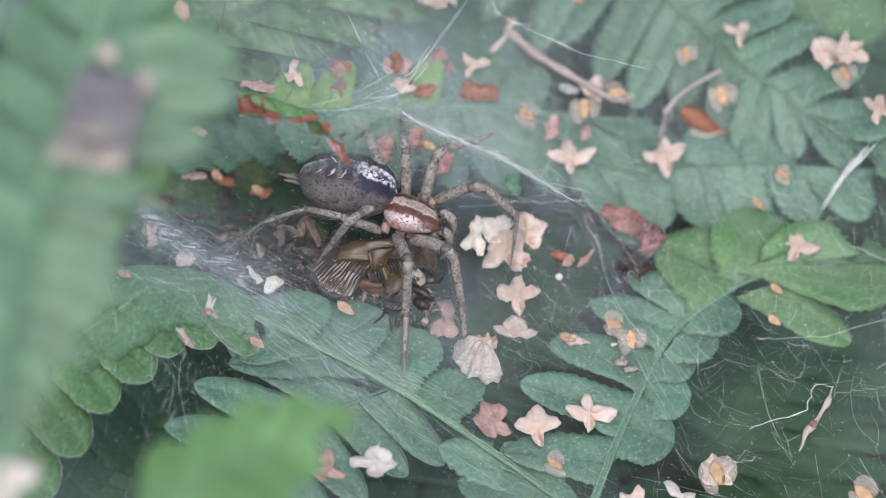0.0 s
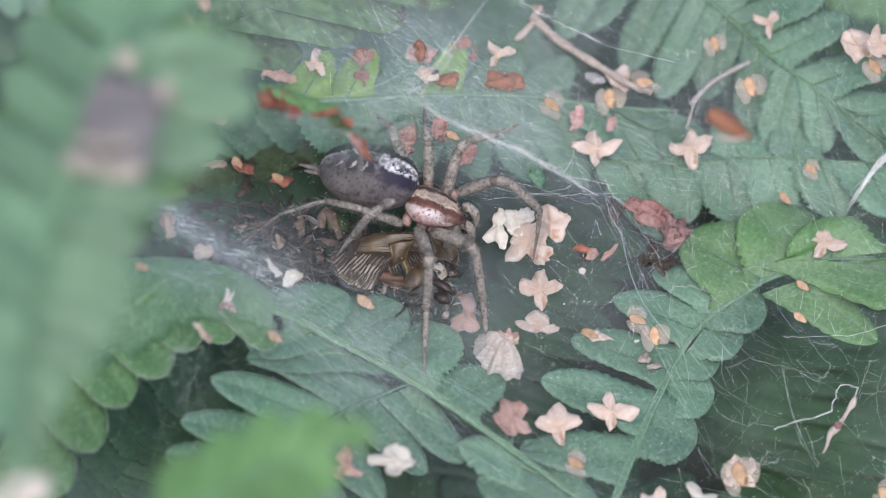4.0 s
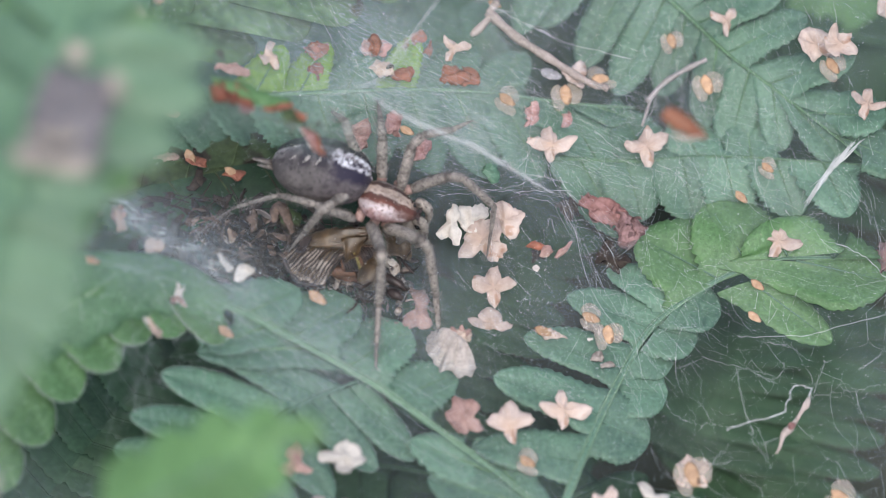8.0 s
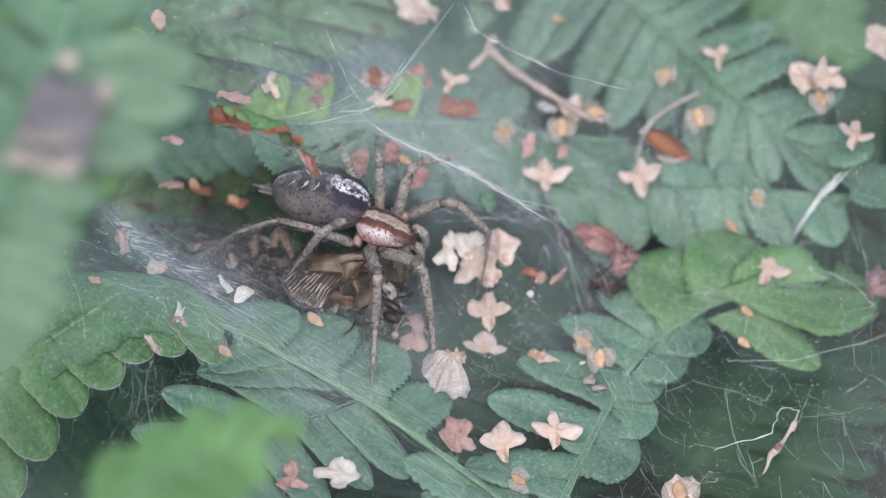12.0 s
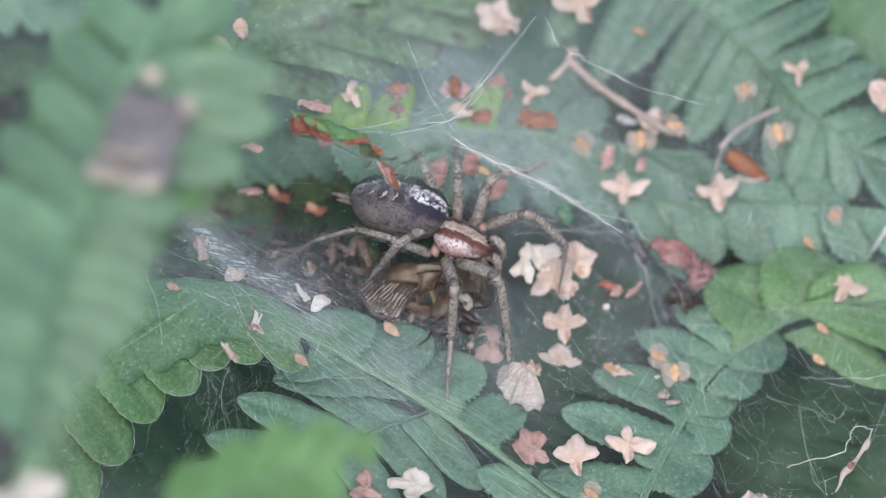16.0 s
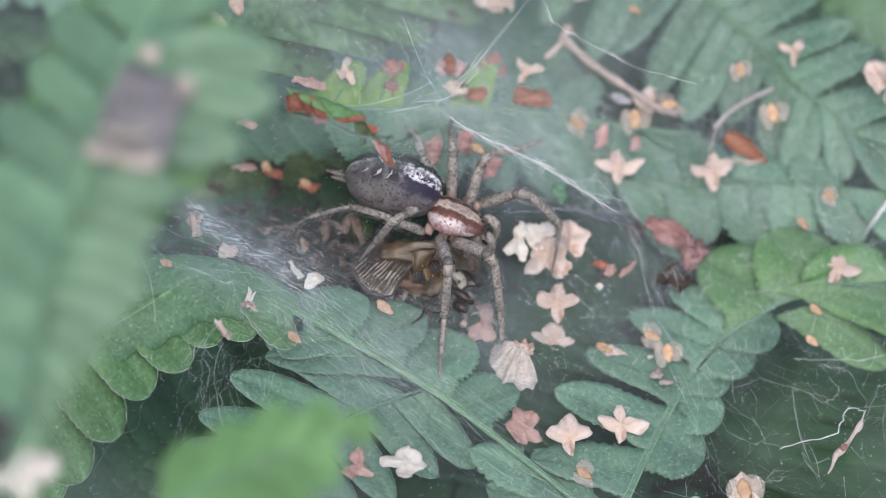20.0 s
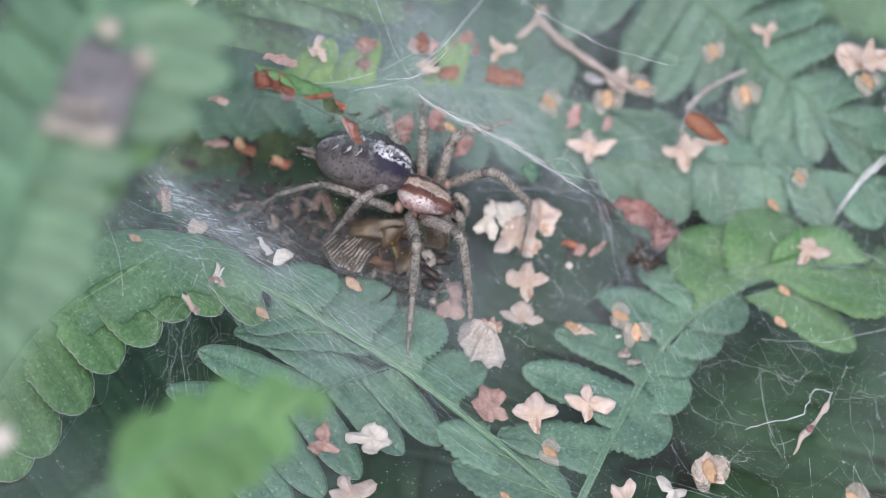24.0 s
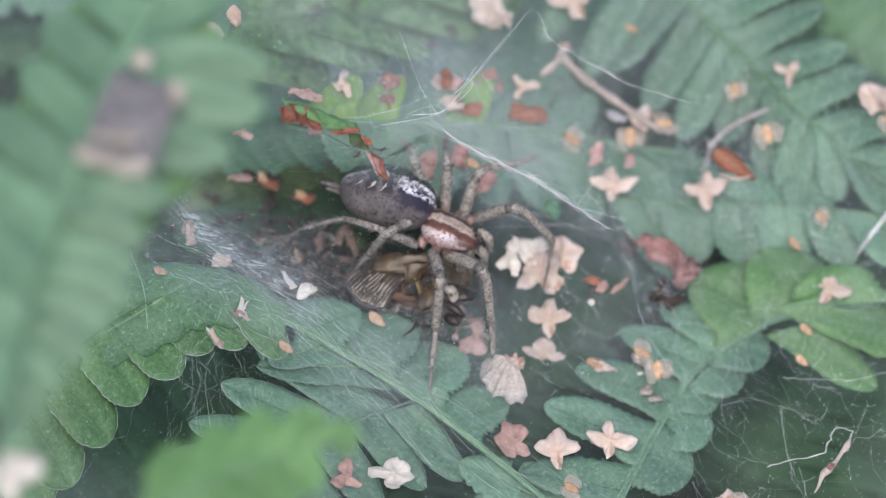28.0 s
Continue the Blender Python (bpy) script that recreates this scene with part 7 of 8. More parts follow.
WEB = thing("spider_web", "milky funnel web spread over the fern", "spider web", (0, 0, -2))


def sheet():
    """The broad woven sheet, denser round the funnel lip and open at the funnel's mouth."""
    cx, cy = (-15.5, 4.1, -2.0)[:2]
    lip = (-15.2, -7.1, 2.0)[:2]
    low = (-7.5, -9.1, -2.0)[:2]
    top = (-6.2, 12.9, 2.0)[:2]
    right = (25.0, -9.4, -4.0)[:2]
    nest = (-5.6, 0.3, -2.0)[:2]
    head = (6.5, 4.5, -3.0)[:2]
    notch = (19.5, 5.3, -3.0)[:2]
    pit = (24.8, -21.9, -5.0)[:2]
    gap = (-22.4, -15.9, 2.0)[:2]
    flap, rim, nook = (-21.5, -6.0), (-21.5, -12.2), (9.0, -3.0)
    bm = bmesh.new()
    lay = bm.verts.layers.float.new("weave")
    nx, ny = 130, 100
    g = []
    for i in range(nx + 1):
        row = []
        for j in range(ny + 1):
            x, y = -52 + 104 * i / nx, -40 + 80 * j / ny
            v = bm.verts.new((x, y, sheet_height(x, y) + 0.1 + 0.25 * noise.noise((x * 0.25, y * 0.25, 3))))
            w = 0.55
            for (px, py), rx, ry, k in ((lip, 12, 4.5, 0.3), (head, 8, 5, 0.3), (pit, 9.0, 4.5, -0.8), (notch, 1.2, 2.4, -0.9), (low, 13, 7, 0.7), (top, 19, 10, 0.8), (right, 15, 12, -0.36), (gap, 9, 6.5, -1.0), (flap, 7.5, 3.2, 0.5), (rim, 6.5, 2.4, -0.75), (nook, 9, 7, 0.2)):
                w += k * math.exp(-((x - px) / rx) ** 2 - ((y - py) / ry) ** 2)
            hole = math.exp(-(((x - cx) / 9.5) ** 2 + ((y - cy) / 5.8) ** 2) ** 1.5)
            dip = math.exp(-(((x - nest[0]) / 5.6) ** 2 + ((y - nest[1]) / 4.6) ** 2) ** 2)
            v[lay] = max(0.0, w * (1 - 0.94 * hole) * (1 - 0.7 * dip)) * smooth(50, 40, abs(x)) * smooth(39, 32, abs(y))
            row.append(v)
        g.append(row)
    for i in range(nx):
        for j in range(ny):
            bm.faces.new((g[i][j], g[i + 1][j], g[i + 1][j + 1], g[i][j + 1]))
    part("sheet", bm, FILM, WEB, "milky woven silk sheet")


sheet()


def canopy():
    """A second, higher film from the rolled leaf back over the fern, and the wall of the funnel."""
    front = [(-17.9, 1.1, 16.0), (-13.8, 0.1, 17.0), (-8.0, -0.2, 15.0), (-3.3, 4.1, 13.0), (4.1, 1.6, 10.5), (10.6, 2.0, 4.0)]
    back = [(-22.8, 19.3, 14.0), (-15.5, 21.0, 13.0), (-8.1, 22.3, 12.0), (-0.7, 23.5, 11.0), (7.3, 23.7, 9.0), (15.7, 15.6, 4.0)]
    bm = bmesh.new()
    lay = bm.verts.layers.float.new("weave")
    nu, nv = 60, 30
    f, b = catmull(front, nu + 1), catmull(back, nu + 1)
    g = []
    for i in range(nu + 1):
        row = []
        for j in range(nv + 1):
            v = bm.verts.new(f[i].lerp(b[i], j / nv) - Vector((0, 0, 1.6 * math.sin(math.pi * j / nv))))
            v[lay] = smooth(0, 0.12, i / nu) * smooth(1, 0.75, i / nu) * (0.46 + 0.8 * math.exp(-(j / nv / 0.3) ** 2)) * smooth(1, 0.8, j / nv)
            row.append(v)
        g.append(row)
    for i in range(nu):
        for j in range(nv):
            bm.faces.new((g[i][j], g[i + 1][j], g[i + 1][j + 1], g[i][j + 1]))
    part("canopy", bm, FILM_THIN, WEB, "thin silk canopy")
    # silk hanging from the rolled leaf into the funnel
    top = catmull([(-21.4, 3.7, 13.0), (-18.0, 1.9, 15.2), (-13.8, 0.5, 16.4), (-10.3, 0.4, 15.2), (-7.6, 0.4, 14.2), (-4.6, 2.4, 13.4), (-0.5, 2.4, 12.0)], 31)
    low = catmull([(-22.8, 4.6, 6.0), (-19.6, 4.9, 5.0), (-15.4, 4.9, 5.0), (-11.7, 4.7, 5.6), (-8.4, 3.3, 6.0), (-4.7, 3.4, 5.0), (-0.6, 4.3, 4.0)], 31)
    bm = bmesh.new()
    lay = bm.verts.layers.float.new("weave")
    g = []
    for i in range(31):
        row = []
        for j in range(15):
            v = bm.verts.new(top[i].lerp(low[i], j / 14) + Vector((0, 0, 0.4 * noise.noise((i * 0.25, j * 0.3, 6)) - 1.2 * math.sin(math.pi * j / 14))))
            v[lay] = smooth(0, 0.2, i / 30) * smooth(1, 0.7, i / 30) * (1.1 + 1.9 * i / 30) * (1 - j / 14) ** 1.1
            row.append(v)
        g.append(row)
    for i in range(30):
        for j in range(14):
            bm.faces.new((g[i][j], g[i + 1][j], g[i + 1][j + 1], g[i][j + 1]))
    part("inner_veil", bm, FILM_THIN, WEB, "thin silk veil hanging from the leaf rim")
    # funnel wall below the lip
    lip = catmull([(-25.3, 1.3, 6.0), (-21.8, -1.8, 4.6), (-17.6, -3.8, 3.2), (-14.4, -4.8, 2.0), (-12.0, -5.6, 0.0), (-9.9, -6.4, -2.0)], 41)
    deep = catmull([(-24.2, 8.4, -2.0), (-20.3, 4.6, -3.0), (-17.4, 3.7, -4.0), (-14.6, 1.8, -4.5), (-12.4, 0.5, -5.0), (-10.7, -1.7, -5.0)], 41)
    bm = bmesh.new()
    lay = bm.verts.layers.float.new("weave")
    g = []
    for i in range(41):
        row = []
        for j in range(13):
            v = bm.verts.new(lip[i].lerp(deep[i], j / 12) + Vector((0, 0, 0.3 * noise.noise((i * 0.3, j * 0.4, 1)))))
            v[lay] = smooth(0, 0.15, i / 40) * smooth(1, 0.85, i / 40) * (0.2 - 0.2 * j / 12)
            row.append(v)
        g.append(row)
    for i in range(40):
        for j in range(12):
            bm.faces.new((g[i][j], g[i + 1][j], g[i + 1][j + 1], g[i][j + 1]))
    part("funnel_wall", bm, FILM_SOFT, WEB, "dense silk funnel wall")
    # thick white selvage along the lip
    bm = bmesh.new()
    lay = bm.verts.layers.float.new("weave")
    edge = catmull([(-26.5, 2.9, 6.4), (-23.2, -0.8, 5.0), (-19.9, -3.0, 4.0), (-16.7, -4.5, 3.0), (-14.0, -5.5, 1.8), (-11.3, -6.6, -0.6), (-8.5, -8.2, -2.6)], 61)
    g = []
    for i in range(61):
        run = (edge[min(60, i + 1)] - edge[max(0, i - 1)]).normalized()
        out = run.cross(Vector((0, 0, 1))).normalized()
        row = []
        for j in range(11):
            q = j / 10
            wide = 2.0 + 0.9 * noise.noise((i * 0.12, 0, 2)) + 1.6 * smooth(0.45, 0.85, i / 60)
            v = bm.verts.new(edge[i] + out * ((q - 0.45) * wide * 1.8) + Vector((0, 0, 0.35 * math.sin(math.pi * q) + 0.15 * noise.noise((i * 0.4, j * 0.5, 9)))))
            v[lay] = smooth(0, 0.25, i / 60) * smooth(1, 0.7, i / 60) * math.sin(math.pi * q) ** 1.5 * (1.5 + 1.1 * noise.noise((i * 0.16, j * 0.45, 4)))
            row.append(v)
        g.append(row)
    for i in range(60):
        for j in range(10):
            bm.faces.new((g[i][j], g[i + 1][j], g[i + 1][j + 1], g[i][j + 1]))
    part("selvage", bm, FILM_SOFT, WEB, "thick white silk selvage at the funnel lip")


canopy()


def threads():
    """Loose single threads over the sheet, far too many to count."""
    rnd = random.Random(21)
    bm = bmesh.new()
    hx, hy = (-15.5, 4.6, -2.0)[:2]
    kx, ky = (-5.6, 0.3, -2.0)[:2]
    verts, faces = [], []

    def add(pts, full):
        base = len(verts)
        for p in pts:
            r = full * (rnd.uniform(0.35, 1.5) if len(pts) > 6 else 1)
            for k in range(3):
                a = 2.1 * k
                verts.append(((p.x + r * math.cos(a)) * MM, (p.y + r * 0.6 * math.cos(a + 1)) * MM, (p.z + r * math.sin(a)) * MM))
        for i in range(len(pts) - 1):
            for k in range(3):
                q = base + i * 3
                faces.append((q + k, q + (k + 1) % 3, q + 3 + (k + 1) % 3, q + 3 + k))

    bm.free()
    # woven fibres, strung between two edges of the sheet: most are a faint haze, some stand out
    for a, b, count, slip, bold in (
            ([(-25.4, -2.0), (-21.7, -3.7), (-17.3, -4.1), (-12.9, -4.9)], [(-11.0, -9.5), (-2.9, -12.5), (4.3, -15.6), (10.2, -19.9)], 40, 0.9, 0.02),
            ([(-23.9, -6.4), (-17.3, -6.8), (-11.9, -7.4)], [(-16.3, -11.8), (-7.4, -14.0), (0.3, -17.1)], 34, 0.7, 0.02),
            ([(-26.9, -5.7), (-26.4, -8.2), (-25.6, -11.1)], [(-16.0, -5.7), (-13.7, -7.8), (-10.1, -10.7)], 34, 0.7, 0.04),
            ([(-15.9, -10.4), (-10.1, -13.0), (-3.8, -17.0)], [(-6.1, -6.2), (0.7, -9.0), (6.6, -13.3)], 30, 0.8, 0.02),
            ([(3.5, 2.0), (3.9, -4.5), (5.3, -11.4)], [(17.1, 3.4), (16.0, -3.2), (13.5, -11.6)], 110, 1.2, 0.09),
            ([(3.1, 1.4), (10.1, 4.4), (17.1, 3.9)], [(4.4, -11.5), (8.9, -12.1), (15.4, -10.4)], 20, 1.2, 0.03),
            ([(18.3, -3.0), (19.1, -10.2), (17.9, -18.8)], [(37.8, -0.7), (37.5, -9.0), (37.0, -18.8)], 24, 1.3, 0.02),
            ([(19.2, -4.0), (28.5, -3.0), (37.7, -1.6)], [(16.5, -20.5), (25.6, -19.9), (37.0, -19.3)], 16, 1.4, 0.02),
            ([(-16.5, 7.7), (-10.3, 12.8), (-1.1, 19.5)], [(-3.9, 5.2), (5.4, 9.1), (17.2, 14.1)], 80, 0.9, 0.015),
            ([(-16.6, 12.7), (-8.5, 17.9), (-1.1, 21.3)], [(-10.3, 7.4), (0.7, 11.6), (12.5, 12.9)], 60, 0.9, 0.015),
            ([(-10.3, 8.8), (-7.6, 10.6), (-3.9, 12.2)], [(4.5, 11.4), (11.1, 9.4), (18.6, 7.9)], 70, 0.9, 0.02),
            ([(5.5, 22.9), (10.2, 16.1), (10.1, 7.8)], [(24.4, 23.0), (28.9, 13.6), (28.7, 5.5)], 120, 1.2, 0.03),
            ([(17.4, 22.8), (24.4, 22.6), (33.6, 21.0)], [(18.5, 4.0), (26.4, 3.3), (36.4, 3.7)], 100, 1.2, 0.03),
            ([(12.3, -1.4), (15.6, 0.9), (19.4, 3.0)], [(18.0, -13.4), (23.8, -5.9), (35.9, -1.6)], 60, 0.6, 0.03),
            ([(-24.7, -13.2), (-23.3, -15.4), (-21.6, -17.6)], [(-21.6, -11.1), (-18.1, -12.1), (-14.6, -12.4)], 60, 0.9, 0.03),
            ([(-23.8, -13.1), (-20.3, -12.5), (-16.3, -11.4)], [(-23.3, -19.3), (-20.2, -18.6), (-16.3, -16.1)], 40, 0.8, 0.04),
            ([(9.1, 3.3), (10.1, 9.3), (7.3, 12.8)], [(20.5, 9.8), (18.5, 4.0), (14.2, -0.2)], 40, 0.9, 0.06)):
        a, b = catmull([(*q, 0) for q in a], 41), catmull([(*q, 0) for q in b], 41)
        for _ in range(count):
            u = rnd.uniform(0, 40)
            w = min(40.0, max(0.0, u + rnd.gauss(0, slip) * 20))
            p, q = a[int(u)].lerp(a[min(40, int(u) + 1)], u % 1), b[int(w)].lerp(b[min(40, int(w) + 1)], w % 1)
            # many fibres run only part of the way
            lo = rnd.uniform(-0.1, 0.85)
            hi = lo + (rnd.uniform(0.1, 0.4) if slip > 1 else rnd.uniform(0.25, 1.0))
            p, q = p.lerp(q, lo), p.lerp(q, hi)
            if max(((c.x - hx) / 8) ** 2 + ((c.y - hy) / 4.5) ** 2 < 1 or ((c.x - kx) / 6) ** 2 + ((c.y - ky) / 5) ** 2 < 1 for c in (p.lerp(q, 0.25), p.lerp(q, 0.5), p.lerp(q, 0.75))):
                continue
            d = q - p
            bow = Vector((-d.y, d.x, 0)) * rnd.gauss(0, 0.09)
            h0, h1, ph = rnd.uniform(0.1, 1.0), rnd.uniform(0.1, 1.0), rnd.uniform(0, 6)
            pts = []
            for i in range(13):
                u = i / 12
                c = p.lerp(q, u) + bow * math.sin(math.pi * u) + Vector((0.09 * math.sin(ph + 9 * u), 0.1 * math.cos(ph * 2 + 13 * u), 0))
                c.z = sheet_height(c.x, c.y) + h0 + (h1 - h0) * u
                pts.append(c)
            add(pts, rnd.uniform(0.006, 0.011) if rnd.random() < bold else rnd.uniform(0.0018, 0.0045))
            # kinked curls where a fibre has snapped back
            if rnd.random() < bold * 1.6:
                e = pts[rnd.randrange(13)]
                curl = [e]
                for _ in range(rnd.choice((3, 4, 6))):
                    curl.append(curl[-1] + Vector((rnd.uniform(-0.25, 0.35), rnd.gauss(0, 0.2), rnd.gauss(0, 0.06))))
                add(curl, rnd.uniform(0.006, 0.012))
    # open irregular net: straight fine threads between bright knots
    for x0, x1, y0, y1, count, full in ((18.5, 40.0, -20.0, 5.0, 190, 0.0042), (4.0, 19.0, -9.0, 4.0, 90, 0.0034), (6.0, 38.0, 5.0, 22.0, 120, 0.0028)):
        knots = []
        for _ in range(count):
            x, y = rnd.uniform(x0, x1), rnd.uniform(y0, y1)
            knots.append(Vector((x, y, sheet_height(x, y) + rnd.uniform(0.2, 0.7))))
        for k in knots:
            near = sorted(knots, key=lambda q: (q - k).length_squared)[1:7]
            for q in rnd.sample(near, rnd.choice((1, 2, 2))):
                add([k.lerp(q, i / 7) + Vector((0, 0.05 * math.sin(i * 2.0), -0.15 * math.sin(math.pi * i / 7))) for i in range(8)], full * rnd.choice((0.5, 0.7, 1.0, 1.8)))
            if rnd.random() < 0.5:
                add([k + Vector((-0.06, 0, 0)), k, k + Vector((0.07, 0.03, 0))], rnd.choice((0.03, 0.045, 0.07)))
    # radiating strands at the lip of the funnel
    lip = catmull([(-25.3, 1.3, 6.0), (-21.8, -1.8, 4.6), (-17.6, -3.8, 3.2), (-13.1, -5.1, 1.6), (-10.0, -5.7, -1.5)], 60)
    for _ in range(120):
        k = rnd.randrange(0, 44)
        side = Vector((rnd.gauss(0, 0.9), rnd.gauss(0, 1.1), rnd.gauss(0, 0.4)))
        a = lip[k] + side
        b = lip[min(59, k + rnd.randrange(6, 16))] + side + Vector((rnd.gauss(0, 0.35), rnd.gauss(0, 0.35), rnd.gauss(0, 0.2)))
        add([a.lerp(b, i / 4) for i in range(5)], rnd.choice((0.001, 0.0015, 0.002, 0.003, 0.005)))
    # tiny specks of dust held by the silk
    for _ in range(12000):
        x, y = rnd.uniform(-40, 40), rnd.uniform(-30, 30)
        p = Vector((x, y, sheet_height(x, y) + rnd.uniform(0.1, 0.6)))
        add([p, p + Vector((rnd.uniform(0.02, 0.12), rnd.uniform(-0.06, 0.06), 0.03))], rnd.choice((0.008, 0.012, 0.018, 0.024, 0.04)))
    # long fibres stretched along the covered rib and over the big pinna
    for way, count, spread in (([(-20.9, -6.0, 6.0), (-13.6, -7.9, 2.1), (-6.2, -10.4, -1.0), (1.4, -14.6, -3.4), (11.7, -21.8, -5.1)], 44, 2.6), ([(6.6, -7.4, -3.7), (15.0, -11.3, -5.3), (25.0, -1.2, -4.7), (34.0, 4.3, -2.0)], 40, 3.0), ([(-8.2, 8.5, 6.7), (3.2, 13.0, 2.6), (17.4, 13.6, -0.3), (32.0, 9.0, -0.1)], 110, 3.6)):
        line = catmull(way, 60)
        for _ in range(count):
            k = rnd.randrange(0, 50)
            m = min(59, k + rnd.randrange(8, 26))
            o1 = Vector((rnd.gauss(0, 0.4), rnd.gauss(0, spread), rnd.uniform(-0.2, 0.5)))
            o2 = o1 * 0.8 + Vector((rnd.gauss(0, 0.4), rnd.gauss(0, 0.8), 0))
            add([line[k].lerp(line[m], i / 6) * 0.5 + line[k + (m - k) * i // 6] * 0.5 + o1.lerp(o2, i / 6) for i in range(7)], rnd.choice((0.0012, 0.0016, 0.002, 0.0032)))
    me = bpy.data.meshes.new("web_threads")
    me.from_pydata(verts, [], faces)
    me.materials.append(SILK)
    tagged(new("web_threads", me), "fine single silk threads and dust over the sheet", "spider web", kind="stuff")


threads()


def strand(label, pts, r, fluff=0, seed=0, kinked=False, knots=()):
    root = thing("silk_strand", label, "silk strand", pts[0], "silk strands")
    bm = bmesh.new()
    line = catmull(pts, 26)
    rnd = random.Random(seed)
    if kinked:
        way = [Vector(p) for p in pts]
        n = len(way) - 1
        line = [way[min(n - 1, i * n // 25)].lerp(way[min(n - 1, i * n // 25) + 1], min(1, i * n / 25 - min(n - 1, i * n // 25))) + Vector((rnd.gauss(0, 0.07), rnd.gauss(0, 0.07), 0)) for i in range(26)]
    tube(bm, line, [r * rnd.uniform(0.6, 1.4) for _ in line], 5)
    for _ in range(fluff):
        k = rnd.randrange(2, 24)
        p = line[k]
        q = p + (line[k + 1] - p).normalized() * rnd.uniform(-2.6, 3.4) + Vector((rnd.gauss(0, 0.13), rnd.gauss(0, 0.13), rnd.gauss(0, 0.1)))
        tube(bm, [p, p.lerp(q, 0.5) + Vector((rnd.gauss(0, 0.08), rnd.gauss(0, 0.08), 0)), q], [r * 0.22, r * 0.18, r * 0.1], 3, False)
    for k in knots:
        c = line[k]
        for _ in range(9):
            e = c + Vector((rnd.gauss(0, 0.32), rnd.gauss(0, 0.24), rnd.gauss(0, 0.12)))
            f = c + (line[k + 1] - c) * rnd.uniform(-2.0, 2.5) + Vector((rnd.gauss(0, 0.1), rnd.gauss(0, 0.14), 0.05))
            tube(bm, [f, f.lerp(e, 0.5) + Vector((rnd.gauss(0, 0.1), rnd.gauss(0, 0.1), 0)), e], [r * 0.5, r * 0.7, r * 0.3], 4)
    part("thread", bm, STRAND_SILK, root)


strand("thick frayed silk strand spanning the web", [(-3.3, 4.1, 13.0), (-0.1, 2.8, 12.0), (4.1, 1.7, 10.6), (7.3, 1.4, 8.0), (10.6, 1.9, 4.0)], 0.04, 300, 1, True, (12, 13, 17))
strand("frayed silk strand hung from above", [(2.7, 16.0, 14.0), (0.1, 11.9, 13.5), (-2.0, 8.5, 13.0), (-3.9, 5.8, 13.0), (-8.3, 3.5, 14.0)], 0.011, 90, 2)
strand("thin taut silk thread", [(-2.1, 9.6, 13.0), (-1.3, 8.8, 13.0), (-3.4, 6.1, 13.0), (-5.9, 5.1, 13.5)], 0.016, 14, 3)
strand("frayed fine silk strand joining the thick one", [(2.0, 15.0, 13.5), (-0.4, 10.9, 13.3), (-2.8, 7.7, 13.0)], 0.009, 8, 500)
strand("frayed fine silk strand joining the thick one", [(-1.1, 10.7, 13.2), (-2.2, 8.6, 13.0), (-3.2, 7.6, 12.8)], 0.011, 14, 501)
strand("frayed fine silk strand joining the thick one", [(-1.2, 9.1, 13.2), (-2.1, 8.0, 13.0), (-2.7, 7.6, 12.9)], 0.01, 6, 502)
strand("frayed fine silk strand joining the thick one", [(-3.8, 8.4, 13.0), (-6.5, 6.2, 13.2), (-9.6, 4.6, 13.6), (-11.8, 3.9, 14.0)], 0.009, 16, 503)
strand("frayed fine silk strand joining the thick one", [(-3.5, 7.0, 12.8), (-5.6, 6.0, 13.0), (-6.6, 4.9, 13.0)], 0.006, 6, 504)
strand("frayed fine silk strand joining the thick one", [(4.3, 3.9, 8.5), (5.5, 5.6, 8.0), (6.2, 6.4, 8.0)], 0.005, 4, 505)
strand("frayed fine silk strand joining the thick one", [(7.7, 3.3, 5.0), (9.2, 6.8, 4.0), (10.2, 9.7, 3.0)], 0.01, 10, 506)
strand("frayed fine silk strand joining the thick one", [(7.1, 3.2, 6.2), (8.7, 4.1, 5.4), (10.3, 3.4, 4.0)], 0.008, 10, 507)
strand("frayed fine silk strand joining the thick one", [(8.0, 3.1, 5.0), (9.9, 3.7, 3.6), (11.8, 4.3, 2.0)], 0.012, 16, 508)
strand("thin beaded silk thread", [(3.4, 17.6, 12.0), (4.6, 15.1, 11.5), (7.6, 13.7, 11.0), (10.9, 12.1, 10.5), (16.5, 11.5, 9.0)], 0.014, 40, 4, True, (5, 9, 15))
strand("thin taut silk thread", [(-7.6, 13.1, 14.0), (-5.4, 7.8, 13.6), (-3.4, 5.0, 13.0)], 0.01, 2, 5)
strand("white feathery fibre stuck in the web", [(32.1, 6.3, -1.0), (32.5, 6.8, -0.5), (33.0, 7.3, 0.0), (33.5, 7.7, 0.4)], 0.13, 200, 70)
strand("fine silk thread over the spider's leg", [(2.0, 5.1, 0.5), (4.8, 4.8, 0.0), (8.0, 5.1, -0.6), (12.4, 6.0, -1.6)], 0.012, 8, 41, True)
strand("fine silk thread over the spider's leg", [(1.2, 3.8, 0.6), (4.4, 4.4, 0.0), (7.4, 5.4, -0.4), (9.9, 6.8, -0.8)], 0.01, 6, 42, True)
strand("fine silk thread over the spider's leg", [(2.5, 5.7, 0.6), (5.5, 5.4, 0.2), (8.5, 4.9, -0.8), (10.8, 4.7, -1.6)], 0.009, 6, 43, True)
strand("silk thread hanging from a thin twig to a bract", [(19.1, 14.5, 1.0), (18.9, 13.3, 0.0), (18.2, 11.9, -0.8), (17.5, 11.2, -1.2)], 0.014, 4, 44, True)
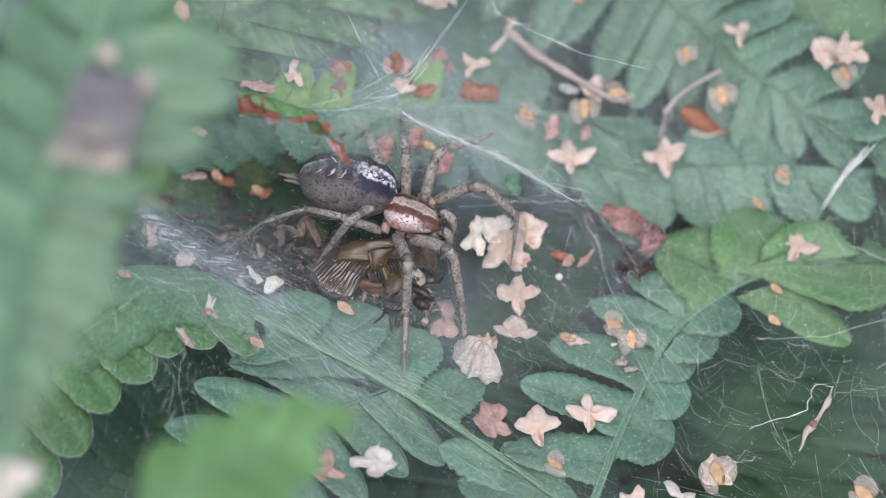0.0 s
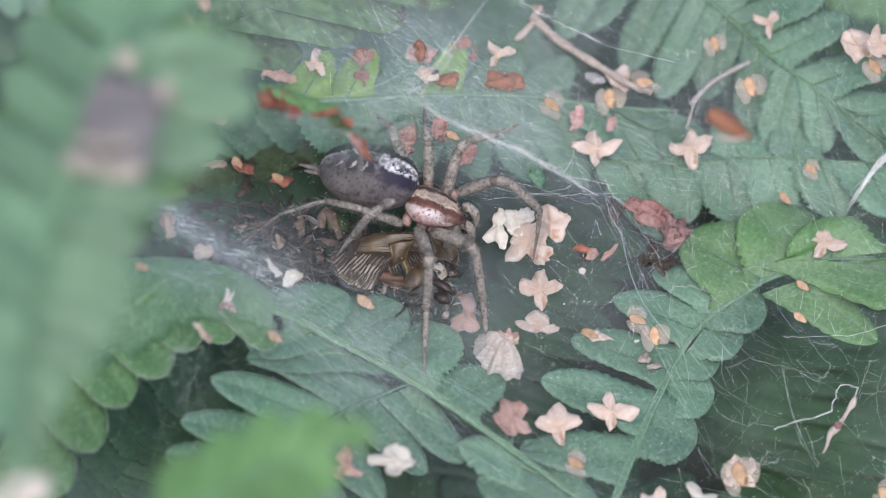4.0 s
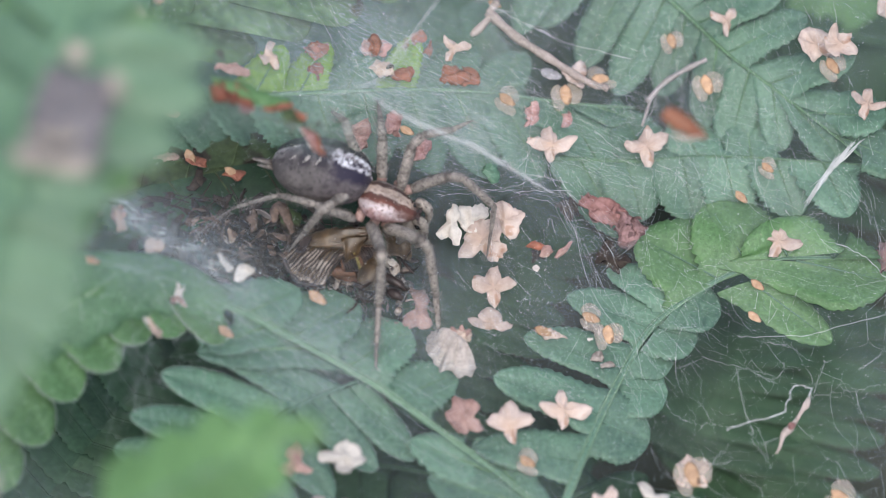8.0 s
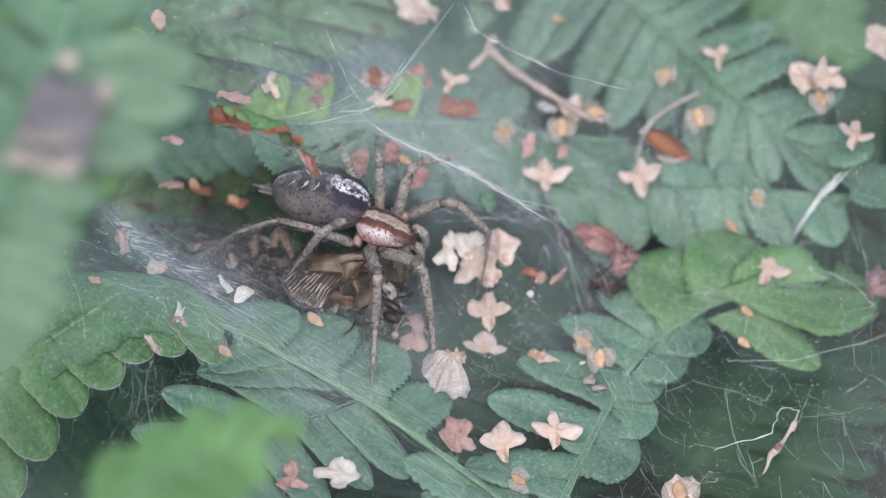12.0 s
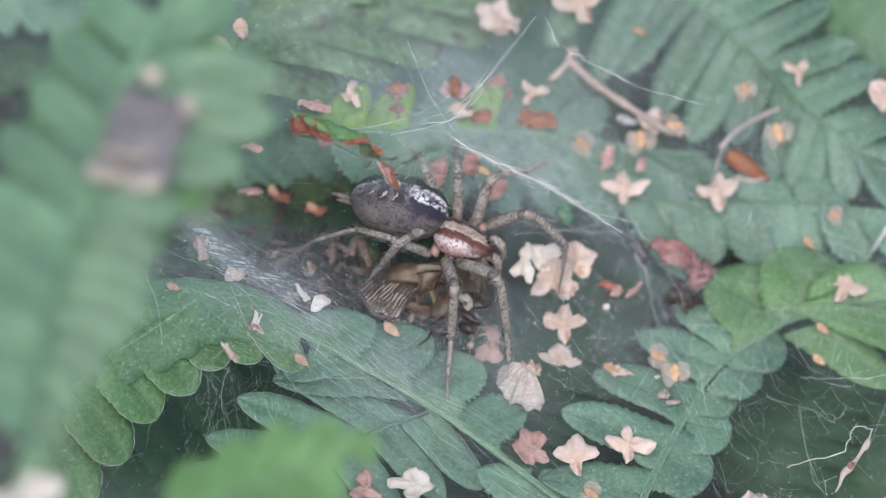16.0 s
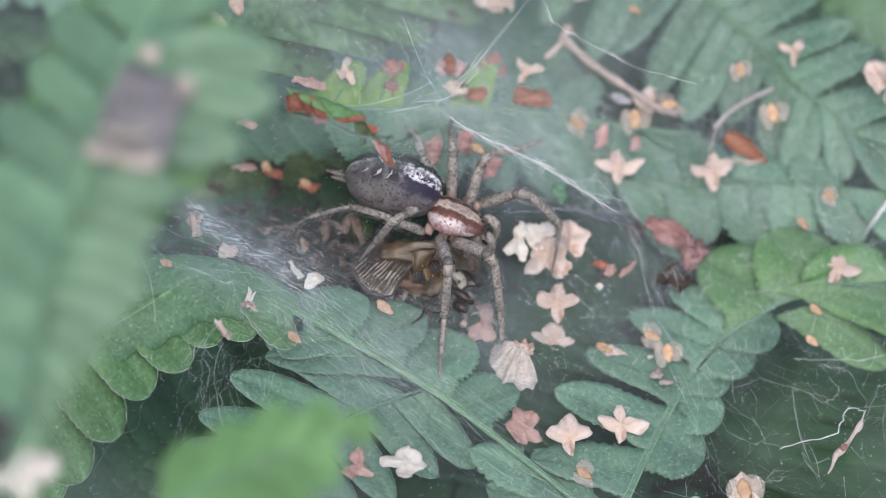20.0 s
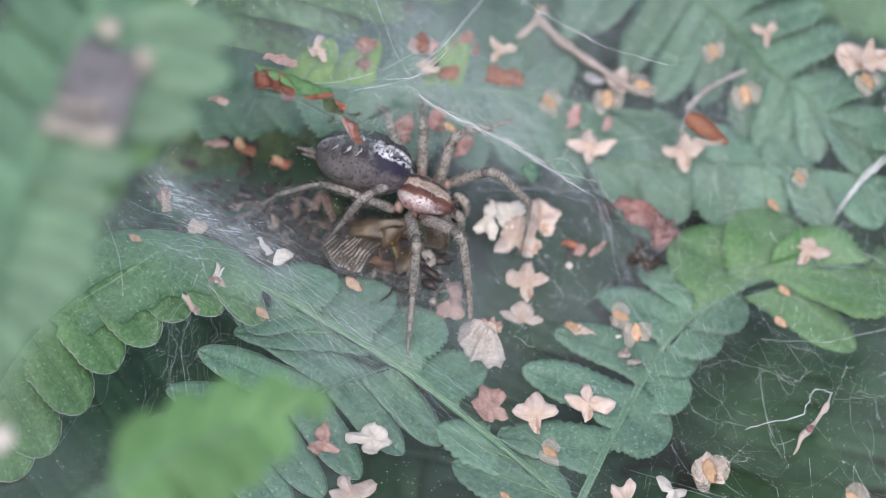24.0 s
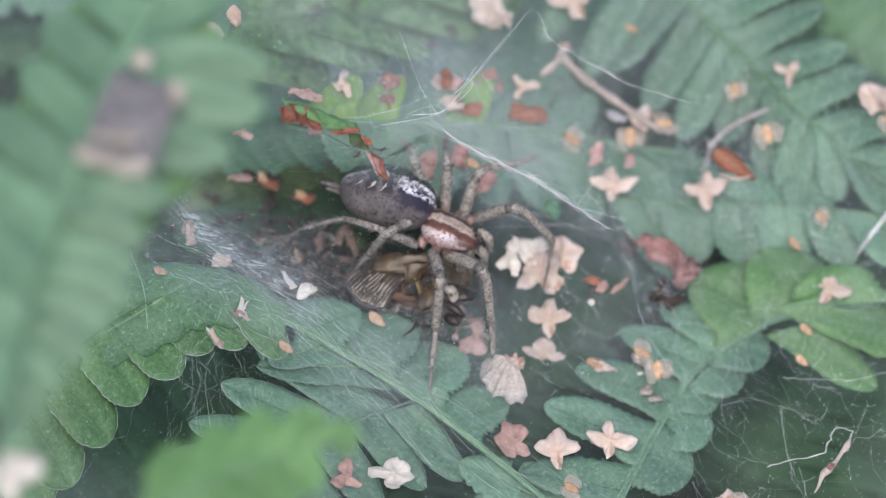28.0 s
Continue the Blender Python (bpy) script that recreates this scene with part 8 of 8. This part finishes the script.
strand("white tangled silk thread in the open web", [(24.6, -14.1, -4.9), (26.5, -13.5, -4.9), (29.3, -12.5, -4.9), (29.3, -11.7, -4.9), (29.7, -11.1, -4.9), (29.8, -10.2, -4.9), (30.3, -9.9, -4.9)], 0.04, 4, 6, True)
strand("white tangled silk thread in the open web", [(30.3, -9.9, -4.9), (30.9, -10.0, -4.9), (31.5, -10.2, -4.9), (31.4, -10.5, -4.9), (31.3, -11.0, -4.9)], 0.028, 2, 7, True)
strand("long kinked silk thread over the open web", [(25.6, -5.5, -4.9), (27.2, -5.5, -4.9), (29.5, -5.3, -4.9), (31.1, -5.3, -4.9), (33.5, -4.5, -4.9), (36.3, -3.6, -4.9), (37.8, -2.9, -4.9), (38.9, -2.4, -4.9)], 0.018, 5, 21, True)
strand("long kinked silk thread over the open web", [(20.7, -8.6, -4.9), (21.7, -8.2, -4.9), (22.9, -7.5, -4.9), (25.3, -8.3, -4.9), (27.2, -8.8, -4.9), (28.6, -9.1, -4.9)], 0.009, 6, 22, True)
strand("long kinked silk thread over the open web", [(25.6, -8.4, -4.9), (25.7, -9.6, -4.9), (26.0, -11.5, -4.9), (26.4, -13.4, -4.9), (26.8, -15.0, -4.9)], 0.009, 4, 23, True)
strand("short silk thread in the open web", [(31.6, -10.9, -4.9), (32.8, -10.7, -4.9), (34.2, -10.4, -4.9), (36.9, -9.7, -4.9)], 0.008, 4, 24, True)
strand("short silk thread in the open web", [(27.3, -15.4, -4.9), (28.0, -15.2, -4.9), (28.6, -14.8, -4.9)], 0.008, 3, 25, True)
strand("short silk thread in the open web", [(22.7, -16.9, -4.9), (23.4, -17.4, -4.9), (24.6, -17.2, -4.9), (25.0, -16.8, -4.9)], 0.014, 4, 26, True)
strand("short silk thread in the open web", [(28.1, -5.9, -4.9), (28.6, -6.1, -4.9), (29.3, -6.2, -4.9), (29.7, -6.1, -4.9)], 0.014, 3, 27, True)
strand("short silk thread in the open web", [(35.2, -8.4, -4.9), (35.7, -8.1, -4.9), (36.4, -7.5, -4.9), (37.0, -7.0, -4.9)], 0.012, 4, 28, True)
strand("short silk thread in the open web", [(28.4, -9.4, -4.9), (28.9, -9.2, -4.9), (29.2, -8.7, -4.9), (29.4, -7.8, -4.9)], 0.012, 4, 29, True)
strand("white silk thread tied to a bract", [(29.7, 5.9, -3.6), (30.8, 4.2, -3.6), (32.2, 3.4, -3.6), (34.7, 2.4, -3.6), (36.4, 1.2, -3.6), (37.6, -0.4, -3.6)], 0.024, 5, 31, True)
strand("white silk thread tied to a bract", [(30.8, 4.5, -3.6), (31.7, 5.5, -3.6), (32.9, 5.6, -3.6)], 0.014, 6, 32, True)
strand("white silk thread tied to a bract", [(30.2, 2.4, -3.6), (31.0, 2.7, -3.6), (31.8, 2.9, -3.6)], 0.016, 5, 33, True)
strand("kinked silk thread across a fern lobe", [(15.0, -2.0, -4.6), (16.1, -1.9, -4.6), (16.9, -1.0, -4.6), (18.1, -0.9, -4.6), (19.9, -1.4, -4.6)], 0.012, 8, 34, True)
strand("kinked silk thread across a fern lobe", [(20.6, 2.9, -4.0), (21.6, 2.8, -4.0), (22.8, 2.7, -4.0)], 0.009, 3, 35, True)
strand("kinked silk thread across a fern lobe", [(21.8, 0.3, -4.2), (23.0, 0.5, -4.2), (24.4, 1.0, -4.2)], 0.008, 3, 36, True)
strand("kinked silk thread across a fern lobe", [(35.2, -0.9, -4.2), (36.6, -0.5, -4.2), (37.8, -0.2, -4.2)], 0.01, 4, 37, True)
for k in range(4):
    rs = random.Random(300 + k)
    a = Vector((-15.7, 1.4, 17.0)).lerp(Vector((-7.9, -1.3, 14.5)), rs.random())
    b = Vector((-22.6, 4.0, 9.0)).lerp(Vector((-18.5, 2.6, 5.0)), rs.random())
    strand("fine silk thread running into the funnel", [a, a.lerp(b, 0.5) + Vector((0, 0, -0.6 * rs.random())), b], rs.uniform(0.001, 0.0025), 3, 400 + k)
strand("thin taut silk thread", [(25.5, -8.0, -5.3), (26.1, -11.5, -5.7), (27.3, -15.0, -6.0), (28.0, -16.5, -6.1)], 0.006, 8, 8)
strand("thin taut silk thread", [(9.1, 12.2, 4.2), (8.6, 7.6, 0.1), (8.3, 5.7, -1.3)], 0.01, 0, 9)
strand("thin taut silk thread", [(-27.3, -7.5, 10.0), (-26.1, -9.6, 7.6), (-25.6, -11.9, 5.5)], 0.012, 2, 10)
strand("thin taut silk thread", [(-28.9, -13.5, 6.7), (-26.3, -11.2, 6.7), (-23.2, -8.2, 6.6)], 0.012, 4, 11)
strand("white silk edge between leaf lobes", [(-30.0, -22.0, -1.3), (-28.3, -19.5, 0.0), (-26.7, -18.6, 0.3), (-26.3, -16.6, 1.4), (-24.8, -15.3, 1.7)], 0.004, 14, 12)
strand("white silk edge between leaf lobes", [(-25.2, -15.0, 2.0), (-24.6, -14.1, 2.4), (-22.9, -13.6, 2.0), (-22.1, -12.0, 2.6), (-20.1, -11.6, 2.0), (-19.7, -10.6, 2.3), (-18.0, -10.5, 1.7)], 0.004, 14, 13)
for k in range(5):
    rs = random.Random(100 + k)
    a, b = Vector((16.3, -18.0, -6.5)), Vector((31.7, -21.9, -8.2))
    p = a.lerp(b, rs.random() * 0.6) + Vector((rs.gauss(0, 1.4), rs.gauss(0, 1.3), rs.uniform(-2, 1)))
    q = a.lerp(b, 0.5 + rs.random() * 0.5) + Vector((rs.gauss(0, 1.4), rs.gauss(0, 2.0), rs.uniform(-2, 1)))
    strand("white silk strand over the dark gap", [p, p.lerp(q, 0.3) + Vector((rs.gauss(0, 0.2), rs.gauss(0, 0.3), -0.2)), p.lerp(q, 0.7) + Vector((rs.gauss(0, 0.2), rs.gauss(0, 0.3), -0.3)), q], rs.uniform(0.003, 0.009), 8, 200 + k)


# a loose curled leaf swinging on a thread
def dangling_leaf():
    c = (20.1, -2.5, 20.0)
    root = thing("curled_leaf", "chestnut-brown curled leaf dangling on a silk thread", "leaf", c)
    bm = bmesh.new()
    blade(bm, (18.6, -1.4, 20.2), (21.7, -3.4, 19.8), 1.55, (0.2, -0.4, 0.9), 0.3, 1.0, 0.08, 0.1, 0, 16, 8, 0.75, 3, 1.6)
    for v in bm.verts:
        v.co += Vector(noise.noise_vector(v.co * 1.4)) * 0.16
    part("blade", bm, CHESTNUT, root)
    bm = bmesh.new()
    tube(bm, catmull([(19.0, -3.2, 19.7), (20.3, -3.6, 19.7), (21.5, -3.3, 19.9)], 8), [0.05, 0.11, 0.13, 0.14, 0.13, 0.12, 0.09, 0.04], 7)
    part("rolled_rim", bm, BRACT, root, "pale tan rolled rim")
    return root


DANGLING = dangling_leaf()
SWAY = [(0, -0.01, 0.45), (1, 0.02, 0.36), (2, -0.06, 0.29), (3, -0.01, 0.25), (4, -0.08, 0.24), (7, -0.20, 0.33), (8, -0.11, 0.19), (9, -0.22, 0.17), (10, -0.30, 0.18), (11, 0.02, 0.34), (12, -0.05, 0.10), (15, 0.02, -0.04), (16, -0.15, 0.04), (17, -0.02, 0.00), (18, 0.01, -0.01), (19, -0.01, -0.03), (20, -0.01, 0.03), (23, -0.46, 0.00), (24, -0.33, -0.04), (25, -0.19, 0.02), (26, -0.23, 0.05), (27, -0.30, 0.07), (28, -0.24, 0.18)]


def motions():
    """The dangling leaf stirs a little on its thread, by offsets fitted to the camera's view."""
    home = DANGLING.location.copy()
    walk(DANGLING, [(t, Matrix.Translation(home + Vector((dx, dy, 0)) * MM)) for t, dx, dy in SWAY])


motions()
